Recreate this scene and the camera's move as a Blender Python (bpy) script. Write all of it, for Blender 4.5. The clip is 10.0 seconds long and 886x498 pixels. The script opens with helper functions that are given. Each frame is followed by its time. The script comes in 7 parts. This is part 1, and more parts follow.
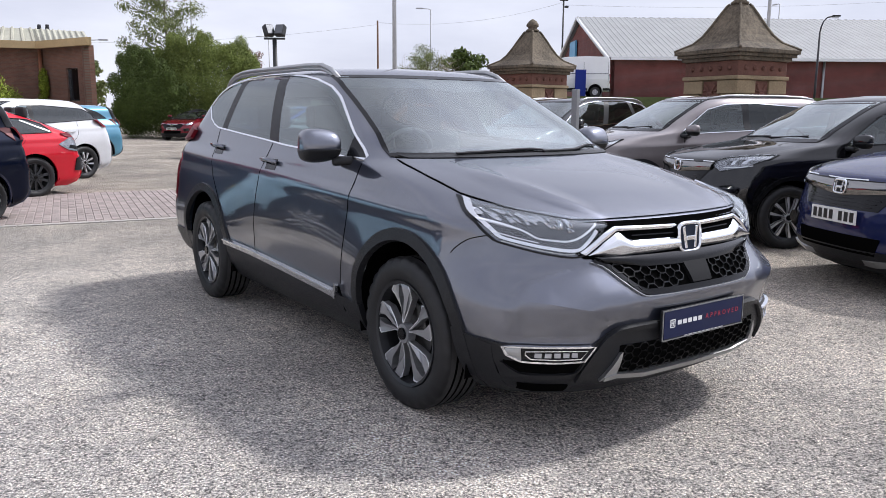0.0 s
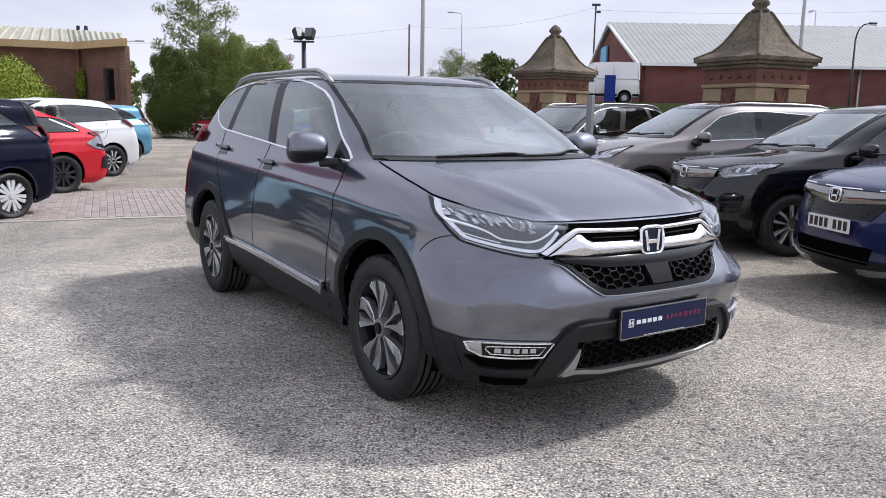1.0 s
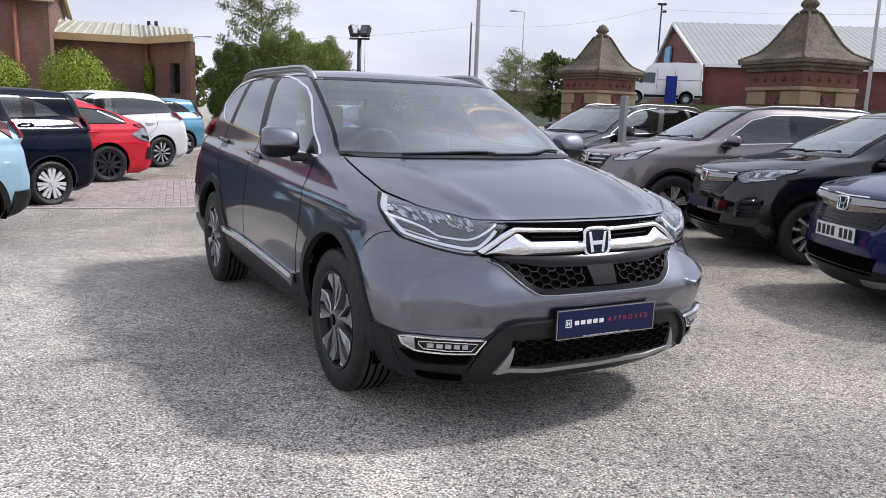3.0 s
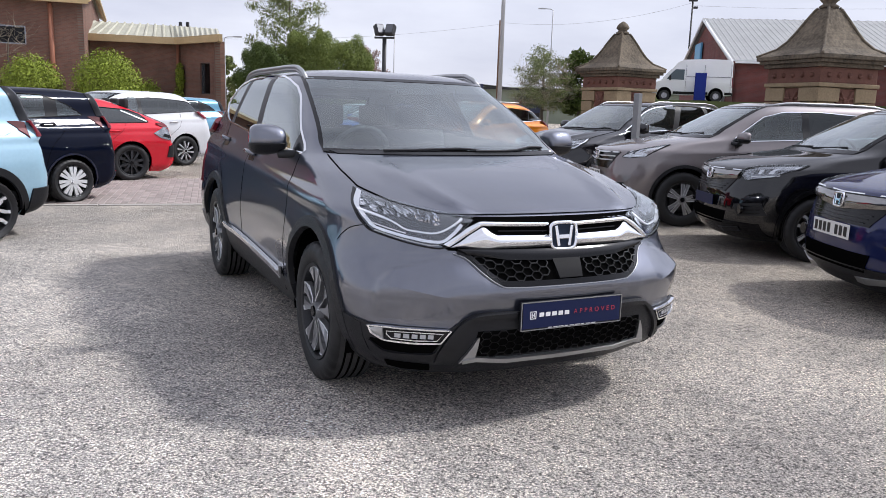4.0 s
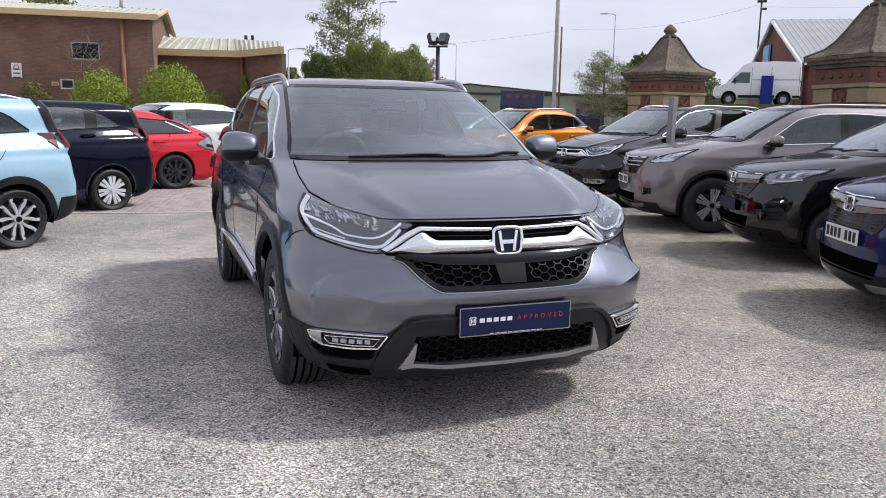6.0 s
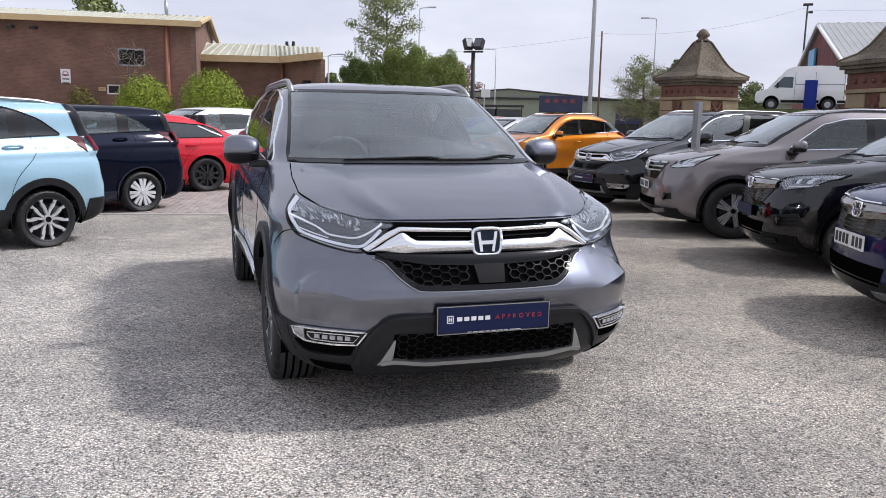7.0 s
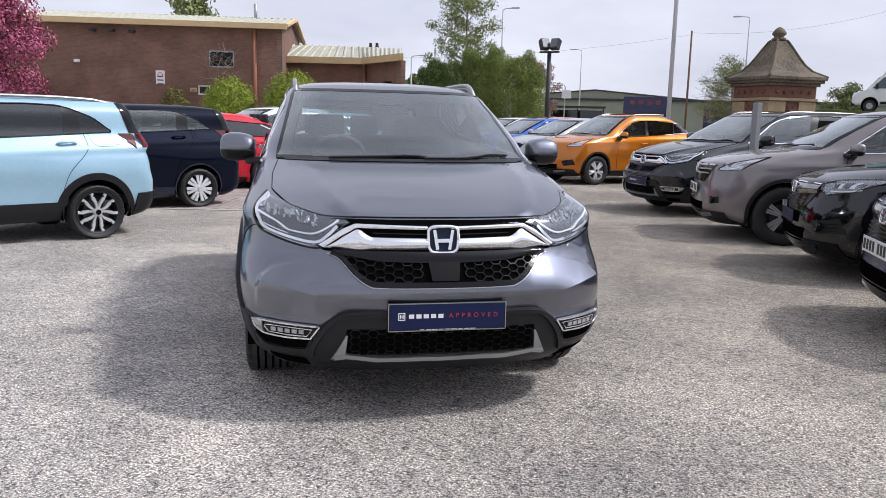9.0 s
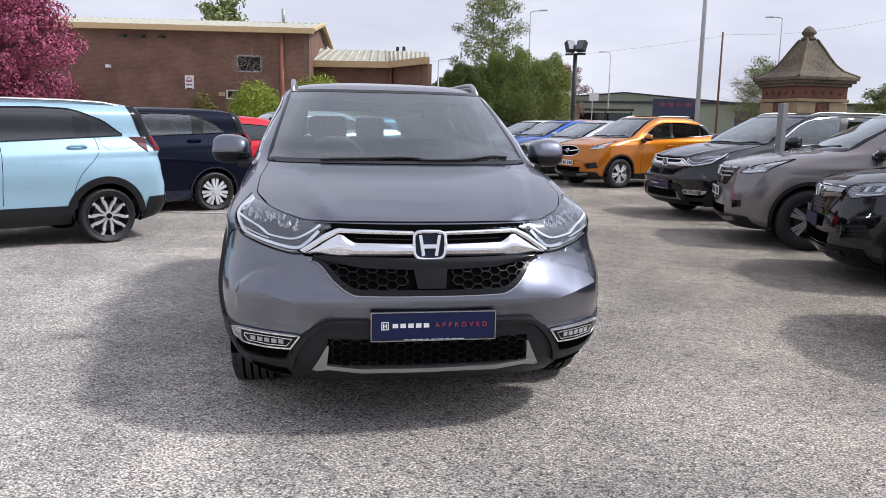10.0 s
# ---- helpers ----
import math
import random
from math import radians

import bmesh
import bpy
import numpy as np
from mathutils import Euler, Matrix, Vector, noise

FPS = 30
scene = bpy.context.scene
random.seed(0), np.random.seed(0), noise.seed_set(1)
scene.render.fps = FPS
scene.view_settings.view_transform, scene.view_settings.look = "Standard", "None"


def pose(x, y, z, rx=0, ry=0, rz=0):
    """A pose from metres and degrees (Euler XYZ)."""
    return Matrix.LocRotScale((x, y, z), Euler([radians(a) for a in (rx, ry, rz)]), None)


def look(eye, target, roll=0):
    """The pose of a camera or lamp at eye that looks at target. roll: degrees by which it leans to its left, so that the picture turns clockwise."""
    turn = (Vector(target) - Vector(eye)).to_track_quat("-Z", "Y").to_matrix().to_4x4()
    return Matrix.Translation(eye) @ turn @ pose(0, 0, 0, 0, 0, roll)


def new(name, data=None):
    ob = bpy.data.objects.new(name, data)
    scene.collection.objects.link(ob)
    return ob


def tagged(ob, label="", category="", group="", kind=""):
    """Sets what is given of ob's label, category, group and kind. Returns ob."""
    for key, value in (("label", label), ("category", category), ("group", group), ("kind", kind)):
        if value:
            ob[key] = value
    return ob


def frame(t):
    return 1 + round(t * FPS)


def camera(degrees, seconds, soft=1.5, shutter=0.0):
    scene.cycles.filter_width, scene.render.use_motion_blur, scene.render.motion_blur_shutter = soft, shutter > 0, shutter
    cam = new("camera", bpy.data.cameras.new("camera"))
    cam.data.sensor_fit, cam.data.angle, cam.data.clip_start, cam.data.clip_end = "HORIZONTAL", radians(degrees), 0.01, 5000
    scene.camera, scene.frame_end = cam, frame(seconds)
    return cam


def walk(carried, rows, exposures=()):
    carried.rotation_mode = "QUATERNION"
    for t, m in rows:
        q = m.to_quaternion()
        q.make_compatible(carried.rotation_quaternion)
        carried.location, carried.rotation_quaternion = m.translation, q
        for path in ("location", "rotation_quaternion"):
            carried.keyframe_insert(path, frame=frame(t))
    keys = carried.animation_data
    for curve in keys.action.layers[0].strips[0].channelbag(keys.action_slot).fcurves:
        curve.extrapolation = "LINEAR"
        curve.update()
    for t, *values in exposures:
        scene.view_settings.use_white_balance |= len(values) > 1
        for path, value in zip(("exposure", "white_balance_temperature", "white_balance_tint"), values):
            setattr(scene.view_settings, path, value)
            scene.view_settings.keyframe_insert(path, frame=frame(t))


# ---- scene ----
cam = camera(59.4, 10.0, soft=0.75)
METRES, EYE, TILT, LEAN, TURN = 2.903, 1.378, 0.0, 0.0, 0.0
ROWS = [
    (0.0, 0.0, 0.0, 0.0, 0.07, -9.93, -0.39),
    (0.5, 0.0421, -0.0242, 0.0039, 1.09, -9.82, -0.65),
    (1.0, 0.0914, -0.054, 0.0035, 2.41, -9.7, -1.09),
    (1.5, 0.1277, -0.0704, 0.0044, 3.7, -9.63, -1.55),
    (2.0, 0.1711, -0.0595, 0.0034, 4.91, -9.7, -1.9),
    (2.5, 0.2194, -0.0499, 0.0055, 5.99, -9.83, -2.08),
    (4.0, 0.3718, -0.0839, 0.0102, 9.33, -10.15, -1.84),
    (4.5, 0.4131, -0.0654, 0.0067, 10.44, -10.17, -1.72),
    (5.0, 0.4638, -0.0405, 0.008, 11.6, -10.11, -1.51),
    (5.5, 0.5121, -0.0381, 0.01, 12.82, -9.9, -1.24),
    (7.0, 0.6603, -0.0451, 0.0096, 17.15, -9.39, -1.12),
    (7.5, 0.7069, -0.0102, 0.0113, 18.81, -9.46, -1.3),
    (8.0, 0.7566, 0.0052, 0.0116, 20.58, -9.56, -1.4),
    (8.5, 0.8164, 0.0119, 0.012, 22.21, -9.57, -1.45),
    (9.0, 0.8543, 0.0225, 0.0098, 23.54, -9.46, -1.4),
    (9.5, 0.8774, 0.0618, 0.0063, 24.68, -9.33, -1.29),
    (10.0, 0.8898, 0.1031, 0.0055, 25.66, -9.25, -1.18),
]
walk(cam, [(t, pose(0, 0, EYE, TILT, LEAN, TURN) @ pose(METRES * x, METRES * y, METRES * z, 90 + pitch, roll, yaw)) for t, x, y, z, yaw, pitch, roll in ROWS], ((0.0, 0.10), (2.5, 0.07), (5.0, 0.04), (7.5, 0.0), (10.0, 0.0)))

# ---- light ----
SUN_ELEV, SUN_AZ = radians(49.0), math.atan2(0.36, 0.84)
world = bpy.data.worlds.new("sky")
scene.world = world
world.use_nodes = True
wn, wl = world.node_tree.nodes, world.node_tree.links
wn.clear()
w_out = wn.new("ShaderNodeOutputWorld")
w_bg = wn.new("ShaderNodeBackground")
w_sky = wn.new("ShaderNodeTexSky")
w_sky.sky_type, w_sky.sun_disc = "NISHITA", False
w_sky.sun_elevation, w_sky.sun_rotation = SUN_ELEV, math.pi / 2 - SUN_AZ
w_co = wn.new("ShaderNodeTexCoord")
w_map = wn.new("ShaderNodeMapping")
w_map.inputs["Scale"].default_value = (1.6, 1.6, 5.5)
w_noise = wn.new("ShaderNodeTexNoise")
w_noise.inputs["Scale"].default_value, w_noise.inputs["Detail"].default_value = 1.7, 6
w_noise.inputs["Roughness"].default_value = 0.55
w_ramp = wn.new("ShaderNodeValToRGB")
w_ramp.color_ramp.elements[0].position, w_ramp.color_ramp.elements[1].position = 0.32, 0.70
w_ramp.color_ramp.elements[0].color = (6.0, 6.2, 7.55, 1)
w_ramp.color_ramp.elements[1].color = (8.15, 8.33, 9.55, 1)
w_mix = wn.new("ShaderNodeMixRGB")
w_mix.inputs[0].default_value = 0.90
wl.new(w_co.outputs["Generated"], w_map.inputs[0])
wl.new(w_map.outputs[0], w_noise.inputs["Vector"])
wl.new(w_noise.outputs["Fac"], w_ramp.inputs[0])
wl.new(w_sky.outputs[0], w_mix.inputs[1])
wl.new(w_ramp.outputs[0], w_mix.inputs[2])
# thin cloud glows round the veiled sun
w_dot = wn.new("ShaderNodeVectorMath")
w_dot.operation = "DOT_PRODUCT"
w_dot.inputs[1].default_value = (math.cos(SUN_ELEV) * math.cos(SUN_AZ), math.cos(SUN_ELEV) * math.sin(SUN_AZ), math.sin(SUN_ELEV))
w_rise = wn.new("ShaderNodeMapRange")
w_rise.interpolation_type = "SMOOTHSTEP"
w_rise.inputs["From Min"].default_value, w_rise.inputs["From Max"].default_value = 0.72, 1.0
w_rise.inputs["To Min"].default_value, w_rise.inputs["To Max"].default_value = 1.0, 2.5
w_gain = wn.new("ShaderNodeVectorMath")
w_gain.operation = "SCALE"
wl.new(w_co.outputs["Generated"], w_dot.inputs[0]), wl.new(w_dot.outputs["Value"], w_rise.inputs["Value"])
wl.new(w_mix.outputs[0], w_gain.inputs[0]), wl.new(w_rise.outputs[0], w_gain.inputs["Scale"])
wl.new(w_gain.outputs[0], w_bg.inputs["Color"])
w_bg.inputs["Strength"].default_value = 0.112
wl.new(w_bg.outputs[0], w_out.inputs[0])

sun = new("sun", bpy.data.lights.new("sun", "SUN"))
sun.data.energy, sun.data.angle, sun.data.color = 3.15, radians(6.0), (1.0, 0.985, 0.975)
sun.matrix_world = look((20 * math.cos(SUN_AZ), 20 * math.sin(SUN_AZ), 20 * math.tan(SUN_ELEV)), (0, 0, 0))


# ---- materials ----
def material(name, colour, rough=0.6, metal=0.0, vary=0.0, scale=8.0, bump=0.0, bump_scale=60.0, coat=0.0, world_space=True, piece=0.0, spec=0.5):
    """Principled surface with variation at two scales and a fine relief."""
    m = bpy.data.materials.new(name)
    m.use_nodes = True
    n, l = m.node_tree.nodes, m.node_tree.links
    b = n["Principled BSDF"]
    b.inputs["Roughness"].default_value, b.inputs["Metallic"].default_value = rough, metal
    b.inputs["Coat Weight"].default_value, b.inputs["Coat Roughness"].default_value = coat, 0.04
    b.inputs["Specular IOR Level"].default_value = spec
    b.inputs["Base Color"].default_value = (*colour, 1)
    if vary or bump or piece:
        co = n.new("ShaderNodeNewGeometry").outputs["Position"] if world_space else n.new("ShaderNodeTexCoord").outputs["Object"]
    if vary or piece:
        a, c = n.new("ShaderNodeTexNoise"), n.new("ShaderNodeTexNoise")
        a.inputs["Scale"].default_value, a.inputs["Detail"].default_value = scale, 5
        c.inputs["Scale"].default_value, c.inputs["Detail"].default_value = scale * 9, 3
        l.new(co, a.inputs["Vector"]), l.new(co, c.inputs["Vector"])
        add = n.new("ShaderNodeMath")
        add.operation = "ADD"
        l.new(a.outputs["Fac"], add.inputs[0]), l.new(c.outputs["Fac"], add.inputs[1])
        span = n.new("ShaderNodeMapRange")
        span.inputs["From Min"].default_value, span.inputs["From Max"].default_value = 0.6, 1.4
        span.inputs["To Min"].default_value, span.inputs["To Max"].default_value = 1 - vary, 1 + vary
        l.new(add.outputs[0], span.inputs["Value"])
        value = span.outputs[0]
        if piece:
            info = n.new("ShaderNodeObjectInfo")
            geo = n.new("ShaderNodeNewGeometry")
            both = n.new("ShaderNodeMath")
            both.operation = "ADD"
            l.new(info.outputs["Random"], both.inputs[0]), l.new(geo.outputs["Random Per Island"], both.inputs[1])
            fr = n.new("ShaderNodeMath")
            fr.operation = "FRACT"
            l.new(both.outputs[0], fr.inputs[0])
            pr = n.new("ShaderNodeMapRange")
            pr.inputs["To Min"].default_value, pr.inputs["To Max"].default_value = 1 - piece, 1 + piece
            l.new(fr.outputs[0], pr.inputs["Value"])
            mul = n.new("ShaderNodeMath")
            mul.operation = "MULTIPLY"
            l.new(value, mul.inputs[0]), l.new(pr.outputs[0], mul.inputs[1])
            value = mul.outputs[0]
        tint = n.new("ShaderNodeVectorMath")
        tint.operation = "SCALE"
        tint.inputs[0].default_value = colour
        l.new(value, tint.inputs["Scale"])
        l.new(tint.outputs[0], b.inputs["Base Color"])
    if bump:
        t, k = n.new("ShaderNodeTexNoise"), n.new("ShaderNodeBump")
        t.inputs["Scale"].default_value, t.inputs["Detail"].default_value = bump_scale, 4
        l.new(co, t.inputs["Vector"])
        k.inputs["Strength"].default_value, k.inputs["Distance"].default_value = bump, 0.01
        l.new(t.outputs["Fac"], k.inputs["Height"]), l.new(k.outputs[0], b.inputs["Normal"])
    return m


def paint(name, colour, metal=0.35, rough=0.32, coat=0.9, ior=1.6):
    m = material(name, colour, rough, metal, 0.05, 3.0, 0.0, 60, coat, False, spec=0.0)
    m.node_tree.nodes["Principled BSDF"].inputs["Coat IOR"].default_value = ior
    m.node_tree.nodes["Principled BSDF"].inputs["Coat Roughness"].default_value = 0.05
    return m


def glass(name, tint, gloss=1.0, facing=0.08, haze_share=0.03, rise=4.2):
    """Thin glass: clear to the eye, more mirror-like at a slant, with a faint pale film painting a bright haze."""
    m = bpy.data.materials.new(name)
    m.use_nodes = True
    n, l = m.node_tree.nodes, m.node_tree.links
    n.clear()
    out, mix, see, shine, lay, film, veil = (n.new("ShaderNode" + k) for k in ("OutputMaterial", "MixShader", "BsdfTransparent", "BsdfGlossy", "LayerWeight", "BsdfDiffuse", "MixShader"))
    see.inputs["Color"].default_value = (*tint, 1)
    shine.inputs["Roughness"].default_value = 0.01
    shine.inputs["Color"].default_value = (gloss * 0.95, gloss, gloss, 1)
    film.inputs["Color"].default_value = (0.70, 0.76, 0.76, 1)
    lay.inputs["Blend"].default_value = 0.5
    power, share = n.new("ShaderNodeMath"), n.new("ShaderNodeMath")
    power.operation, share.operation = "POWER", "MULTIPLY_ADD"
    power.inputs[1].default_value = rise
    share.inputs[1].default_value, share.inputs[2].default_value = 1 - facing, facing
    l.new(lay.outputs["Facing"], power.inputs[0]), l.new(power.outputs[0], share.inputs[0])
    # pale diffuse share lifts the glass, standing in for brighter reflection
    veil.inputs[0].default_value = haze_share
    l.new(see.outputs[0], veil.inputs[1]), l.new(film.outputs[0], veil.inputs[2])
    l.new(share.outputs[0], mix.inputs[0]), l.new(veil.outputs[0], mix.inputs[1]), l.new(shine.outputs[0], mix.inputs[2])
    l.new(mix.outputs[0], out.inputs[0])
    return m


GREY_PAINT = paint("steel_grey_metallic_paint", (0.068, 0.076, 0.108), 0.85, 0.36, 1.0, 2.2)
BLACK_PLASTIC = material("black_textured_plastic", (0.010, 0.0105, 0.0125), 0.42, 0, 0.15, 30, 0.15, 400, 0, False, spec=0.34)
GLOSS_BLACK = material("gloss_black", (0.005, 0.005, 0.006), 0.12, 0, spec=0.28)
HONEYCOMB = material("grille_bars", (0.008, 0.008, 0.009), 0.3, 0, spec=0.3)
RADAR = material("radar_cover", (0.007, 0.007, 0.008), 0.5, 0, spec=0.12)
# flat black; on sheets and strips it paints the shade of openings and gaps
DARK = material("recess_shade_black", (0.003, 0.003, 0.003), 0.95, spec=0.0)
CHROME = material("chrome", (0.82, 0.83, 0.85), 0.07, 1.0)
SMOKED_CHROME = material("smoked_chrome", (0.30, 0.295, 0.29), 0.08, 1.0)
SATIN = material("satin_silver", (0.40, 0.405, 0.41), 0.32, 0.9, 0.05, 6, world_space=False)
ALLOY = material("machined_alloy", (0.68, 0.69, 0.71), 0.28, 0.6, 0.06, 20, world_space=False)
ALLOY_GREY = material("grey_alloy_face", (0.36, 0.365, 0.38), 0.30, 0.7, 0.06, 20, world_space=False)
ALLOY_DARK = material("dark_alloy", (0.03, 0.031, 0.034), 0.35, 0.4)
WHITE_COVER = material("silver_wheel_cover", (0.62, 0.63, 0.64), 0.3, 0.3)
RUBBER = material("tyre_rubber", (0.008, 0.008, 0.009), 0.55, 0, 0.3, 14, 0.1, 200, world_space=False)
# tread tops: dust, and a sheen put into the colour
TREAD = material("dusty_sheen_tread", (0.038, 0.037, 0.037), 0.75, 0, 0.3, 20, 0.2, 150, world_space=False)
STEEL = material("brake_steel", (0.09, 0.088, 0.085), 0.4, 0.9, 0.2, 12, world_space=False)
GLASS = glass("window_glass", (0.42, 0.53, 0.53), 1.0, 0.09, 0.012, 3.4)
TINTED = glass("tinted_glass", (0.07, 0.078, 0.08), 1.0, 0.060, 0.006, 3.8)
SCREEN = glass("windscreen_glass", (0.74, 0.82, 0.82), 1.0, 0.15, 0.03, 2.7)
CLEAR_SCREEN = glass("clean_windscreen_glass", (0.72, 0.82, 0.81), 1.0, 0.13, 0.016, 2.9)
LENS = glass("lamp_lens", (0.93, 0.94, 0.95), 1.0, 0.04, 0.004, 5.0)
CABIN = material("dark_cabin_fabric", (0.022, 0.022, 0.024), 0.85, 0, 0.2, 20, world_space=False)
TRIM_GREY = material("pale_headlining", (0.17, 0.17, 0.17), 0.8)
SILL_CHROME = material("brushed_sill_trim", (0.55, 0.56, 0.57), 0.25, 0.95, 0.1, 5, world_space=False)
SMOKED_RED = material("smoked_red_lens", (0.06, 0.004, 0.009), 0.5, 0, 0.3, 25, spec=0.15, world_space=False)
RED_LENS = material("red_lamp_lens", (0.13, 0.005, 0.012), 0.4, 0, 0.3, 25, spec=0.2, world_space=False)
LED = material("lamp_reflector", (0.86, 0.88, 0.92), 0.18, 0.35)
LAMP_GREY = material("lamp_housing", (0.13, 0.134, 0.145), 0.25, 0.6, 0.3, 40, world_space=False)
LAMP_CLEAR = material("bright_lamp_bowl", (0.60, 0.61, 0.63), 0.06, 1.0)
LAMP_MID = material("grey_lamp_bowl", (0.26, 0.265, 0.28), 0.2, 0.8, 0.4, 40, world_space=False)
LAMP_BRIGHT = material("clear_lamp_bowl", (0.62, 0.63, 0.65), 0.22, 0.6, 0.35, 40, world_space=False)
FOG_LED = material("fog_led", (0.45, 0.46, 0.48), 0.25, 0.5)
DASH = material("grey_dashboard", (0.06, 0.06, 0.062), 0.6, 0, 0.1, 12, world_space=False)
NAVY_PLATE = material("navy_plate", (0.007, 0.013, 0.055), 0.35, spec=0.25)
BADGE_BLUE = material("badge_blue", (0.010, 0.018, 0.035), 0.45, spec=0.2)
WHITE = material("white_plastic", (0.78, 0.78, 0.78), 0.4)
RED_INK = material("red_ink", (0.38, 0.03, 0.06), 0.5)
PLATE_WHITE = material("plate_white", (0.75, 0.75, 0.73), 0.4)
PLATE_YELLOW = material("plate_yellow", (0.65, 0.45, 0.03), 0.4)
INK = material("black_ink", (0.01, 0.01, 0.01), 0.5)


# ---- mesh helpers ----
def mesh_object(name, verts, faces, mat, parent=None, smooth=True, label=""):
    me = bpy.data.meshes.new(name)
    me.from_pydata([tuple(v) for v in verts], [], faces)
    me.materials.append(mat)
    if smooth:
        me.polygons.foreach_set("use_smooth", [True] * len(me.polygons))
    me.update()
    ob = new(name, me)
    if parent:
        ob.parent = parent
    return tagged(ob, label)


def part(name, bm, mat, parent=None, label="", smooth=False):
    me = bpy.data.meshes.new(name)
    bm.to_mesh(me)
    bm.free()
    me.materials.append(mat)
    if smooth:
        me.polygons.foreach_set("use_smooth", [True] * len(me.polygons))
    ob = new(name, me)
    if parent:
        ob.parent = parent
    return tagged(ob, label)


def thing(name, m, label, category, group="", kind=""):
    ob = new(name)
    ob.matrix_world = m
    return tagged(ob, label, category, group, kind)


def box(bm, cx, cy, cz, sx, sy, sz, bevel=0.0, turn=None):
    """Adds a box by centre and size, bevelled."""
    g = bmesh.ops.create_cube(bm, size=1.0)
    vs = g["verts"]
    bmesh.ops.transform(bm, verts=vs, matrix=Matrix.Translation((cx, cy, cz)) @ (turn or Matrix()) @ Matrix.Diagonal((sx, sy, sz, 1)))
    if bevel:
        es = list({e for v in vs for e in v.link_edges})
        bmesh.ops.bevel(bm, geom=es, offset=bevel, segments=2, affect="EDGES", profile=0.6)
    return bm


def rod(bm, a, b, r1, r2=None, seg=10):
    """Adds a tapered round bar from a to b."""
    a, b = Vector(a), Vector(b)
    d = b - a
    m = Matrix.Translation((a + b) / 2) @ d.to_track_quat("Z", "Y").to_matrix().to_4x4()
    bmesh.ops.create_cone(bm, cap_ends=True, segments=seg, radius1=r1, radius2=r1 if r2 is None else r2, depth=d.length, matrix=m)
    return bm


def tube(name, pts, r, mat, parent=None, seg=8, label=""):
    """A round bar along a line of points."""
    pts = [Vector(p) for p in pts]
    vs, fs = [], []
    for i, p in enumerate(pts):
        t = (pts[min(i + 1, len(pts) - 1)] - pts[max(i - 1, 0)]).normalized()
        u = t.orthogonal().normalized() if i == 0 else (u - t * u.dot(t)).normalized()
        w = t.cross(u)
        rr = r[i] if isinstance(r, (list, tuple)) else r
        vs += [p + (u * math.cos(2 * math.pi * k / seg) + w * math.sin(2 * math.pi * k / seg)) * rr for k in range(seg)]
    for i in range(len(pts) - 1):
        for k in range(seg):
            fs.append((i * seg + k, i * seg + (k + 1) % seg, (i + 1) * seg + (k + 1) % seg, (i + 1) * seg + k))
    fs += [tuple(reversed(range(seg))), tuple(range((len(pts) - 1) * seg, len(pts) * seg))]
    return mesh_object(name, vs, fs, mat, parent, True, label)


def lathe(profile, seg=48):
    """Verts and faces of a profile of (radius, y) turned round the y axis, closed on itself."""
    vs, fs, n = [], [], len(profile)
    for k in range(seg):
        c, s = math.cos(2 * math.pi * k / seg), math.sin(2 * math.pi * k / seg)
        vs += [(r * c, y, r * s) for r, y in profile]
    for k in range(seg):
        for i in range(n):
            fs.append((k * n + i, k * n + (i + 1) % n, ((k + 1) % seg) * n + (i + 1) % n, ((k + 1) % seg) * n + i))
    return vs, fs


def along(poly, u):
    """The point at the share u of a polyline's first coordinate."""
    x = poly[0][0] + (poly[-1][0] - poly[0][0]) * u
    return x, level(poly, x)


def level(poly, x):
    p = poly if poly[0][0] <= poly[-1][0] else poly[::-1]
    return float(np.interp(x, [q[0] for q in p], [q[1] for q in p]))


def smooth_line(pts, n=40):
    """A smooth curve of n points through a few."""
    p = np.array(pts, float)
    d = np.r_[0, np.cumsum(np.hypot(*np.diff(p, axis=0).T))]
    s = np.linspace(0, d[-1], n)
    out = []
    for x in s:
        i = min(max(np.searchsorted(d, x) - 1, 0), len(p) - 2)
        t = (x - d[i]) / (d[i + 1] - d[i])
        a, b = p[max(i - 1, 0)], p[min(i + 2, len(p) - 1)]
        m0, m1 = (p[i + 1] - a) / 2, (b - p[i]) / 2
        out.append(tuple((2 * t**3 - 3 * t**2 + 1) * p[i] + (t**3 - 2 * t**2 + t) * m0 + (3 * t**2 - 2 * t**3) * p[i + 1] + (t**3 - t**2) * m1))
    return out




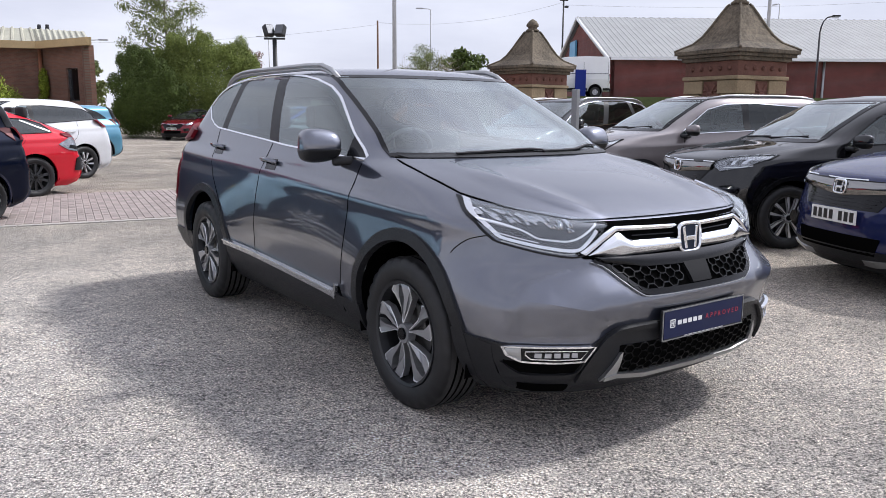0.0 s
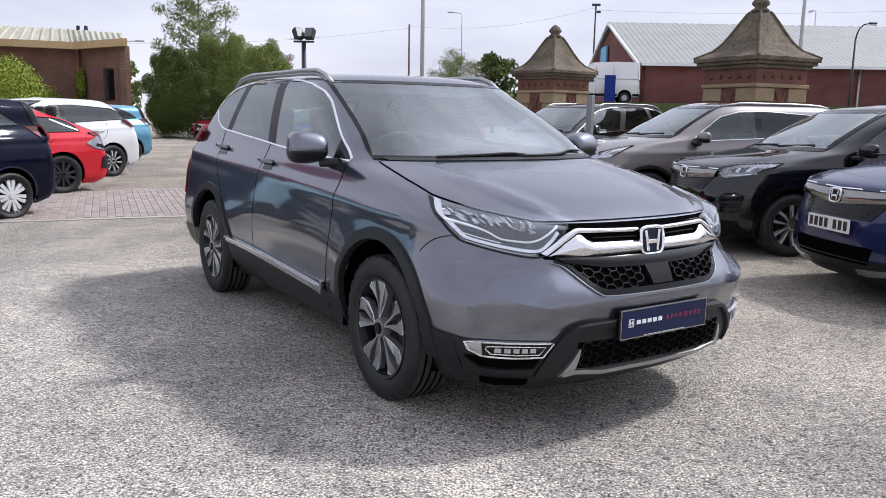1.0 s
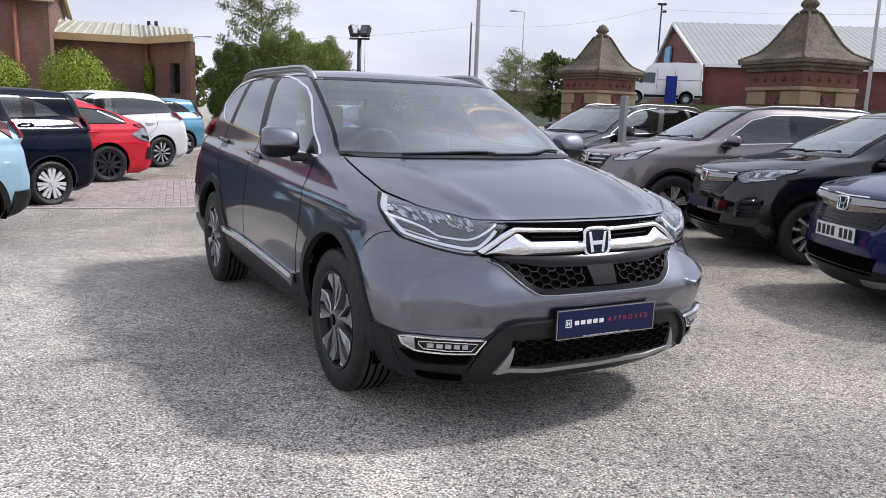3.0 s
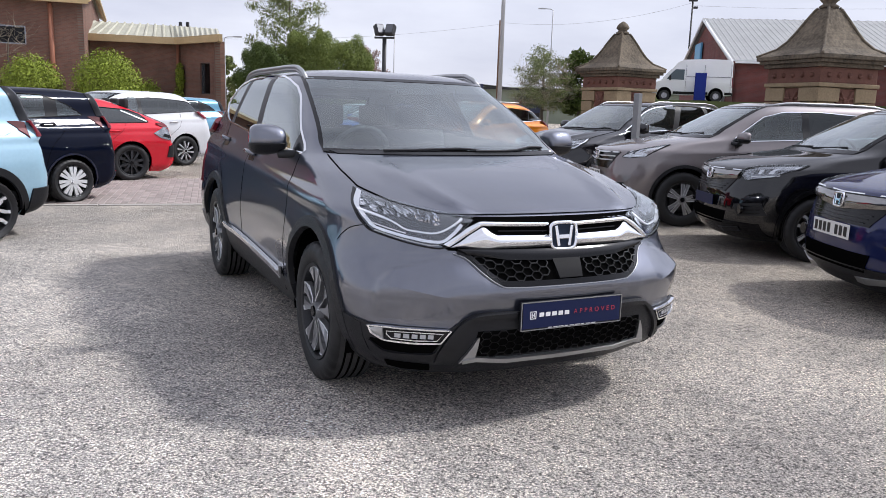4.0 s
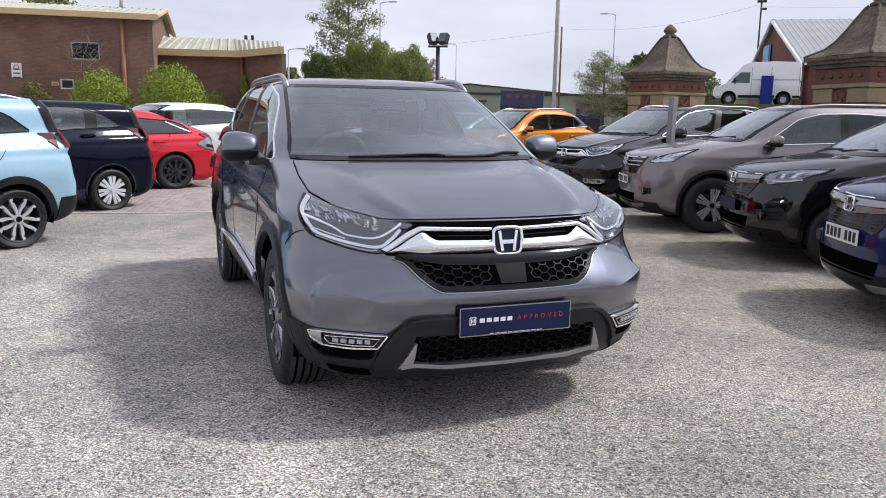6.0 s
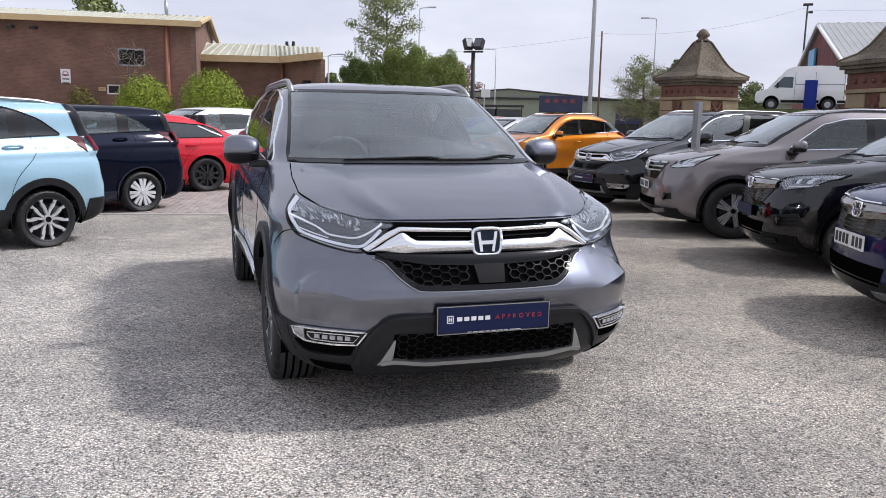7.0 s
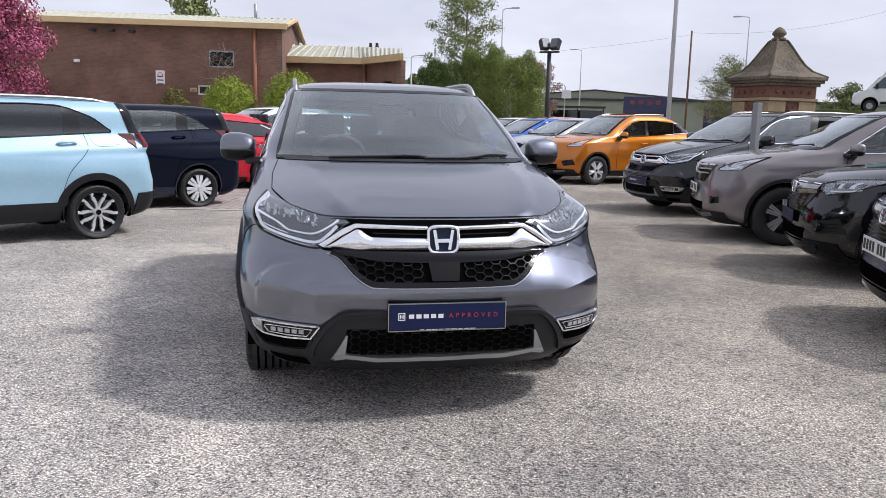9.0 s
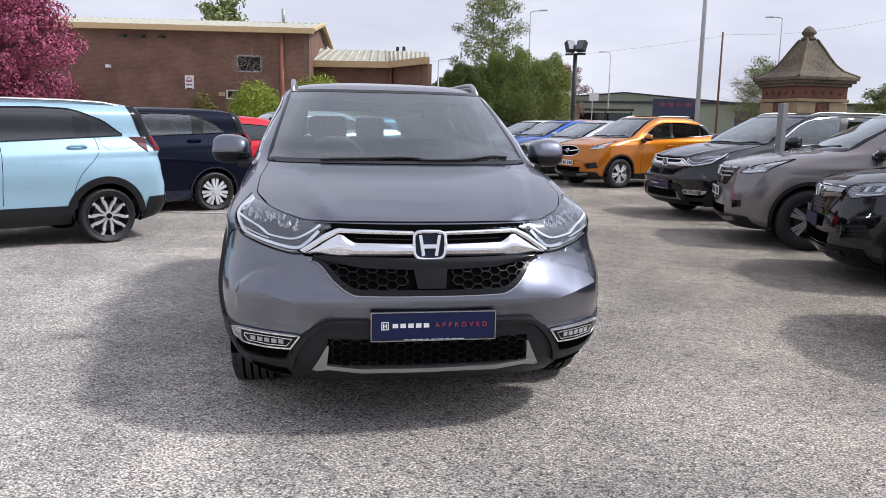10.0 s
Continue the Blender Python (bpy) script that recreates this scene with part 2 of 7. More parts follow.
def sheet(name, lower, upper, proj, mat, parent, off=0.004, nu=24, nv=8, thick=0.012, label="", flip=False, curve=False, swell=0.0):
    """A panel that lies on a form: between two lines in the form's own two coordinates, laid off above it, its rim turned in."""
    lo = smooth_line(lower, nu) if curve else [along(lower, i / (nu - 1)) for i in range(nu)]
    up = smooth_line(upper, nu) if curve else [along(upper, i / (nu - 1)) for i in range(nu)]
    vs, fs = [], []
    for i in range(nu):
        for j in range(nv):
            t = j / (nv - 1)
            vs.append(proj(lo[i][0] + (up[i][0] - lo[i][0]) * t, lo[i][1] + (up[i][1] - lo[i][1]) * t, off + swell * math.sin(math.pi * t)))
    fs = [(i * nv + j, (i + 1) * nv + j, (i + 1) * nv + j + 1, i * nv + j + 1) for i in range(nu - 1) for j in range(nv - 1)]
    ring = [i * nv for i in range(nu)] + [(nu - 1) * nv + j for j in range(1, nv)] + [i * nv + nv - 1 for i in range(nu - 2, -1, -1)] + [j for j in range(nv - 2, 0, -1)]
    base = len(vs)
    if thick:
        for k in ring:
            i, j = divmod(k, nv)
            t = j / (nv - 1)
            vs.append(proj(lo[i][0] + (up[i][0] - lo[i][0]) * t, lo[i][1] + (up[i][1] - lo[i][1]) * t, off - thick))
        m = len(ring)
        fs += [(ring[k], base + k, base + (k + 1) % m, ring[(k + 1) % m]) for k in range(m)]
    if flip:
        fs = [f[::-1] for f in fs]
    ob = mesh_object(name, vs, fs, mat, parent, True, label)
    if thick:
        ob.data.set_sharp_from_angle(angle=radians(40))
    return ob


def ribbon(name, pts, width, proj, mat, parent, off=0.006, closed=False, thick=0.012, label=""):
    """A raised band along a line in a form's own two coordinates."""
    n = len(pts)
    vs, fs = [], []
    for i in range(n):
        a, b = pts[(i - 1) % n if closed else max(i - 1, 0)], pts[(i + 1) % n if closed else min(i + 1, n - 1)]
        tx, ty = b[0] - a[0], b[1] - a[1]
        d = math.hypot(tx, ty) or 1
        nx, ny = -ty / d * width / 2, tx / d * width / 2
        x, y = pts[i]
        vs += [proj(x + nx, y + ny, off - thick), proj(x + nx * 0.8, y + ny * 0.8, off), proj(x - nx * 0.8, y - ny * 0.8, off), proj(x - nx, y - ny, off - thick)]
    for i in range(n if closed else n - 1):
        k = (i + 1) % n
        fs += [(i * 4 + j, i * 4 + j + 1, k * 4 + j + 1, k * 4 + j) for j in range(3)]
    if not closed:
        fs += [(0, 3, 2, 1), (4 * n - 4, 4 * n - 3, 4 * n - 2, 4 * n - 1)]
    return mesh_object(name, vs, fs, mat, parent, False, label)


def lettering(name, text, size, m, mat, parent, spacing=1.0, align="LEFT"):
    cu = bpy.data.curves.new(name, "FONT")
    cu.body, cu.size, cu.extrude, cu.space_character, cu.align_x, cu.align_y = text, size, 0.0006, spacing, align, "CENTER"
    tmp = bpy.data.objects.new(name, cu)
    scene.collection.objects.link(tmp)
    dg = bpy.context.evaluated_depsgraph_get()
    me = bpy.data.meshes.new_from_object(tmp.evaluated_get(dg))
    bpy.data.objects.remove(tmp)
    me.materials.clear()
    me.materials.append(mat)
    ob = new(name, me)
    ob.parent = parent
    ob.matrix_local = m
    return ob


# ---- vehicles ----
def pchip(xs, ys, q):
    """Smooth interpolation that never overshoots."""
    xs, ys = np.array(xs, float), np.array(ys, float)
    h = np.diff(xs)
    d = np.diff(ys) / h
    m = np.zeros(len(xs))
    m[0], m[-1] = d[0], d[-1]
    for i in range(1, len(xs) - 1):
        if d[i - 1] * d[i] > 0:
            w1, w2 = 2 * h[i] + h[i - 1], h[i] + 2 * h[i - 1]
            m[i] = (w1 + w2) / (w1 / d[i - 1] + w2 / d[i])
    k = np.clip(np.searchsorted(xs, q, side="right") - 1, 0, len(xs) - 2)
    t = (q - xs[k]) / h[k]
    return (1 + 2 * t) * (1 - t) ** 2 * ys[k] + t * (1 - t) ** 2 * h[k] * m[k] + t * t * (3 - 2 * t) * ys[k + 1] + t * t * (t - 1) * h[k] * m[k + 1]


class Form:
    """The outer form of a car: x ahead of the front axle, y to its left, z up; a rounded outline at each height."""

    def __init__(self, wb=2.66, fo=0.93, ro=1.0, hw=0.925, top=1.665, gc=0.21, nose=0.925, cowl=1.155, cowl_x=-0.17, ws_x=-0.97,
                 belt=1.06, roof_w=0.640, rear_lean=0.50, tail=1.0, corner=1.0, nose_n=2.55, deck=0.0, roof_drop=0.0, bulge=1.0, relief=False, tyre=0.36):
        self.wb, self.fo, self.ro, self.hw, self.top, self.gc, self.nose = wb, fo, ro, hw, top, gc, nose
        self.cowl, self.cowl_x, self.ws_x, self.belt, self.bulge, self.tyre, self.relief = cowl, cowl_x, ws_x, belt, bulge, tyre, relief
        rx = -(wb + ro)
        self.rx = rx
        nb = 0.118 if relief else 0.09
        lh = fo - nb - cowl_x
        hz = cowl - nose
        mid = (ws_x - 0.45 + rx + rear_lean + 0.9) / 2
        # height; nose x; nose rounding length and power; half width; tail x; tail rounding length and power
        ln = 2.75 if relief else 2.6
        rows = [
            (gc, fo - 0.17, 0.55, ln, hw - 0.13, rx + 0.20, 0.26, 2.5),
            (gc + 0.09, fo - 0.05, 0.58, ln, hw - 0.05, rx + 0.06, 0.26, 2.5),
            (gc + 0.22, fo - (0.014 if relief else 0.0), 0.60, ln, hw - (0.006 if relief else 0.032), rx, 0.26, 2.5),
            (0.60, fo - 0.012, 0.62, ln - 0.1 if relief else ln, hw + (0.016 if relief else -0.012), rx, 0.26, 2.5),
            (nose - 0.14, fo - (0.074 if relief else 0.05), 0.64, nose_n, hw, rx + 0.03 * tail, 0.28, 2.5),
            (nose, fo - nb, 0.64, nose_n, hw - 0.012, rx + 0.05 * tail, 0.28, 2.5),
            (nose + 0.34 * hz, fo - nb - 0.21 * lh, 0.64, nose_n, hw - 0.03, rx + 0.07 * tail, 0.28, 2.5),
            (nose + 0.70 * hz, fo - nb - 0.57 * lh, 0.58, nose_n, hw - 0.05, rx + 0.09 * tail, 0.28 * (0.3 + 0.7 * corner), 2.5),
            (cowl, cowl_x, 0.50, 2.7, hw - 0.075, rx + 0.12 * tail, 0.32 * corner, 2.6),
            (cowl + 0.3 * (top - 0.075 - cowl), cowl_x + 0.28 * (ws_x - cowl_x), 0.48, 2.7, hw - (0.118 if relief else 0.135), rx + 0.17 * tail + 0.22 * (rear_lean - 0.12) * tail, 0.36 * corner, 2.8),
            (top - 0.16, cowl_x + 0.79 * (ws_x - cowl_x), 0.48, 2.7, roof_w + (0.058 if relief else 0.075), rx + 0.08 + 0.75 * rear_lean, 0.40 * corner, 3.0),
            (top - 0.075, ws_x, 0.48, 2.7, roof_w + 0.01, rx + 0.08 + rear_lean + roof_drop * 0.15, 0.40 * corner, 3.0),
            (top - 0.035, ws_x - 0.16, 0.50, 2.7, roof_w - 0.06, rx + 0.20 + rear_lean + roof_drop * 0.4, 0.5, 3.2),
            (top - 0.010, ws_x - 0.42, 0.50, 2.6, roof_w - 0.20, rx + 0.45 + rear_lean + roof_drop, 0.6, 3.0),
            (top, mid + 0.25, 0.24, 2.4, 0.16, mid - 0.25, 0.24, 2.4),
        ]
        z = [r[0] for r in rows]
        self.zs = np.linspace(gc, top, 1600)
        self.tab = np.stack([pchip(z, [r[k] for r in rows], self.zs) for k in range(1, 8)], 1)
        self.z0, self.dz = gc, (top - gc) / 1599

    def row(self, z):
        q = min(max((z - self.z0) / self.dz, 0), 1598.999)
        i = int(q)
        a, b = self.tab[i], self.tab[i + 1]
        return a + (b - a) * (q - i)

    def swell(self, x, z):
        """How far the side stands out: arches, hollow doors, shoulder crease."""
        band = math.exp(-((z - 0.62) / 0.30) ** 2)
        arch = 0.022 * (math.exp(-((x / 0.46) ** 2)) + math.exp(-(((x + self.wb) / 0.50) ** 2))) * band
        mid = -self.wb / 2
        door = -0.027 * math.exp(-(((x - mid) / 0.85) ** 4)) * math.exp(-((z - 0.55) / 0.16) ** 2)
        zc = self.nose + 0.02 - 0.035 * x
        crease = 0.012 * math.exp(-((z - zc) / 0.05) ** 2)
        return (arch + door + crease) * self.bulge

    def crease_height(self, a):
        return float(np.interp(a, (0.40, 0.60, 0.73, 0.81, 0.86), (0.592, 0.612, 0.640, 0.652, 0.655)))

    def front(self, y, z, off=0.0):
        f, cf, nf, w, r, cr, nr = self.row(z)
        t = min(abs(y) / w, 0.9995)
        s = 1 - (1 - t**nf) ** (1 / nf)
        x, push = f - cf * s, 0.0
        if self.relief:
            a = abs(y)
            zc = self.crease_height(a)
            if 0.50 < z < 0.80:
                flare = min(max((0.79 - z) / (0.79 - zc), 0), 1) ** 1.7 if z > zc else min(max((z - 0.50) / (zc - 0.50), 0), 1)
                end = float(np.interp(z, (0.47, 0.61, 0.665, 0.709, 0.731, 0.76), (0.855, 0.848, 0.826, 0.775, 0.705, 0.60)))
                soft = min(max((0.70 - a) / 0.16, 0), 1)
                flare += soft * (math.sin(math.pi * (z - 0.50) / 0.30) ** 1.6 * 0.93 - flare) * 0.85
                push = 0.038 * flare / (1 + math.exp(min(max((a - end) / 0.0045, -30), 30))) * min(max((a - 0.20) / 0.22, 0.70), 1)
                x += push
            up = min(max((z - self.nose - 0.02) / 0.05, 0), 1) * min(max((self.cowl - z) / 0.03, 0), 1)
            q = 0.40 + 0.22 * (z - self.nose) / (self.cowl - self.nose)
            x += 0.080 * up * math.exp(-((a - q) / 0.050) ** 2)
        yy = y + math.copysign(self.swell(x, z), y) * t + math.copysign(push * 0.55 * t**3, y)
        if not off:
            return Vector((x, yy, z))
        e = 0.004
        a, b = self.front(y + e, z), self.front(y, z + e)
        p = Vector((x, yy, z))
        n = (a - p).cross(b - p).normalized()
        return p + n * off

    def rear(self, y, z, off=0.0):
        f, cf, nf, w, r, cr, nr = self.row(z)
        t = min(abs(y) / w, 0.9995)
        s = 1 - (1 - t**nr) ** (1 / nr)
        x = r + cr * s
        p = Vector((x, y + math.copysign(self.swell(x, z), y) * t, z))
        if not off:
            return p
        e = 0.004
        n = (self.rear(y, z + e) - p).cross(self.rear(y + e, z) - p).normalized()
        return p + n * off

    def half(self, x, z):
        f, cf, nf, w, r, cr, nr = self.row(z)
        a, b = (f - x) / cf, (x - r) / cr
        g = 1.0
        if a < 1:
            g *= max(1 - (1 - max(a, 0)) ** nf, 0) ** (1 / nf)
        if b < 1:
            g *= max(1 - (1 - max(b, 0)) ** nr, 0) ** (1 / nr)
        return (w + self.swell(x, z)) * g

    def side(self, sign):
        def proj(x, z, off=0.0):
            y = self.half(x, z)
            e = 0.004
            gx, gz = (self.half(x + e, z) - y) / e, (self.half(x, z + e) - y) / e
            gx, gz = min(max(gx, -3), 3), min(max(gz, -3), 3)
            n = Vector((-gx, 1, -gz)).normalized()
            p = Vector((x, y, z)) + n * off
            return Vector((p.x, p.y * sign, p.z))
        return proj

    def loft(self, nf=20, ns=60, nr=14, rough=1.0):
        zs = np.concatenate([np.linspace(self.gc, self.nose, int((84 if self.relief else 26) * rough)), np.linspace(self.nose, self.cowl, int(18 * rough))[1:],
                             np.linspace(self.cowl, self.top - 0.075, int(20 * rough))[1:], self.top - 0.075 * (1 - np.linspace(0, 1, 9)[1:]) ** 1.5])
        if self.relief:
            zs[np.argmin(abs(zs - 0.622))] = 0.622
        vs = []
        for z in zs:
            f, cf, n1, w, r, cr, n2 = self.row(z)
            half = []
            for i in range(nf):
                t = math.sin(math.pi / 2 * i / nf) ** (2 / n1) if i else 0.0
                a = w * t
                lift = 0.0
                if self.relief:
                    lift = (self.crease_height(a) - 0.622) * max(0, 1 - abs(z - 0.622) / 0.115) * min(max((0.90 - a) / 0.05, 0), 1)
                half.append(self.front(a, z + lift))
            x0, x1 = f - cf, r + cr
            for i in range(ns + 1):
                x = x0 + (x1 - x0) * i / ns
                half.append(Vector((x, self.half(x, z), z)))
            for i in range(nr - 1, -1, -1):
                t = math.sin(math.pi / 2 * i / nr) ** (2 / n2) if i else 0.0
                half.append(self.rear(w * t, z))
            ring = half + [Vector((p.x, -p.y, p.z)) for p in half[-2:0:-1]]
            vs += ring
        n = len(ring)
        fs = [(k * n + i, k * n + (i + 1) % n, (k + 1) * n + (i + 1) % n, (k + 1) * n + i) for k in range(len(zs) - 1) for i in range(n)]
        fs.append(tuple(range((len(zs) - 1) * n, len(zs) * n)))
        return vs, fs


def inside(poly_lo, poly_up, x, z, m):
    a, b = sorted((poly_lo[0][0], poly_lo[-1][0]))
    return a + m < x < b - m and level(poly_lo, x) + m < z < level(poly_up, x) - m


WHEELS = {}


def petals(style, bm, edge, rim, y0):
    """Five broad petals: a flat blade beside a slimmer, deeper one, with bright machined rims; or five open loops."""
    for k in range(5):
        mid = 2 * math.pi * k / 5 + math.pi / 2

        def at(r, deg, dy=0.0):
            a = mid + radians(deg)
            return Vector((r * rim * math.cos(a), y0 + dy, r * rim * math.sin(a)))
        if style == "twin":
            blades = [([(0.20, -4), (0.45, -15), (0.72, -23), (0.90, -21), (0.965, -14), (0.97, 2), (0.90, -3), (0.70, -8), (0.45, -5), (0.20, -0.5)], 0.0, True),
                      ([(0.20, 0.5), (0.45, 5), (0.70, 8), (0.90, 6), (0.97, 2), (0.965, 15), (0.88, 22), (0.70, 20), (0.45, 15), (0.20, 6)], 0.004, True)]
            for pts, dy, lit in blades:
                top = [bm.verts.new(at(r, d, dy + (0.016 if 0.3 < r < 0.8 and abs(d) > 10 else 0.004 if r > 0.9 else 0.0))) for r, d in pts]
                bm.faces.new(top)
                low = [bm.verts.new(v.co + Vector((0, 0.035, 0))) for v in top]
                for i in range(len(top)):
                    j = (i + 1) % len(top)
                    bm.faces.new((top[i], low[i], low[j], top[j]))
                line = [v.co + Vector((0, -0.001, 0)) for v in top]
                for i, (a, b) in enumerate(zip(line, line[1:])):
                    if (dy == 0 and i < 5) or (dy and i >= 4):
                        rod(edge, a, b, 0.0032, 0.0032, 5)
        else:
            for sg in (-1, 1):
                secs = [(0.20, 10, 0.011), (0.46, 14, 0.015), (0.70, 20, 0.020), (0.88, 22, 0.026), (0.965, 15, 0.024)]
                rows = []
                for r, d, hw in secs:
                    p, q = at(r, sg * d, 0.004 if r > 0.9 else 0.0), at(r + 0.04, sg * (d - (6 if r > 0.8 else -1)))
                    t = (q - p).normalized() if r < 0.9 else at(r, sg * (d - 6), 0.004) - p
                    t = t.normalized()
                    n = Vector((-t.z, 0, t.x))
                    rows.append([bm.verts.new(p + n * hw * c + Vector((0, dep, 0))) for c, dep in ((-1, 0.03), (-0.9, 0), (0.9, 0), (1, 0.03))])
                for a, b in zip(rows, rows[1:]):
                    for j in range(3):
                        bm.faces.new((a[j], a[j + 1], b[j + 1], b[j]))


def wheel(style, R=0.36, rim=0.236, width=0.235):
    """The meshes of a wheel, its outer face towards -y: hub, tyre, rim."""
    key = (style, R, rim)
    if key in WHEELS:
        return WHEELS[key]
    w = width / 2
    prof = [(rim - 0.008, -w + 0.025), (rim + 0.012, -w + 0.006), (rim + 0.05, -w - 0.004), (R - 0.036, -w), (R - 0.010, -w + 0.010), (R - 0.002, -w + 0.022)]
    # groove faces get flat black for their shade, tread tops the paler rubber
    treads, grooves = set(), set()
    y = -w + 0.030
    while y < w - 0.05:
        treads.add(len(prof))
        grooves |= {len(prof) + 1, len(prof) + 2, len(prof) + 3}
        prof += [(R, y), (R, y + 0.026), (R - 0.011, y + 0.028), (R - 0.011, y + 0.036)]
        y += 0.038
    prof += [(R - 0.004, w - 0.034), (R - 0.016, w - 0.014), (rim + 0.03, w), (rim - 0.008, w - 0.02)]
    vs, fs = lathe(prof, 112)
    for i, (px, py, pz) in enumerate(vs):
        k, j = divmod(i, len(prof))
        if k % 4 == 3 and 3 < j < 7:
            q = 1 - 0.007 / math.hypot(px, pz)
            vs[i] = (px * q, py + 0.003, pz * q)
    tyre = bpy.data.meshes.new("tyre")
    tyre.from_pydata(vs, [], fs)
    for rubber in (RUBBER, TREAD, DARK):
        tyre.materials.append(rubber)
    tyre.polygons.foreach_set("material_index", [1 if i % len(prof) in treads else 2 if i % len(prof) in grooves else 0 for i in range(len(fs))])
    tyre.polygons.foreach_set("use_smooth", [True] * len(fs))
    tyre.set_sharp_from_angle(angle=radians(50))
    vs, fs = lathe([(rim + 0.004, -w + 0.012), (rim + 0.002, -w + 0.004), (rim - 0.012, -w + 0.010), (rim - 0.022, -w + 0.05), (rim - 0.03, w - 0.02), (rim, w - 0.01)], 48)
    lip_vs, lip_fs = vs, fs
    bm, edge = bmesh.new(), bmesh.new()
    face_y = -w + 0.012
    if style in ("cover", "silver"):
        lip = [bm.verts.new(v) for v in vs]
        for f in fs:
            bm.faces.new([lip[i] for i in f])
    count, spread, wi, wo, mat = {"twin": (0, 0, 0, 0, 0), "loop": (0, 0, 0, 0, 3), "cover": (7, 11.0, 0.016, 0.027, 1), "ten": (5, 17.0, 0.016, 0.022, 2), "blade": (5, 17.0, 0.006, 0.021, 3), "five": (5, 11.0, 0.018, 0.024, 0), "silver": (5, 11.0, 0.018, 0.024, 1)}[style]
    for k in range(count):
        for sgn in (-1, 1):
            mid = 2 * math.pi * k / count + math.pi / 2
            a0, a1 = mid + sgn * radians(spread * 0.55), mid + sgn * radians(spread)
            r0, r1, r2 = 0.045, rim * 0.58, rim - 0.008
            skew = radians(6) if style == "blade" else 0
            secs = [(r0, mid + sgn * radians(spread * 0.9), wi, -0.004), (r1, a1 + skew * 0.5, wo * (0.52 if style == "twin" else 0.75), 0.000), (r2, a1 - sgn * radians(spread * 0.12) + skew, wo, 0.006)]
            rows = []
            for r, a, hwid, dy in secs:
                c, s = math.cos(a), math.sin(a)
                px, pz = r * c, r * s
                tx, tz = -s, c
                rows.append([bm.verts.new((px + tx * q * hwid, face_y + dy + dep, pz + tz * q * hwid)) for q, dep in ((-1, 0.03), (-0.92, 0.0), (0.92, 0.0), (1, 0.03))])
            for a, b in zip(rows, rows[1:]):
                for j in range(3):
                    bm.faces.new((a[j], a[j + 1], b[j + 1], b[j]))
            if style != "cover":
                for q in (1, 2):
                    line = [rw[q].co.copy() for rw in rows]
                    for a, b in zip(line, line[1:]):
                        rod(edge, a + Vector((0, -0.001, 0)), b + Vector((0, -0.001, 0)), 0.0030, 0.0030, 5)
                rod(edge, rows[-1][1].co, rows[-1][2].co, 0.0042, 0.0042, 5)
    if style in ("twin", "loop"):
        petals(style, bm, edge, rim, face_y)
    bmesh.ops.create_cone(bm, cap_ends=True, segments=24, radius1=0.052 if style in ("twin", "loop") else 0.058, radius2=0.046, depth=0.04, matrix=Matrix.Translation((0, face_y + 0.012, 0)) @ Matrix.Rotation(radians(90), 4, "X"))
    rim_mesh = bpy.data.meshes.new("rim")
    bmesh.ops.recalc_face_normals(bm, faces=bm.faces)
    for f in edge.faces:
        f.material_index = 1
    edge_mesh = bpy.data.meshes.new("rim_edge")
    edge.to_mesh(edge_mesh)
    edge.free()
    bm.from_mesh(edge_mesh)
    bpy.data.meshes.remove(edge_mesh)
    bm.to_mesh(rim_mesh)
    bm.free()
    rim_mesh.materials.append((ALLOY_GREY, WHITE_COVER, ALLOY_DARK, ALLOY)[mat])
    rim_mesh.materials.append(ALLOY_DARK if mat in (2, 3) else ALLOY)
    # hub with brake disc, dark barrel
    bm = bmesh.new()
    turn = Matrix.Rotation(radians(90), 4, "X")
    bmesh.ops.create_cone(bm, cap_ends=True, segments=32, radius1=rim - 0.03, radius2=rim - 0.03, depth=0.05, matrix=Matrix.Translation((0, 0.05, 0)) @ turn)
    lip = [bm.verts.new(v) for v in lip_vs]
    for f in lip_fs:
        bm.faces.new([lip[i] for i in f])
    hub = bpy.data.meshes.new("wheel")
    bm.to_mesh(hub)
    bm.free()
    hub.materials.append(ALLOY_DARK)
    bm = bmesh.new()
    bmesh.ops.create_cone(bm, cap_ends=True, segments=36, radius1=0.145, radius2=0.145, depth=0.02, matrix=Matrix.Translation((0, -0.035, 0)) @ turn)
    box(bm, 0.10, -0.045, 0.07, 0.07, 0.05, 0.13, 0.012)
    disc = bpy.data.meshes.new("brake_disc")
    bm.to_mesh(disc)
    bm.free()
    disc.materials.append(STEEL if style != "cover" else DARK)
    bm = bmesh.new()
    bmesh.ops.create_cone(bm, cap_ends=True, segments=24, radius1=0.03, radius2=0.028, depth=0.012, matrix=Matrix.Translation((0, face_y - 0.012, 0)) @ turn)
    cap = bpy.data.meshes.new("hub_cap")
    bm.to_mesh(cap)
    bm.free()
    cap.materials.append(GLOSS_BLACK if style != "cover" else WHITE_COVER)
    WHEELS[key] = (hub, tyre, rim_mesh, disc, cap)
    return WHEELS[key]


def add_wheel(car, style, x, y, R, rim, steer=0.0, spin=0.0):
    hub, tyre, rim_mesh, disc, cap = wheel(style, R, rim)
    h = new("wheel", hub)
    h.parent = car
    h.matrix_local = Matrix.Translation((x, y, R - 0.006)) @ Matrix.Rotation(radians(180 if y > 0 else 0) + radians(steer), 4, "Z") @ Matrix.Rotation(radians(spin), 4, "Y")
    for name, me in (("tyre", tyre), ("rim", rim_mesh), ("brake_disc", disc), ("hub_cap", cap)):
        o = new(name, me)
        o.parent = h


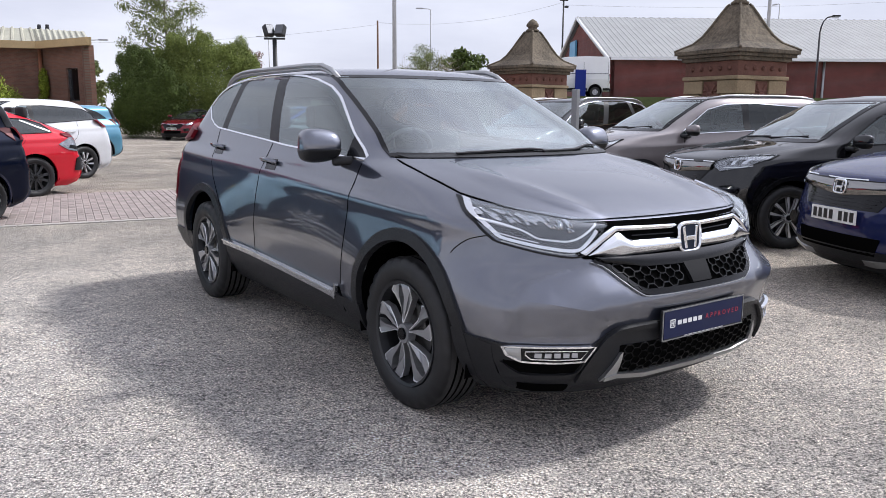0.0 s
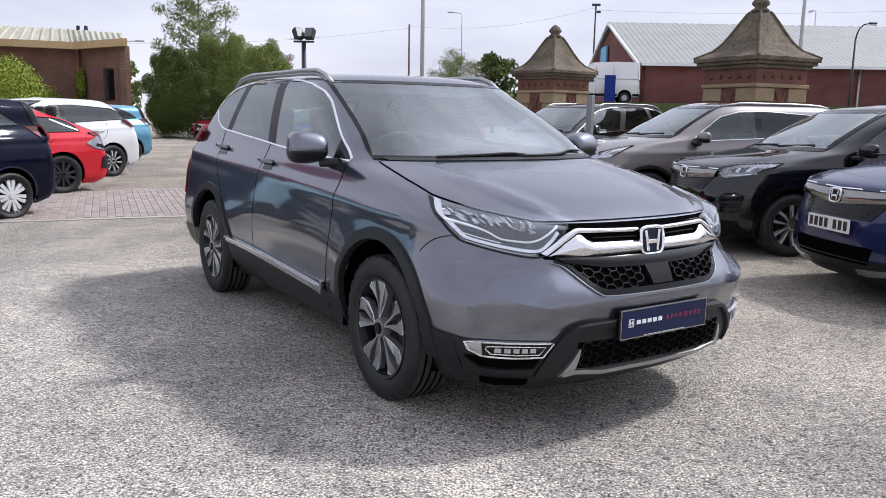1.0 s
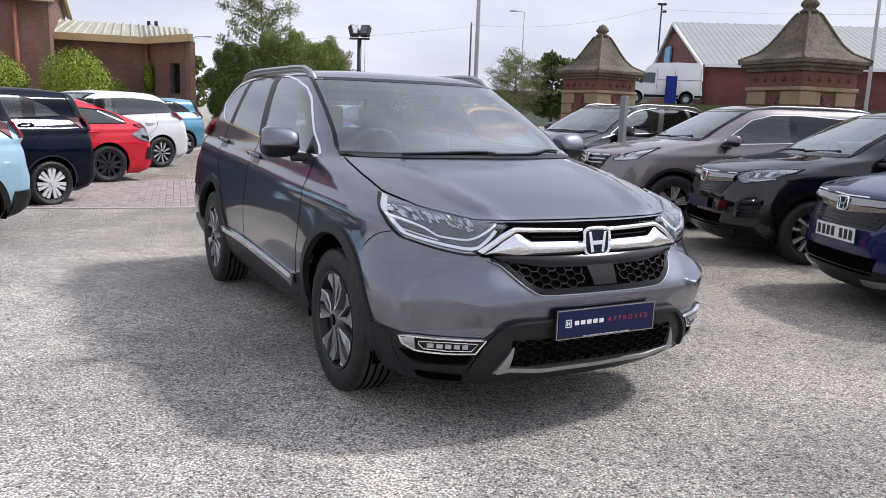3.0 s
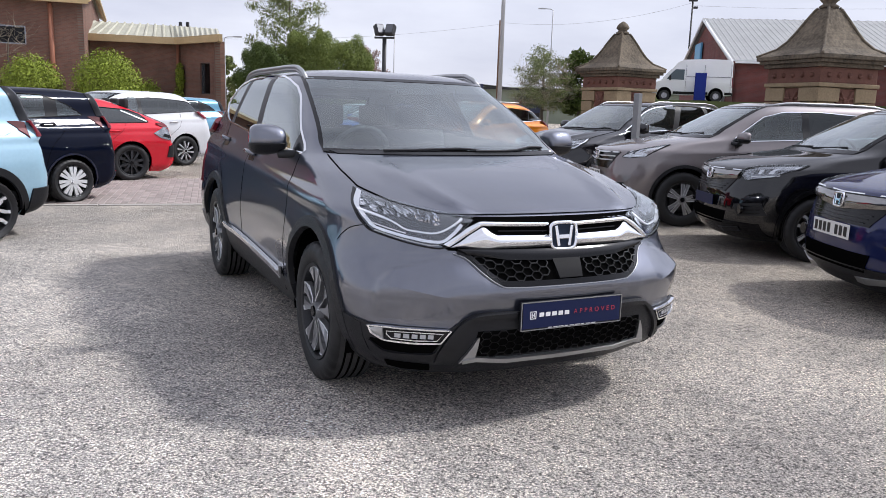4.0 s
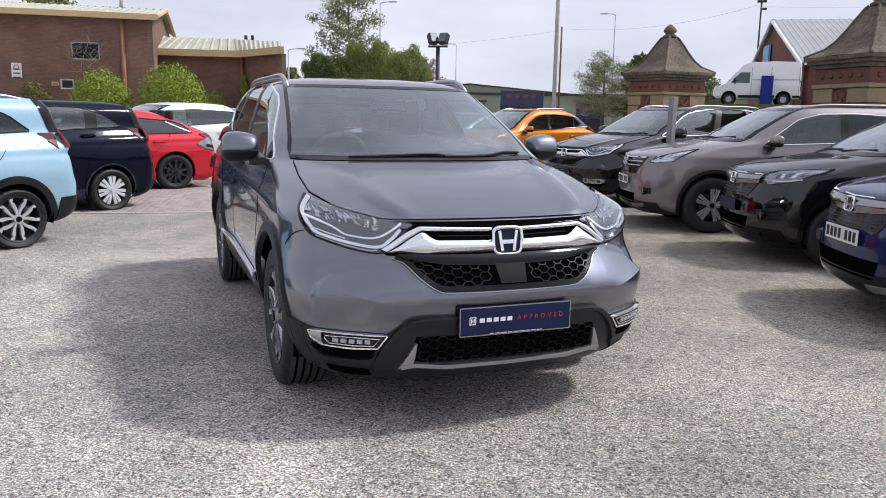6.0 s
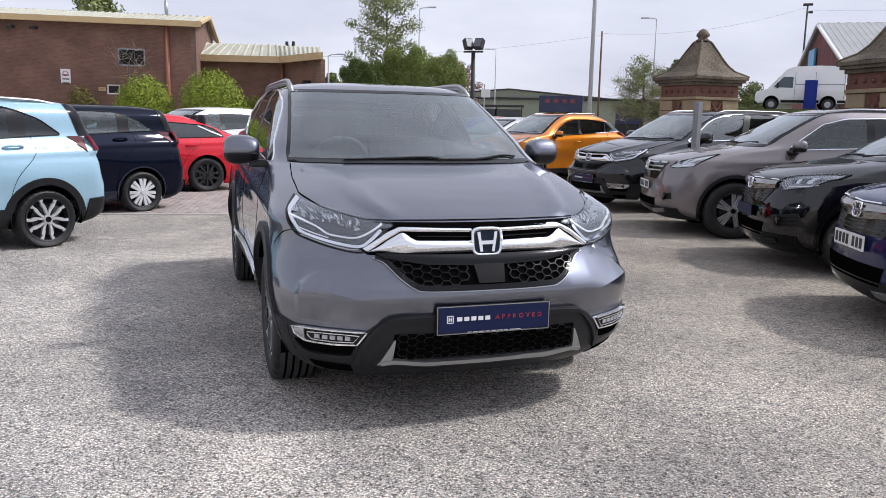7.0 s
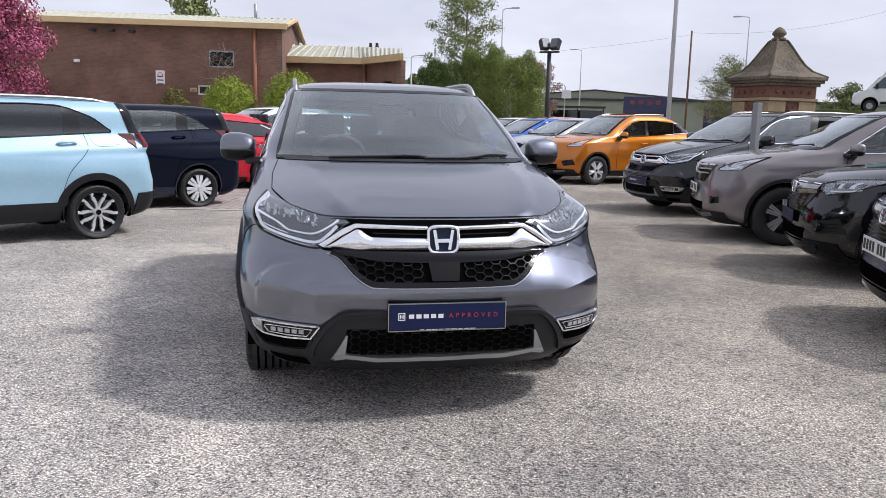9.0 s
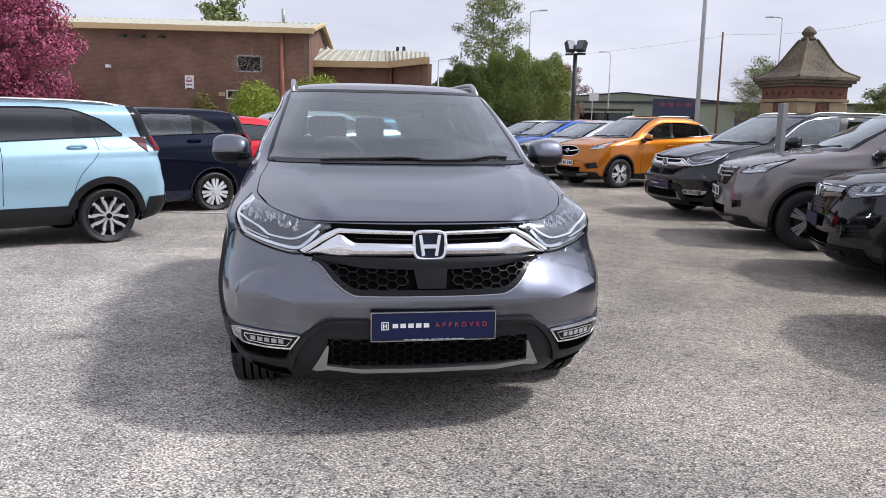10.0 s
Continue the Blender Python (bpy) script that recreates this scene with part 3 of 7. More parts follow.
def blob(name, m, mat, parent, sx, sy, sz, bevel=0.03, label=""):
    bm = box(bmesh.new(), 0, 0, 0, sx, sy, sz, bevel)
    ob = part(name, bm, mat, parent, label, True)
    ob.matrix_local = m
    return ob


def cabin(car, F, seats=True, wheel_side=-1):
    """Dashboard, steering wheel, seats and floor inside a car."""
    cx = F.cowl_x
    b = F.cowl
    blob("dashboard", pose(cx - 0.38, 0, b - 0.13), DASH, car, 0.50, 1.38, 0.20, 0.06)
    blob("cabin_floor", pose(-F.wb / 2 - 0.3, 0, 0.42), CABIN, car, F.wb + 0.2, 1.5, 0.10, 0.02)
    pts = [(0.18 * math.cos(a), 0.18 * math.sin(a)) for a in np.linspace(0, 2 * math.pi, 25)]
    tilt = pose(cx - 0.72, wheel_side * 0.36, b - 0.03, 0, -62, 0)
    tube("steering_wheel", [tilt @ Vector((p[0], p[1], 0)) for p in pts], 0.016, DASH, car)
    if not seats:
        return
    for sx, ys in ((cx - 1.20, (-0.37, 0.37)), (cx - 2.10, (-0.40, 0.0, 0.40))):
        for y in ys:
            w = 0.50 if len(ys) == 2 else 0.42
            bm = box(bmesh.new(), 0, 0, 0.62, 0.50, w, 0.16, 0.05)
            box(bm, -0.30, 0, 0.95, 0.14, w, 0.62, 0.05, Matrix.Rotation(radians(-12), 4, "Y"))
            s = part("seat", bm, CABIN, car, "", True)
            s.matrix_local = pose(sx, y, 0)
            h = part("headrest", box(bmesh.new(), -0.39, 0, 1.34, 0.09, 0.25, 0.17, 0.035), CABIN, s, "", True)
            h.matrix_local = Matrix()


def mirror_arm(car, F, sign, mat, x, z, y, size=1.0):
    """A door mirror: painted cap over a black shell, on a short foot."""
    hx, hy, hz = 0.068 * size**2, 0.106, 0.073 * size

    def shell(grow, top):
        """A rounded pod, flatter behind, lower towards the door; its whole form or the part under a level."""
        bm, rows = bmesh.new(), []
        bend = lambda q: math.copysign(abs(q) ** 0.55, q)
        for i in range(19):
            u = -math.pi / 2 + math.pi * i / 18
            row = []
            for j in range(28):
                v = 2 * math.pi * j / 28
                x, y, z = hx * bend(math.cos(u)) * bend(math.cos(v)), hy * bend(math.cos(u)) * bend(math.sin(v)), hz * bend(math.sin(u))
                x *= 0.62 if x < 0 else 1 - 0.28 * abs(z / hz)
                z *= 1 - 0.16 * max(-y * sign / hy, 0) - 0.10 * max(x / hx, 0)
                row.append(bm.verts.new((x * grow, sign * 0.016 + y * grow, min(z * grow, top) + 0.008)))
            rows.append(row)
        for p, q in zip(rows, rows[1:]):
            for j in range(28):
                bm.faces.new((p[j], p[(j + 1) % 28], q[(j + 1) % 28], q[j]))
        bmesh.ops.remove_doubles(bm, verts=bm.verts, dist=1e-5)
        return bm
    m = part("mirror", shell(1.0, 1.0), mat, car, "", True)
    m.matrix_local = pose(x, sign * y, z, 0, 0, sign * 8)
    part("mirror_shell", shell(1.022, -hz * 0.22), BLACK_PLASTIC, m, "", True)
    foot = part("mirror_foot", box(bmesh.new(), 0, 0, 0, 0.12, 0.30, 0.045, 0.018), BLACK_PLASTIC, m, "", True)
    foot.matrix_local = pose(0.06, -sign * 0.19, -0.066, sign * -4, 0, sign * 20)
    glass_face = part("mirror_glass", box(bmesh.new(), 0, 0, 0, 0.006, 0.16, 0.09, 0.002), CHROME, m)
    glass_face.matrix_local = pose(-hx * 0.62 - 0.001, sign * 0.016, 0.01)


def number_plate(car, F, front=True, mat=None, z=0.52, w=0.52, h=0.112, bars=True, off=0.022, mat_bar=None):
    x = (F.front if front else F.rear)(0.0, z).x
    s = 1 if front else -1
    base = part("number_plate", box(bmesh.new(), 0, 0, 0, 0.008, w, h, 0.002), mat or PLATE_WHITE, car)
    base.matrix_local = pose(x + s * off, 0, z)
    if bars:
        for k in range(7):
            y = (-3 + k + (0.35 if k > 3 else -0.35)) * 0.064
            p = part("bar", box(bmesh.new(), 0, 0, 0, 0.002, 0.042, 0.075), mat_bar or INK, base)
            p.matrix_local = pose(s * 0.005, y, 0)
    return base


def shell_and_windows(car, F, mat, dlo_lo, dlo_up, pillars, side_glass, ws, rw, arch_r, fine=1.0, surround=CHROME, front_tint=None, arch_off=0.0, seal=0.045):
    """The painted shell with its openings, glass, pillars and window frames."""
    vs, fs = F.loft(int((84 if F.relief else 20) * fine), int(64 * fine), int(14 * fine), fine)
    vs = [Vector(v) for v in vs]
    arches = [(arch_off, F.tyre), (-F.wb + arch_off, F.tyre)]
    kept = []
    ins = [any((v.x - ax) ** 2 + (v.z - az) ** 2 < arch_r**2 for ax, az in arches) and abs(v.y) > 0.5 for v in vs]
    (w_lo, w_up), (r_lo, r_up) = ws, rw
    for f in fs:
        if len(f) > 4:
            kept.append(f)
            continue
        c = sum((vs[i] for i in f), Vector()) / len(f)
        if all(ins[i] for i in f):
            continue
        if c.z > F.nose:
            yl = F.half(c.x, c.z)
            if abs(c.y) > yl * 0.9 and inside(dlo_lo, dlo_up, c.x, c.z, 0.012):
                continue
            if c.x > F.ws_x - 0.6 and w_lo[0][1] + (-0.006 if F.relief else 0.012) < c.z < w_up[0][1] + (0.006 if F.relief else -0.004):
                t = (c.z - w_lo[0][1]) / (w_up[0][1] - w_lo[0][1])
                if abs(c.y) < w_lo[1][0] + (w_up[1][0] - w_lo[1][0]) * t - (0.010 if F.relief else 0.035) and c.x > F.cowl_x - 1.4:
                    continue
            if c.x < -F.wb * 0.75 and r_lo[0][1] + 0.02 < c.z < r_up[0][1] - 0.02:
                t = (c.z - r_lo[0][1]) / (r_up[0][1] - r_lo[0][1])
                if abs(c.y) < r_lo[1][0] + (r_up[1][0] - r_lo[1][0]) * t - 0.03 and c.x < F.rear(c.y, c.z).x + 0.03:
                    continue
        kept.append(f)
    for i, v in enumerate(vs):
        if ins[i]:
            ax, az = min(arches, key=lambda q: (v.x - q[0]) ** 2 + (v.z - q[1]) ** 2)
            d = math.hypot(v.x - ax, v.z - az) or 1e-6
            v.x, v.z = ax + (v.x - ax) * arch_r / d, az + (v.z - az) * arch_r / d
    used = sorted({i for f in kept for i in f})
    remap = {k: i for i, k in enumerate(used)}
    body = mesh_object("body", [vs[i] for i in used], [tuple(remap[i] for i in f) for f in kept], mat, car)
    if F.relief:
        body.data.set_sharp_from_angle(angle=radians(17))
    # lining inside the cabin
    cen = Vector((-F.wb / 2, 0, 1.0))
    lining = [f for f in kept if sum(vs[i].x for i in f) / len(f) < F.ws_x - 0.25 and sum(vs[i].z for i in f) / len(f) > F.nose + 0.5 * (F.cowl - F.nose) and sum(vs[i].x for i in f) / len(f) < F.cowl_x + 0.05]
    lu = sorted({i for f in lining for i in f})
    lm = {k: i for i, k in enumerate(lu)}
    mesh_object("lining", [cen + (vs[i] - cen) * 0.975 for i in lu], [tuple(lm[i] for i in f) for f in lining], TRIM_GREY, car)
    for ax, az in arches:
        for sgn in (-1, 1):
            bm = bmesh.new()
            seg = [(ax + (arch_r + 0.015) * math.cos(a), az + (arch_r + 0.015) * math.sin(a)) for a in np.linspace(-0.22, math.pi + 0.22, 22)]
            y0, y1 = sgn * 0.42, sgn * (F.hw - 0.02)
            r = [[bm.verts.new((x, y, z)) for y in (y0, y1)] for x, z in seg]
            for a, b in zip(r, r[1:]):
                bm.faces.new((a[0], a[1], b[1], b[0]))
            hubv = bm.verts.new((ax, y0, az))
            for a, b in zip(r, r[1:]):
                bm.faces.new((hubv, a[0], b[0]))
            part("wheel_arch_liner", bm, DARK, car)
    bm = bmesh.new()
    box(bm, (F.fo + F.rx) / 2, 0, F.gc + 0.12, F.fo - F.rx - 0.5, 1.2, 0.16, 0.03)
    part("underbody", bm, DARK, car)
    for sgn in (-1, 1):
        proj = F.side(sgn)
        cuts = [dlo_lo[0][0]] + [p for ab in pillars for p in ab[:2]] + [dlo_lo[-1][0]]
        tops = [dlo_lo[0][0]] + [p + (ab[2] if len(ab) > 2 else 0) for ab in pillars for p in ab[:2]] + [dlo_lo[-1][0]]
        for k in range(0, len(cuts), 2):
            xs, us = np.linspace(cuts[k], cuts[k + 1], 18), np.linspace(tops[k], tops[k + 1], 18)
            sheet("side_window", [(x, level(dlo_lo, x)) for x in xs], [(x, level(dlo_up, x)) for x in us], proj, side_glass[k // 2], car, 0.003, 18, 8, 0, flip=sgn < 0)
        for a, b, *slant in pillars:
            xs = np.linspace(a, b, 4)
            sheet("pillar", [(x, level(dlo_lo, x)) for x in xs], [(x, level(dlo_up, x)) for x in xs + sum(slant)], proj, BLACK_PLASTIC, car, 0.004, 4, 8, 0.01, flip=sgn < 0)
        loop = [(x, level(dlo_lo, x)) for x in np.linspace(dlo_lo[0][0], dlo_lo[-1][0], 26)] + [(x, level(dlo_up, x)) for x in np.linspace(dlo_lo[-1][0], dlo_lo[0][0], 40)]
        ribbon("window_frame", loop, 0.012, proj, surround, car, 0.010, True, 0.02)
        ribbon("inner_frame", loop, 0.075, proj, BLACK_PLASTIC, car, -0.008, True, 0.012)
    sheet("windscreen", w_lo, w_up, F.front, front_tint or SCREEN, car, 0.005, 26, 14, 0)
    n = 24
    loop = [along(w_lo, i / n) for i in range(n)] + [(w_lo[1][0] + (w_up[1][0] - w_lo[1][0]) * i / 12, w_lo[1][1] + (w_up[1][1] - w_lo[1][1]) * i / 12) for i in range(12)]
    loop += [along(w_up, 1 - i / n) for i in range(n)] + [(w_up[0][0] + (w_lo[0][0] - w_up[0][0]) * i / 12, w_up[0][1] + (w_lo[0][1] - w_up[0][1]) * i / 12) for i in range(12)]
    sheet("sun_band", [(-w_up[1][0] - 0.02, w_up[0][1] - 0.065), (w_up[1][0] + 0.03, w_up[0][1] - 0.065)], w_up, F.front, GLOSS_BLACK, car, 0.002, 26, 4, 0)
    sheet("lower_band", w_lo, [(w_lo[0][0] + 0.01, w_lo[0][1] + 0.030), (w_lo[1][0] - 0.01, w_lo[0][1] + 0.030)], F.front, DARK, car, 0.002, 26, 4, 0)
    ribbon("windscreen_seal", loop, seal, F.front, GLOSS_BLACK, car, 0.006, True, 0.015)
    sheet("rear_window", r_lo, r_up, F.rear, GLASS, car, 0.003, 20, 8, 0, flip=True)
    loop = [along(r_lo, i / n) for i in range(n)] + [(r_lo[1][0] + (r_up[1][0] - r_lo[1][0]) * i / 10, r_lo[1][1] + (r_up[1][1] - r_lo[1][1]) * i / 10) for i in range(10)]
    loop += [along(r_up, 1 - i / n) for i in range(n)] + [(r_up[0][0] + (r_lo[0][0] - r_up[0][0]) * i / 10, r_up[0][1] + (r_lo[0][1] - r_up[0][1]) * i / 10) for i in range(10)]
    ribbon("rear_inner_frame", loop, 0.10, F.rear, BLACK_PLASTIC, car, -0.010, True, 0.012)
    ribbon("rear_window_seal", loop, 0.05, F.rear, GLOSS_BLACK, car, 0.006, True, 0.015)
    return body


def arch_trim(car, F, arch_r, width, mat, arch_off=0.0):
    """The dark moulding round each wheel arch."""
    for sgn in (-1, 1):
        for ax in (arch_off, -F.wb + arch_off):
            r = arch_r + width / 2 - 0.012
            pts = [(ax + r * math.cos(a), F.tyre + r * math.sin(a)) for a in np.linspace(-0.40, math.pi + 0.40, 34)]
            pts = [p for p in pts if p[1] > F.gc + 0.02]
            ribbon("wheel_arch_trim", pts, width, F.side(sgn), mat, car, 0.014, False, 0.03)


def standard_windows(F, belt0, belt1, top0, back, front=-0.45, rise=0.0, diagonal=False):
    """Side window band: lower line, upper line."""
    a = F.cowl_x + front
    lo = [(a, belt0), (-F.wb * 0.55, belt0 + 0.3 * (belt1 - belt0)), (back, belt1)]
    up = [(a, belt0 + 0.012), (F.ws_x - 0.10, top0 - 0.085), (F.ws_x - 0.38, top0 - 0.012), (F.ws_x - 0.85, top0), (-F.wb * 0.78, top0 - 0.012 - rise), (back + 0.32, top0 - 0.06 - rise), (back + 0.12, (top0 + belt1) / 2), (back, belt1 + 0.02)]
    if diagonal:
        up = up[:4] + [(-2.05, top0 - 0.004), (-2.22, top0 - 0.012), (-2.35, top0 - 0.045), (-2.57, top0 - 0.13), (back, belt1 + 0.015)]
    return lo, up


def hex_mesh(name, F, car, y0, y1, z0, z1, w, h, bar, off, mask):
    """A honeycomb of thin bars, its cells w wide and h high, laid on the front."""
    vs, fs = [], []
    row, z = 0, z0
    while z < z1 + h / 2:
        y = y0 + (0.75 * w if row % 2 else 0)
        while y < y1:
            if mask(y, z):
                ring = [(y - w / 2, z), (y - w / 4, z + h / 2), (y + w / 4, z + h / 2), (y + w / 2, z), (y + w / 4, z - h / 2), (y - w / 4, z - h / 2)]
                for k in range(6):
                    (ay, az), (by, bz) = ring[k], ring[(k + 1) % 6]
                    d = math.hypot(by - ay, bz - az)
                    ny, nz = -(bz - az) / d * bar / 2, (by - ay) / d * bar / 2
                    b0 = len(vs)
                    for py, pz in ((ay, az), (by, bz)):
                        vs += [F.front(py + ny, pz + nz, off), F.front(py - ny, pz - nz, off), F.front(py - ny, pz - nz, off - 0.014), F.front(py + ny, pz + nz, off - 0.014)]
                    fs += [(b0, b0 + 1, b0 + 5, b0 + 4), (b0 + 1, b0 + 2, b0 + 6, b0 + 5), (b0 + 3, b0, b0 + 4, b0 + 7)]
            y += 1.5 * w
        z += h / 2
        row += 1
    return mesh_object(name, vs, fs, HONEYCOMB, car, False)


def badge(car, F, z, w=0.145, h=0.115, off=0.02, field=None):
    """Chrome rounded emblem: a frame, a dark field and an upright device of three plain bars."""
    x = F.front(0, z).x + off
    e = part("emblem", box(bmesh.new(), 0, 0, 0, 0.014, w * 0.92, h * 0.92, 0.005), field or BADGE_BLUE, car)
    e.matrix_local = pose(x, 0, z, 0, -6, 0)
    loop = []
    for k in range(40):
        a = 2 * math.pi * k / 40
        c, s = math.cos(a), math.sin(a)
        yy = math.copysign(abs(c) ** 0.45, c) * w / 2 * (1 + 0.07 * s)
        loop.append(Vector((0.008, yy, math.copysign(abs(s) ** 0.45, s) * h / 2)))
    tube("emblem_frame", loop + [loop[0], loop[1]], 0.0088, CHROME, e)
    bm = bmesh.new()
    for sg in (-1, 1):
        box(bm, 0.010, sg * w * 0.255, 0, 0.012, w * 0.115, h * 0.78, 0.003, Matrix.Rotation(radians(sg * -9), 4, "X"))
    box(bm, 0.010, 0, -0.004, 0.012, w * 0.40, h * 0.16, 0.003)
    part("emblem_device", bm, CHROME, e)
    return e


def main_suv(m, label, mat, group=""):
    F = Form(relief=True, wb=2.73, ro=0.95, tyre=0.366, roof_drop=0.5, roof_w=0.657, nose_n=2.36)
    rng = random.Random(11)
    car = thing("suv", m, label, "car", group)
    AR = 0.442
    lo = [(-0.48, 1.140), (-1.43, 1.178), (-1.83, 1.206), (-2.25, 1.232), (-2.70, 1.262), (-2.84, 1.297), (-2.94, 1.350), (-2.99, 1.405)]
    up = [(-0.48, 1.152), (-0.64, 1.245), (-0.81, 1.352), (-0.975, 1.453), (-1.133, 1.522), (-1.307, 1.565), (-1.53, 1.592), (-1.86, 1.607), (-2.15, 1.610), (-2.38, 1.604), (-2.58, 1.588), (-2.77, 1.556), (-2.87, 1.518), (-2.965, 1.462), (-2.99, 1.420)]
    ws = ([(-0.755, F.cowl + 0.012), (0.755, F.cowl + 0.012)], [(-0.640, F.top - 0.085), (0.640, F.top - 0.085)])
    rw = ([(-0.66, 1.12), (0.66, 1.12)], [(-0.57, F.top - 0.12), (0.57, F.top - 0.12)])
    shell_and_windows(car, F, mat, lo, up, [(-1.57, -1.71, -0.21), (-2.52, -2.62, 0.07)], [GLASS, TINTED, TINTED], ws, rw, AR, 1.25, front_tint=CLEAR_SCREEN, seal=0.022)
    cabin(car, F)
    arch_trim(car, F, AR, 0.068, BLACK_PLASTIC)
    for x, y0 in ((-0.020, 0.805), (-F.wb, 0.822)):
        for y in (-y0, y0):
            add_wheel(car, "twin", x, y, 0.362, 0.249, spin=20 if x < -1 else -8)
    # bonnet
    v = np.linspace(0, 1, 20)
    zs = [0.948 + (F.cowl - 0.006 - 0.948) * t for t in v]
    edge = [(0.948, 0.54), (0.965, 0.62), (0.985, 0.70), (1.03, 0.775), (1.09, 0.775), (1.15, 0.745)]
    yb = [float(np.interp(z, [e[0] for e in edge], [e[1] for e in edge])) for z in zs]
    nu = 30
    vs, fs = [], []
    for z, y in zip(zs, yb):
        for i in range(nu + 1):
            q = -1 + 2 * i / nu
            vs.append(F.front(q * y, z, 0.005))
    fs = [(j * (nu + 1) + i, j * (nu + 1) + i + 1, (j + 1) * (nu + 1) + i + 1, (j + 1) * (nu + 1) + i) for j in range(len(zs) - 1) for i in range(nu)]
    mesh_object("bonnet", vs, fs, mat, car)
    for s in (-1, 1):
        ribbon("bonnet_gap", [(s * (y + 0.003), z) for y, z in zip(yb, zs)], 0.0048, F.front, DARK, car, 0.0035, False, 0.01)
    # grille bars; black sheets paint the shade of the opening behind them
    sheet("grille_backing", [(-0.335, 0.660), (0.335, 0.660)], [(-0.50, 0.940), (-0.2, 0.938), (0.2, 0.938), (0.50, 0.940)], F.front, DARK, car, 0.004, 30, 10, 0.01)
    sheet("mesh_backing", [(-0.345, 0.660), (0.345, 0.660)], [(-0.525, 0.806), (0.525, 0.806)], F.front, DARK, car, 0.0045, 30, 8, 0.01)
    lip = smooth_line([(-0.51, 0.788), (-0.465, 0.770), (-0.405, 0.705), (-0.345, 0.667), (-0.28, 0.658), (0, 0.656), (0.28, 0.658), (0.345, 0.667), (0.405, 0.705), (0.465, 0.770), (0.51, 0.788)], 50)
    ribbon("grille_lip", lip, 0.026, F.front, GLOSS_BLACK, car, 0.012, False, 0.02)
    ribbon("grille_lip_edge", smooth_line([(-0.525, 0.782), (-0.478, 0.762), (-0.415, 0.695), (-0.35, 0.652), (-0.28, 0.643), (0, 0.641), (0.28, 0.643), (0.35, 0.652), (0.415, 0.695), (0.478, 0.762), (0.525, 0.782)], 50), 0.004, F.front, SATIN, car, 0.010, False, 0.01)
    for s in (-1, 1):
        hex_mesh("grille_honeycomb", F, car, -0.507, 0.52, 0.686, 0.775, 0.056, 0.033, 0.0034, 0.014, lambda y, z, s=s: 0.092 < y * s < 0.375 + (z - 0.686) * 0.80 and z < 0.738 + 0.04 * abs(y))
    sheet("grille_brow", [(-0.47, 0.776), (-0.29, 0.750), (-0.08, 0.744), (0.08, 0.744), (0.29, 0.750), (0.47, 0.776)], [(-0.51, 0.804), (-0.29, 0.800), (0, 0.797), (0.29, 0.800), (0.51, 0.804)], F.front, GLOSS_BLACK, car, 0.018, 34, 5, 0.02, swell=0.008)
    sheet("radar_panel", [(-0.062, 0.670), (0.062, 0.670)], [(-0.077, 0.760), (0.077, 0.760)], F.front, RADAR, car, 0.020, 6, 5, 0.02)
    for s in (-1, 1):
        f = (lambda y, z, off=0.0, s=s: F.front(y * s, z, off))
        sheet("chrome_wing", [(0.07, 0.806), (0.29, 0.804), (0.46, 0.804), (0.535, 0.806)], [(0.07, 0.858), (0.325, 0.861), (0.348, 0.872), (0.376, 0.892), (0.390, 0.895), (0.460, 0.858), (0.535, 0.810)], f, CHROME, car, 0.014, 44, 9, 0.03, flip=s < 0, swell=0.018)
        sheet("upper_chrome_bar", [(0.07, 0.894), (0.390, 0.900), (0.462, 0.862), (0.540, 0.810)], [(0.07, 0.909), (0.395, 0.917), (0.455, 0.892), (0.562, 0.822)], f, CHROME, car, 0.016, 40, 5, 0.02, flip=s < 0, swell=0.006)
        ribbon("slot_fin", [(0.08, 0.876), (0.32, 0.880)], 0.006, f, GLOSS_BLACK, car, 0.010, False, 0.01)
        sheet("wing_backing", [(0.30, 0.79), (0.545, 0.797)], [(0.30, 0.920), (0.42, 0.925), (0.578, 0.822)], f, DARK, car, 0.005, 16, 4, 0.01, flip=s < 0)
        # headlamp, wrapped round the corner
        tips = [(F.half(x, z) - F.swell(x, z), z) for x, z in ((0.52, 0.892), (0.40, 0.960), (0.25, 1.022))]
        lens_lo = [(0.424, 0.921), (0.508, 0.852), (0.570, 0.813), (0.685, 0.829), (0.800, 0.866), tips[0]]
        lens_up = [(0.424, 0.929), (0.52, 0.945), (0.655, 0.972), (0.735, 0.988), (0.80, 1.004), tips[2]]
        lamp = sheet("headlamp", lens_lo, lens_up, f, LAMP_GREY, car, 0.002, 40, 8, 0.01, "clear headlamp with bright reflectors", flip=s < 0)
        sheet("lens", lens_lo, lens_up, f, LENS, lamp, 0.017, 40, 8, 0.012, flip=s < 0)
        rim_line = [(0.442, 0.913), (0.508, 0.844), (0.570, 0.805), (0.685, 0.820), (0.800, 0.857), (tips[0][0] + 0.002, 0.882), (tips[1][0] + 0.006, 0.955), (tips[2][0] + 0.004, 1.02)]
        ribbon("lamp_seal", smooth_line(rim_line, 40), 0.009, f, GLOSS_BLACK, lamp, 0.012, False, 0.012)
        ribbon("lamp_trim", smooth_line([(0.474, 0.906), (0.524, 0.861), (0.578, 0.831), (0.690, 0.847), (0.795, 0.880), (tips[0][0] - 0.012, 0.908), (tips[1][0] - 0.006, 0.958), (tips[2][0] - 0.006, 1.012)], 44), 0.016, f, CHROME, lamp, 0.013, False, 0.012)
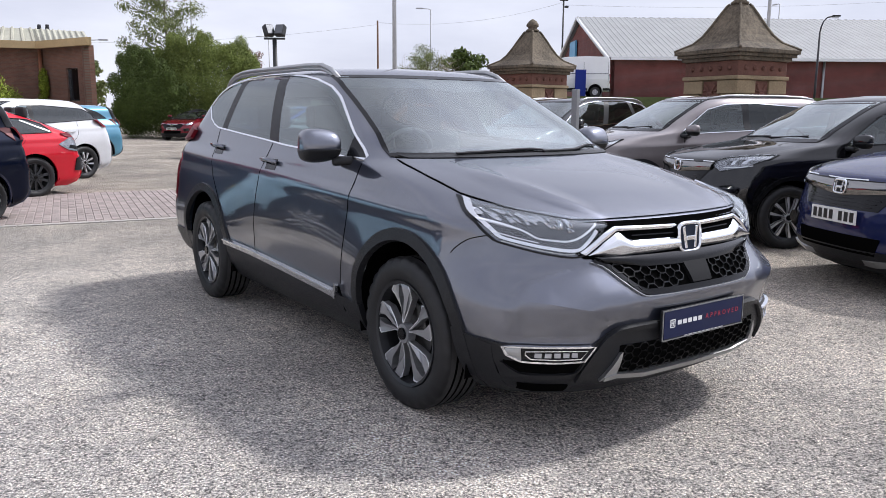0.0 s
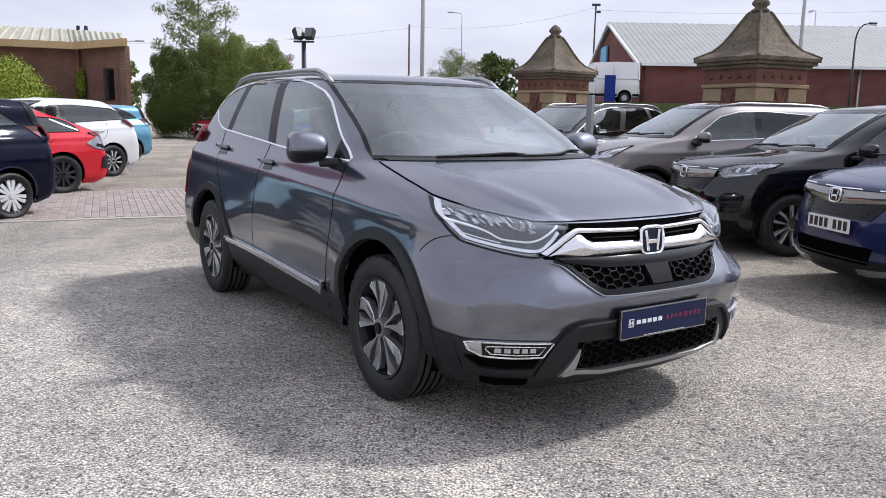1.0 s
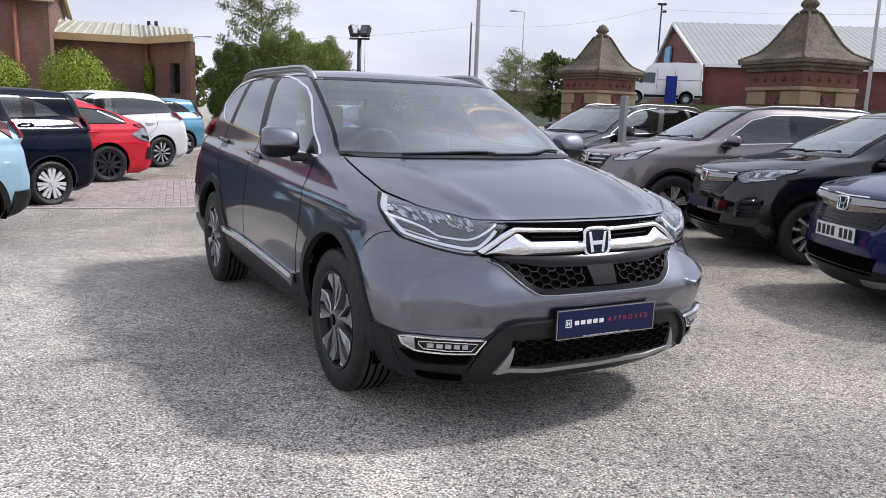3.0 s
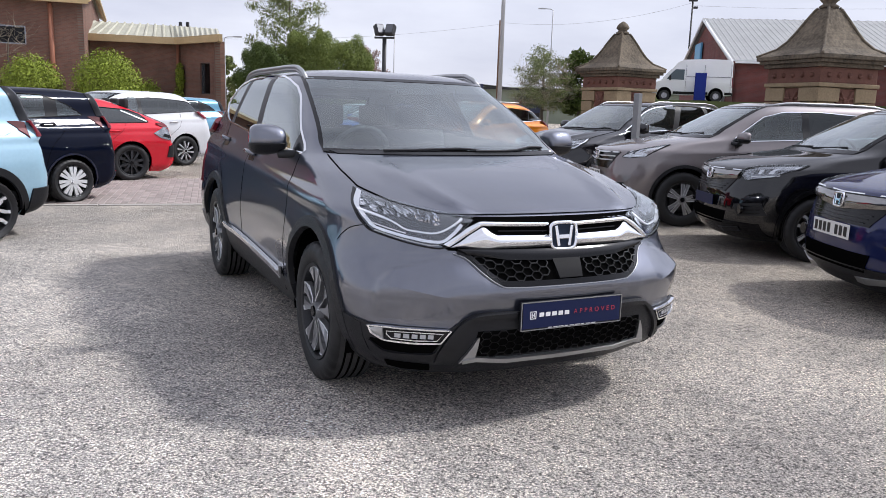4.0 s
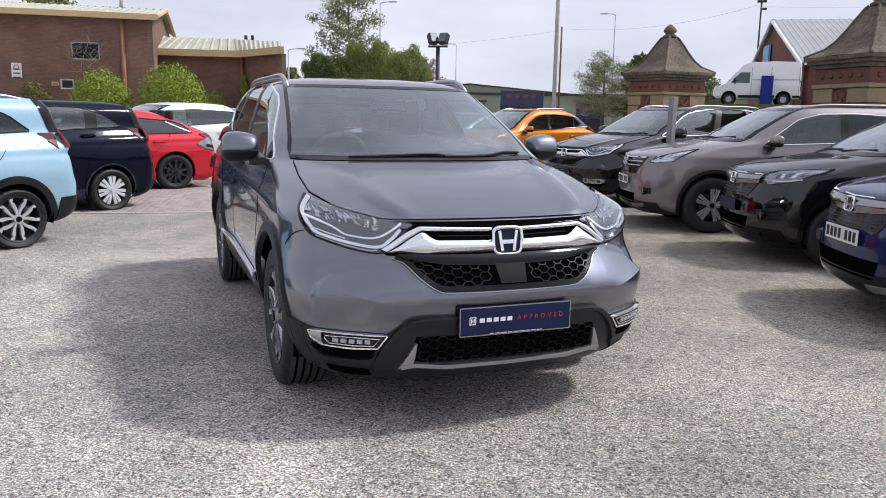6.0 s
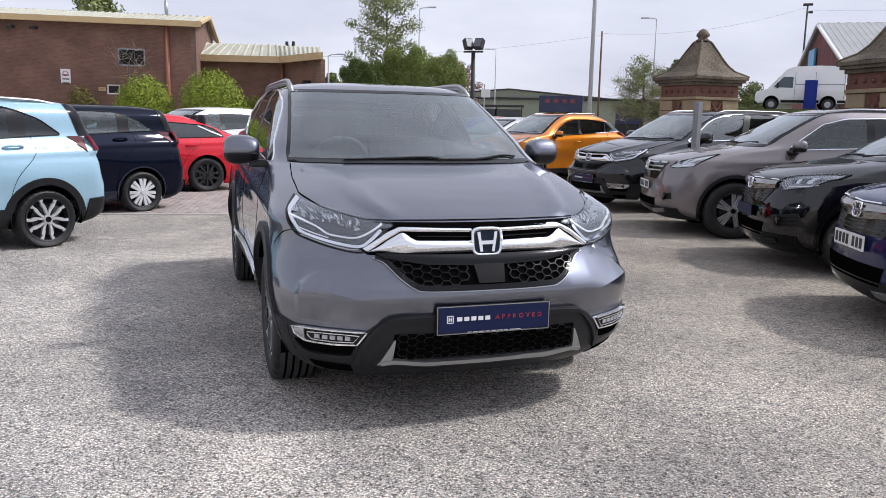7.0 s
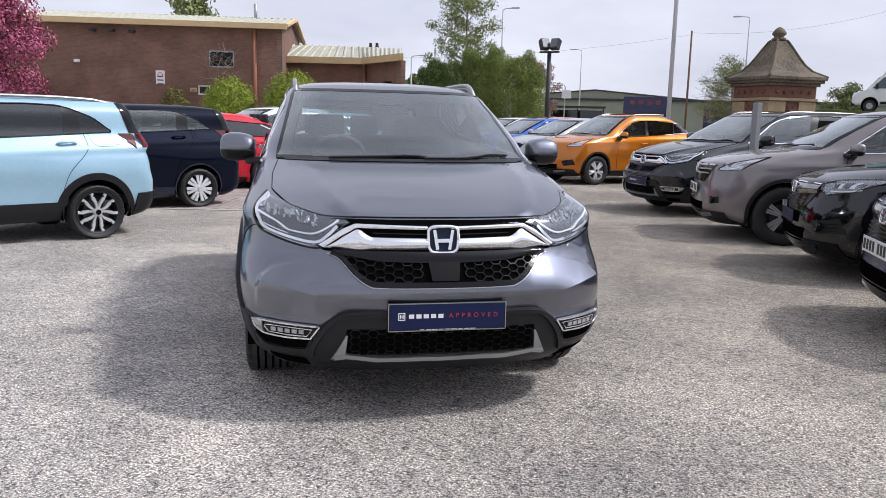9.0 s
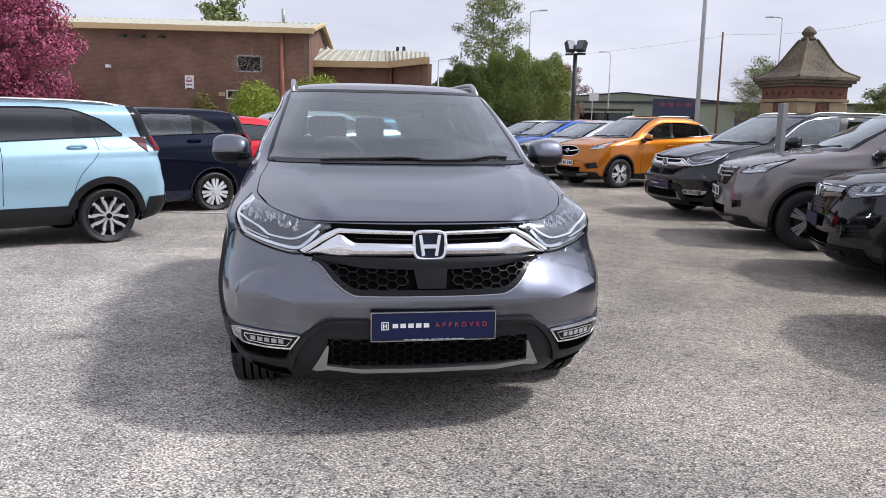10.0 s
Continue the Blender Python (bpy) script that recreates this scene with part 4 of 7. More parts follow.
        ribbon("lower_trim", smooth_line([(0.580, 0.818), (0.62, 0.817), (0.715, 0.838), (0.805, 0.868)], 22), 0.005, f, SATIN, lamp, 0.014, False, 0.01)
        ribbon("light_guide", smooth_line([(0.468, 0.928), (0.510, 0.902), (0.555, 0.879), (0.600, 0.868), (0.66, 0.874), (0.700, 0.882), (0.728, 0.904), (0.760, 0.920), (0.840, 0.946)], 30), 0.0085, f, LED, lamp, 0.013, False, 0.01)
        ribbon("turn_guide", smooth_line([(0.700, 0.864), (0.76, 0.882), (0.82, 0.905)], 12), 0.005, f, LED, lamp, 0.013, False, 0.01)
        for k in range(8):
            bm = bmesh.new()
            y, z = 0.575 + 0.034 * k, 0.925 + 0.0062 * k
            for q in range(8):
                cy, cz = y + rng.uniform(-0.013, 0.013), z + rng.uniform(-0.015, 0.017)
                wy, wz, lean = rng.uniform(0.0025, 0.0055), rng.uniform(0.005, 0.011), rng.uniform(-0.003, 0.007)
                c = bm.verts.new(f(cy + rng.uniform(-0.002, 0.002), cz, rng.uniform(0.011, 0.015)))
                ring = [bm.verts.new(f(cy + dy * wy + dz * lean, cz + dz * wz, 0.005)) for dy, dz in ((-1, -1), (1, -0.8), (1, 1), (-1, 0.8))]
                for i in range(4):
                    bm.faces.new((ring[i], ring[(i + 1) % 4], c))
            part("reflector", bm, LAMP_CLEAR, lamp)
        gap = F.side(s)
        ribbon("bumper_gap", smooth_line([(0.515, 0.888), (0.44, 0.866), (0.385, 0.828), (0.360, 0.800)], 14), 0.005, gap, DARK, car, 0.0015, False, 0.004)
        # fog lamp: chrome frame, dark lens; black sheet below paints the pocket's shade
        fo_lo = [(0.602, 0.405), (0.70, 0.403), (0.805, 0.406), (0.842, 0.428)]
        fo_up = [(0.563, 0.460), (0.70, 0.465), (0.805, 0.466), (0.854, 0.461)]
        fog = sheet("fog_lamp", fo_lo, fo_up, f, GLOSS_BLACK, car, 0.016, 24, 7, 0.02, "fog lamp in a chrome frame", flip=s < 0)
        edge_line = [along(fo_lo, k / 14) for k in range(15)] + [along(fo_up, 1 - k / 14) for k in range(15)]
        ribbon("fog_frame", edge_line, 0.0085, f, CHROME, fog, 0.026, True, 0.016)
        sheet("fog_end", [(0.806, 0.411), (0.838, 0.425)], [(0.812, 0.460), (0.848, 0.455)], f, SATIN, fog, 0.023, 6, 5, 0.012, flip=s < 0, swell=0.004)
        lens_line = [(0.618, 0.415), (0.70, 0.414), (0.782, 0.417), (0.798, 0.434), (0.798, 0.447), (0.70, 0.450), (0.594, 0.445)]
        ribbon("lens_rim", lens_line, 0.005, f, CHROME, fog, 0.024, True, 0.010)
        for k in range(5):
            y = 0.632 + k * 0.030
            sheet("led", [(y, 0.422), (y + 0.021, 0.423)], [(y, 0.440), (y + 0.021, 0.441)], f, FOG_LED, fog, 0.0225, 3, 3, 0.006, flip=s < 0)
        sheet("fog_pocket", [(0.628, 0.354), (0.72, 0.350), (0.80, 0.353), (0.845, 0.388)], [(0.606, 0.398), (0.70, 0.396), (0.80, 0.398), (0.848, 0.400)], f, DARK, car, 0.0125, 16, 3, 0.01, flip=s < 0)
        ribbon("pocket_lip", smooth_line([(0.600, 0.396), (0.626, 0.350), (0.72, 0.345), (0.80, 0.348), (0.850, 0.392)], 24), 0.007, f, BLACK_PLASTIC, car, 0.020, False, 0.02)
        # black sheet painted as the shade of a slot
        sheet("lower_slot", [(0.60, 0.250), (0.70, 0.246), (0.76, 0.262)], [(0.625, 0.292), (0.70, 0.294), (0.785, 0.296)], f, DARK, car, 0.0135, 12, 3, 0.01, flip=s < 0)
        # lower cladding
        sheet("front_cladding", [(0.0, 0.222), (0.40, 0.222), (0.60, 0.222), (0.79, 0.228)], [(0.0, 0.534), (0.45, 0.533), (0.50, 0.512), (0.57, 0.460), (0.72, 0.470), (0.86, 0.466), (0.905, 0.478)], f, BLACK_PLASTIC, car, 0.010, 44, 10, 0.02, flip=s < 0)
        ribbon("cladding_brow", smooth_line([(0.27, 0.524), (0.43, 0.522), (0.488, 0.502), (0.545, 0.445), (0.59, 0.37), (0.60, 0.31)], 24), 0.026, f, BLACK_PLASTIC, car, 0.026, False, 0.03)
        sheet("skid_end", [(0.448, 0.335), (0.512, 0.308)], [(0.440, 0.425), (0.448, 0.424)], f, SATIN, car, 0.026, 6, 6, 0.03, flip=s < 0)
    # black sheet for the shade inside the lower grille
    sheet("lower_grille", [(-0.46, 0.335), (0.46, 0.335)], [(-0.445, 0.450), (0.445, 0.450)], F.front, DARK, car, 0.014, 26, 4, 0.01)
    hex_mesh("lower_honeycomb", F, car, -0.4446, 0.45, 0.350, 0.44, 0.052, 0.033, 0.003, 0.019, lambda y, z: abs(y) < 0.43 and 0.345 < z < 0.445)
    ribbon("skid_bar", [(-0.497, 0.318), (-0.44, 0.328), (-0.30, 0.312), (0, 0.312), (0.17, 0.315), (0.30, 0.312), (0.44, 0.328), (0.497, 0.318)], 0.025, F.front, SATIN, car, 0.030, False, 0.04, "brushed silver skid bar")
    # dealer plate
    px = F.front(0, 0.52).x + 0.028
    plate = part("show_plate", box(bmesh.new(), 0, 0, 0, 0.014, 0.555, 0.132, 0.004), BLACK_PLASTIC, car, "navy dealer plate in a black surround")
    plate.matrix_local = pose(px, 0.010, 0.514)
    field = part("plate_field", box(bmesh.new(), 0, 0, 0, 0.004, 0.535, 0.116), NAVY_PLATE, plate)
    field.matrix_local = pose(0.008, 0, 0.002)
    bm = bmesh.new()
    for dy, dz, sy, sz in ((0, 0.0635, 0.552, 0.004), (0, -0.0635, 0.552, 0.004), (-0.275, 0, 0.004, 0.128), (0.275, 0, 0.004, 0.128)):
        box(bm, 0.0085, dy, dz, 0.004, sy, sz)
    part("plate_rim", bm, SATIN, plate)
    up_m = Matrix(((0, 0, 1, 0), (1, 0, 0, 0), (0, 1, 0, 0), (0, 0, 0, 1)))
    lettering("word", "APPROVED", 0.030, Matrix.Translation((0.0112, 0.004, 0.005)) @ up_m, RED_INK, plate, 1.80)
    for k in range(5):
        part("brand_bar", box(bmesh.new(), 0.011, -0.170 + k * 0.034, 0.005, 0.001, 0.024, 0.019), WHITE, plate)
    bm = bmesh.new()
    for dy, dz, sy, sz in ((-0.014, 0, 0.004, 0.034), (0.014, 0, 0.004, 0.034), (0, 0.016, 0.03, 0.004), (0, -0.016, 0.03, 0.004), (-0.006, 0, 0.005, 0.02), (0.006, 0, 0.005, 0.02), (0, 0, 0.012, 0.004)):
        box(bm, 0.011, -0.215 + dy, 0.005 + dz, 0.001, sy, sz)
    part("brand_mark", bm, WHITE, plate)
    bm = bmesh.new()
    for k in range(9):
        box(bm, 0.0078, -0.12 + k * 0.03, -0.0585, 0.001, 0.02 + 0.004 * (k % 3), 0.004)
    part("fine_print", bm, WHITE, plate)
    badge(car, F, 0.855, 0.140, 0.122, 0.014)
    # cowl, wipers
    sheet("cowl_panel", [(-0.70, F.cowl - 0.003), (0.70, F.cowl - 0.003)], [(-0.73, F.cowl + 0.010), (0.73, F.cowl + 0.010)], F.front, BLACK_PLASTIC, car, 0.008, 26, 4, 0.02)
    for pts in ([(-0.46, F.cowl + 0.010), (-0.2, F.cowl + 0.018), (0.02, F.cowl + 0.024), (0.12, F.cowl + 0.016)], [(0.10, F.cowl + 0.012), (0.36, F.cowl + 0.016), (0.52, F.cowl + 0.034), (0.64, F.cowl + 0.030)]):
        ribbon("wiper", smooth_line(pts, 16), 0.006, F.front, BLACK_PLASTIC, car, 0.018, False, 0.008)
    # sides
    for s in (-1, 1):
        proj = F.side(s)
        sheet("sill_cladding", [(-0.42, 0.215), (-2.30, 0.235)], [(-0.42, 0.415), (-2.30, 0.470)], proj, BLACK_PLASTIC, car, 0.014, 24, 5, 0.03, flip=s < 0)
        ribbon("chrome_sill_strip", [(x, 0.418 + 0.068 * (i / 12)) for i, x in enumerate(np.linspace(-0.70, -2.32, 13))], 0.046, proj, SILL_CHROME, car, 0.024, False, 0.02)
        ribbon("sill_strip_line", [(x, 0.432 + 0.068 * (i / 12)) for i, x in enumerate(np.linspace(-0.74, -2.32, 13))], 0.008, proj, CHROME, car, 0.030, False, 0.01)
        ribbon("sill_strip_end", [(-0.705, 0.398), (-0.66, 0.478)], 0.026, proj, SILL_CHROME, car, 0.026, False, 0.02)
        ribbon("sill_gap", [(-0.60, 0.23), (-0.605, 0.35), (-0.635, 0.47)], 0.008, proj, DARK, car, 0.0165, False, 0.006)
        front_edge = smooth_line([(-0.64, 0.48), (-0.590, 0.645), (-0.555, 0.82), (-0.520, 1.007), (-0.490, 1.125)], 24)
        mid_edge = smooth_line([(-1.845, 0.48), (-1.80, 0.75), (-1.745, 0.95), (-1.66, 1.185)], 16)
        rear_edge = smooth_line([(-2.27, 0.50), (-2.34, 0.66), (-2.49, 0.84), (-2.62, 1.0), (-2.66, 1.25)], 24)
        for e in (front_edge, mid_edge, rear_edge):
            ribbon("door_gap", e, 0.007, proj, DARK, car, 0.0015, False, 0.004)
        for x, z in ((-1.60, 1.062), (-2.56, 1.115)):
            sheet("handle_recess", [(x + 0.09, z - 0.035), (x - 0.06, z - 0.035)], [(x + 0.09, z + 0.03), (x - 0.06, z + 0.03)], proj, GLOSS_BLACK, car, 0.002, 5, 4, 0.004, flip=s < 0)
            tube("door_handle", [proj(x + 0.10, z + 0.008, 0.008), proj(x + 0.06, z + 0.012, 0.04), proj(x - 0.06, z + 0.016, 0.042), proj(x - 0.10, z + 0.014, 0.010)], 0.014, mat, car)
        sheet("sail_panel", [(-0.49, 1.136), (-0.66, 1.143)], [(-0.49, 1.150), (-0.66, 1.252)], proj, GLOSS_BLACK, car, 0.007, 6, 5, 0.01, flip=s < 0)
        mirror_arm(car, F, s, mat, -0.71, 1.202, 0.975, 1.20)
        # roof rail
        pts = []
        for i, x in enumerate(np.linspace(-1.16, -3.02, 18)):
            z = F.top
            while F.half(x, z) < 0.628 and z > 1.35:
                z -= 0.003
            q = i / 17
            pts.append(Vector((x, s * 0.628, z + 0.046 * min(1, 8 * q, 8 * (1 - q)) ** 0.6)))
        tube("roof_rail", pts, [0.012] + [0.016] * 16 + [0.012], SATIN, car)
        tube("rail_base", [p - Vector((0, 0, 0.020)) for p in pts], 0.012, SATIN, car)
        # tail lamp
        sheet("tail_lamp", [(-3.18, 1.17), (-3.46, 1.12)], [(-3.13, 1.23), (-3.40, 1.29)], proj, RED_LENS, car, 0.035, 8, 6, 0.03, flip=s < 0)
        sheet("rear_reflector", [(-3.40, 0.72), (-3.55, 0.72)], [(-3.42, 1.00), (-3.55, 1.00)], proj, RED_LENS, car, 0.012, 5, 6, 0.02, flip=s < 0)
        sheet("rear_cladding", [(-3.05, 0.23), (-3.60, 0.25)], [(-3.05, 0.46), (-3.60, 0.46)], proj, BLACK_PLASTIC, car, 0.012, 10, 5, 0.02, flip=s < 0)
        sheet("front_corner_cladding", [(0.60, 0.225), (0.42, 0.225)], [(0.60, 0.46), (0.40, 0.50)], proj, BLACK_PLASTIC, car, 0.012, 8, 5, 0.02, flip=s < 0)
    number_plate(car, F, False, PLATE_YELLOW, 0.80)
    sheet("sensor_housing", [(-0.13, F.top - 0.165), (0.13, F.top - 0.165)], [(-0.25, F.top - 0.088), (0.25, F.top - 0.088)], F.front, GLOSS_BLACK, car, 0.002, 14, 5, 0)
    cam_box = part("mirror_camera", box(bmesh.new(), 0, 0, 0, 0.10, 0.16, 0.06, 0.02), GLOSS_BLACK, car)
    cam_box.matrix_local = pose(F.ws_x + 0.02, 0, F.top - 0.135)
    rv = part("rear_view_mirror", box(bmesh.new(), 0, 0, 0, 0.03, 0.24, 0.06, 0.012), GLOSS_BLACK, car)
    rv.matrix_local = pose(F.ws_x - 0.02, 0, F.top - 0.20)
    return car


def parked_car(m, name, label, mat, F, style, R, rim, belt0, belt1, win_top, back, pillars, tyre_trim=None, chrome=False, rails=None, plate=None, face="bars", rear_tint=None, lamps=0.0, cladding=0.30, arch=0.05, group="parked cars", plate_z=0.55, diagonal=False):
    car = thing(name, m, label, "car", group)
    AR = R + 0.055
    lo, up = standard_windows(F, belt0, belt1, win_top, back, diagonal=diagonal)
    ws = ([(-F.hw + 0.18, F.cowl + 0.012), (F.hw - 0.18, F.cowl + 0.012)], [(-0.57, F.top - 0.085), (0.57, F.top - 0.085)])
    rw = ([(-0.62, belt1 - 0.06), (0.62, belt1 - 0.06)], [(-0.52, F.top - 0.12), (0.52, F.top - 0.12)])
    tint = rear_tint or TINTED
    shell_and_windows(car, F, mat, lo, up, pillars, [GLASS] + [tint] * len(pillars), ws, rw, AR, 0.75, CHROME if chrome else GLOSS_BLACK)
    cabin(car, F)
    arch_trim(car, F, AR, arch, BLACK_PLASTIC if tyre_trim is None else tyre_trim)
    for x in (0.0, -F.wb):
        for y in (-F.hw + 0.115, F.hw - 0.115):
            add_wheel(car, style, x, y, R, rim, spin=(x * 37 + y * 51 + len(label) * 13) % 360)
    nz = F.nose
    for s in (-1, 1):
        proj = F.side(s)
        f = (lambda y, z, off=0.0, s=s: F.front(y * s, z, off))
        rr = (lambda y, z, off=0.0, s=s: F.rear(y * s, z, off))
        k = F.hw / 0.925
        lens_lo = [(0.43 * k, nz - 0.090), (0.62 * k, nz - 0.082), (0.76 * k, nz - 0.04), (0.82 * k, nz + 0.04)]
        lens_up = [(0.42 * k, nz - 0.005), (0.62 * k, nz + 0.042), (0.76 * k, nz + 0.088), (0.82 * k, nz + 0.10)]
        if face == "slim":
            k = F.hw / 0.885
            lens_lo = [(0.53 * k, nz - 0.035), (0.633 * k, nz - 0.104), (0.809 * k, nz - 0.056), (0.850 * k, nz + 0.030)]
            lens_up = [(0.53 * k, nz - 0.018), (0.615 * k, nz + 0.040), (0.74 * k, nz + 0.062), (0.828 * k, nz + 0.070)]
        else:
            k = F.hw / 0.91
            lens_lo = [(0.64 * k, nz - 0.078), (0.74 * k, nz - 0.078), (0.855 * k, nz - 0.052), (0.868 * k, nz + 0.015)]
            lens_up = [(0.64 * k, nz - 0.060), (0.76 * k, nz + 0.018), (0.785 * k, nz + 0.075), (0.806 * k, nz + 0.102)]
        lamp = sheet("headlamp", lens_lo, lens_up, f, LAMP_MID if face == "slim" else LAMP_BRIGHT, car, 0.003, 18, 5, 0.01, flip=s < 0)
        loop_line = [along(lens_lo, i / 14) for i in range(15)] + [along(lens_up, 1 - i / 14) for i in range(15)]
        ribbon("lamp_seal", loop_line, 0.006, f, GLOSS_BLACK, lamp, 0.012, True, 0.014)
        ribbon("light_guide", [(0.66 * k, nz - 0.062), (0.75 * k, nz - 0.058), (0.83 * k, nz - 0.034)], 0.010, f, LED, lamp, 0.010, False, 0.01)
        for j in range(4):
            y = (0.67 + j * 0.034) * k
            sheet("reflector", [(y, nz - 0.035 + j * 0.004), (y + 0.024, nz - 0.034 + j * 0.004)], [(y, nz - 0.004 + j * 0.010), (y + 0.024, nz + 0.002 + j * 0.010)], f, LAMP_CLEAR if j % 2 else LAMP_GREY, lamp, 0.008, 3, 3, 0.01, flip=s < 0)
        sheet("lens", lens_lo, lens_up, f, LENS, lamp, 0.016, 18, 5, 0.012, flip=s < 0)
        pocket = ([(0.64 * k, 0.462), (0.74 * k, 0.475)], [(0.62 * k, 0.535), (0.73 * k, 0.552)]) if face == "chrome" else ([(0.63 * k, 0.43), (0.82 * k, 0.46)], [(0.56 * k, 0.545), (0.79 * k, 0.585)])
        sheet("fog_pocket", *pocket, f, BLACK_PLASTIC, car, 0.008, 8, 4, 0.02, flip=s < 0)
        if face == "slim":
            for j in range(3):
                ribbon("pocket_slat", [(0.62 * k, 0.458 + j * 0.034), (0.70 * k, 0.466 + j * 0.034), (0.79 * k, 0.480 + j * 0.034)], 0.008, f, GLOSS_BLACK, car, 0.018, False, 0.012)
        fx = f(0.66 * k, 0.502, 0.008)
        fog = part("fog_lamp", rod(bmesh.new(), (0, 0, 0), (0.03, 0, 0), 0.045, 0.05, 20), GLOSS_BLACK, car)
        fog.matrix_local = Matrix.Translation(fx)
        sheet("sill_cladding", [(-0.35, F.gc + 0.005), (-F.wb + 0.35, F.gc + 0.005)], [(-0.35, cladding + 0.03), (-F.wb + 0.35, cladding + 0.03)], proj, BLACK_PLASTIC if tyre_trim is None else tyre_trim, car, 0.012, 16, 4, 0.02, flip=s < 0)
        xm = pillars[0][0] - 0.05 if pillars else -1.6
        for e in ([(-0.62, cladding + 0.06), (-0.60, 0.7), (F.cowl_x - 0.5, belt0 - 0.02)], [(xm, cladding + 0.06), (xm, 0.7), (xm - 0.01, belt0)], [(-F.wb + 0.38, cladding + 0.04), (-F.wb + 0.29, 0.73), (-F.wb + 0.11, 0.93), (-F.wb + 0.057, 1.03), (-F.wb + 0.08, belt1 - 0.01)] if face == "hatch" else [(-F.wb + 0.47, cladding + 0.12), (-F.wb + 0.36, 0.68), (-F.wb + 0.12, 0.88), (-F.wb + 0.06, belt1 - 0.02)]):
            ribbon("door_gap", smooth_line(e, 14), 0.007, proj, DARK, car, 0.0015, False, 0.004)
        for x, z in ((xm + 0.17, belt0 - 0.10 if face == "hatch" else belt0 - 0.14), (-F.wb + 0.28, belt1 - 0.13 if face == "hatch" else belt0 - 0.11)):
            tube("door_handle", [proj(x + 0.10, z, 0.006), proj(x + 0.06, z + 0.004, 0.035), proj(x - 0.06, z + 0.008, 0.036), proj(x - 0.10, z + 0.006, 0.006)], 0.014, mat, car)
        mirror_arm(car, F, s, mat if face != "black" else GLOSS_BLACK, F.cowl_x - 0.55, belt0 + 0.05, F.hw + 0.055)
        if rails:
            zr = F.top - 0.05
            pts = []
            for i, x in enumerate(np.linspace(F.ws_x - 0.2, -F.wb - 0.35, 14)):
                q = i / 13
                y = min(F.half(x, zr - 0.02) - 0.02, 0.58)
                pts.append(Vector((x, s * y, zr - 0.01 + 0.045 * min(1, 6 * q, 6 * (1 - q)) - 0.06 * max(0, q - 0.6))))
            tube("roof_rail", pts, 0.018, rails, car)
        b = F.rx
        lamp_z = belt1 - 0.08 + lamps
        if face == "sport":
            sheet("side_tail_lamp", [(-3.12, 0.825), (-3.25, 0.745), (-3.44, 0.700)], [(-3.12, 0.835), (-3.30, 0.935), (-3.40, 0.935)], proj, LAMP_MID, car, 0.014, 12, 5, 0.02, flip=s < 0)
            sheet("dark_lens", [(-3.28, 0.775), (-3.43, 0.735)], [(-3.30, 0.820), (-3.42, 0.790)], proj, GLOSS_BLACK, car, 0.020, 8, 4, 0.02, flip=s < 0)
            sheet("bumper_vent", [(-3.36, 0.400), (-3.50, 0.400)], [(-3.40, 0.600), (-3.50, 0.640)], proj, BLACK_PLASTIC, car, 0.016, 8, 5, 0.02, flip=s < 0)
            ribbon("bright_window_kick", [(-2.62, 1.215), (-2.85, 1.11), (-3.03, 1.035)], 0.022, proj, SATIN, car, 0.012, False, 0.015)
            sheet("sill_skirt", [(-0.40, 0.16), (-2.30, 0.16)], [(-0.40, 0.24), (-2.30, 0.24)], proj, GLOSS_BLACK, car, 0.014, 12, 4, 0.02, flip=s < 0)
        if face == "hatch":
            sheet("side_tail_lamp", [(-2.84, 1.150), (-2.92, 1.09), (-2.97, 1.03), (-3.012, 0.995)], [(-2.84, 1.160), (-2.96, 1.160), (-3.012, 1.150)], proj, SMOKED_RED, car, 0.008, 14, 5, 0.03, flip=s < 0)
            sheet("red_lens", [(-2.92, 1.075), (-2.965, 1.040), (-3.005, 1.010)], [(-2.92, 1.085), (-2.97, 1.090), (-3.006, 1.080)], proj, RED_LENS, car, 0.012, 10, 4, 0.02, flip=s < 0)
            sheet("rear_corner_trim", [(-2.97, 1.165), (-3.14, 1.165)], [(-2.86, F.top - 0.065), (-2.97, F.top - 0.075)], proj, GLOSS_BLACK, car, 0.008, 8, 10, 0.015, flip=s < 0)
            if arch > 0.05:
                sheet("rear_corner_cladding", [(-2.94, 0.250), (-3.16, 0.29)], [(-3.00, 0.490), (-3.17, 0.50)], proj, BLACK_PLASTIC, car, 0.022, 14, 7, 0.03, flip=s < 0)
            ribbon("fuel_flap_gap", [(-2.50, 1.150), (-2.53, 1.06), (-2.59, 1.02), (-2.76, 1.02), (-2.83, 1.05)], 0.004, proj, DARK, car, 0.0015, False, 0.004)
        sheet("tail_lamp" if face != "hatch" else "inner_tail_lamp", [((0.52 if face != "hatch" else 0.40) * k, lamp_z - 0.085), (0.86 * k, lamp_z - 0.085)], [(0.60 * k, lamp_z + 0.075), (0.85 * k, lamp_z + 0.06)], rr, RED_LENS, car, 0.012, 12, 6, 0.02, flip=s > 0)
    sheet("front_cladding", [(-0.78, F.gc + 0.006), (0.78, F.gc + 0.006)], [(-0.78, cladding + 0.06), (0.78, cladding + 0.06)], F.front, BLACK_PLASTIC if tyre_trim is None else tyre_trim, car, 0.010, 26, 4, 0.02)
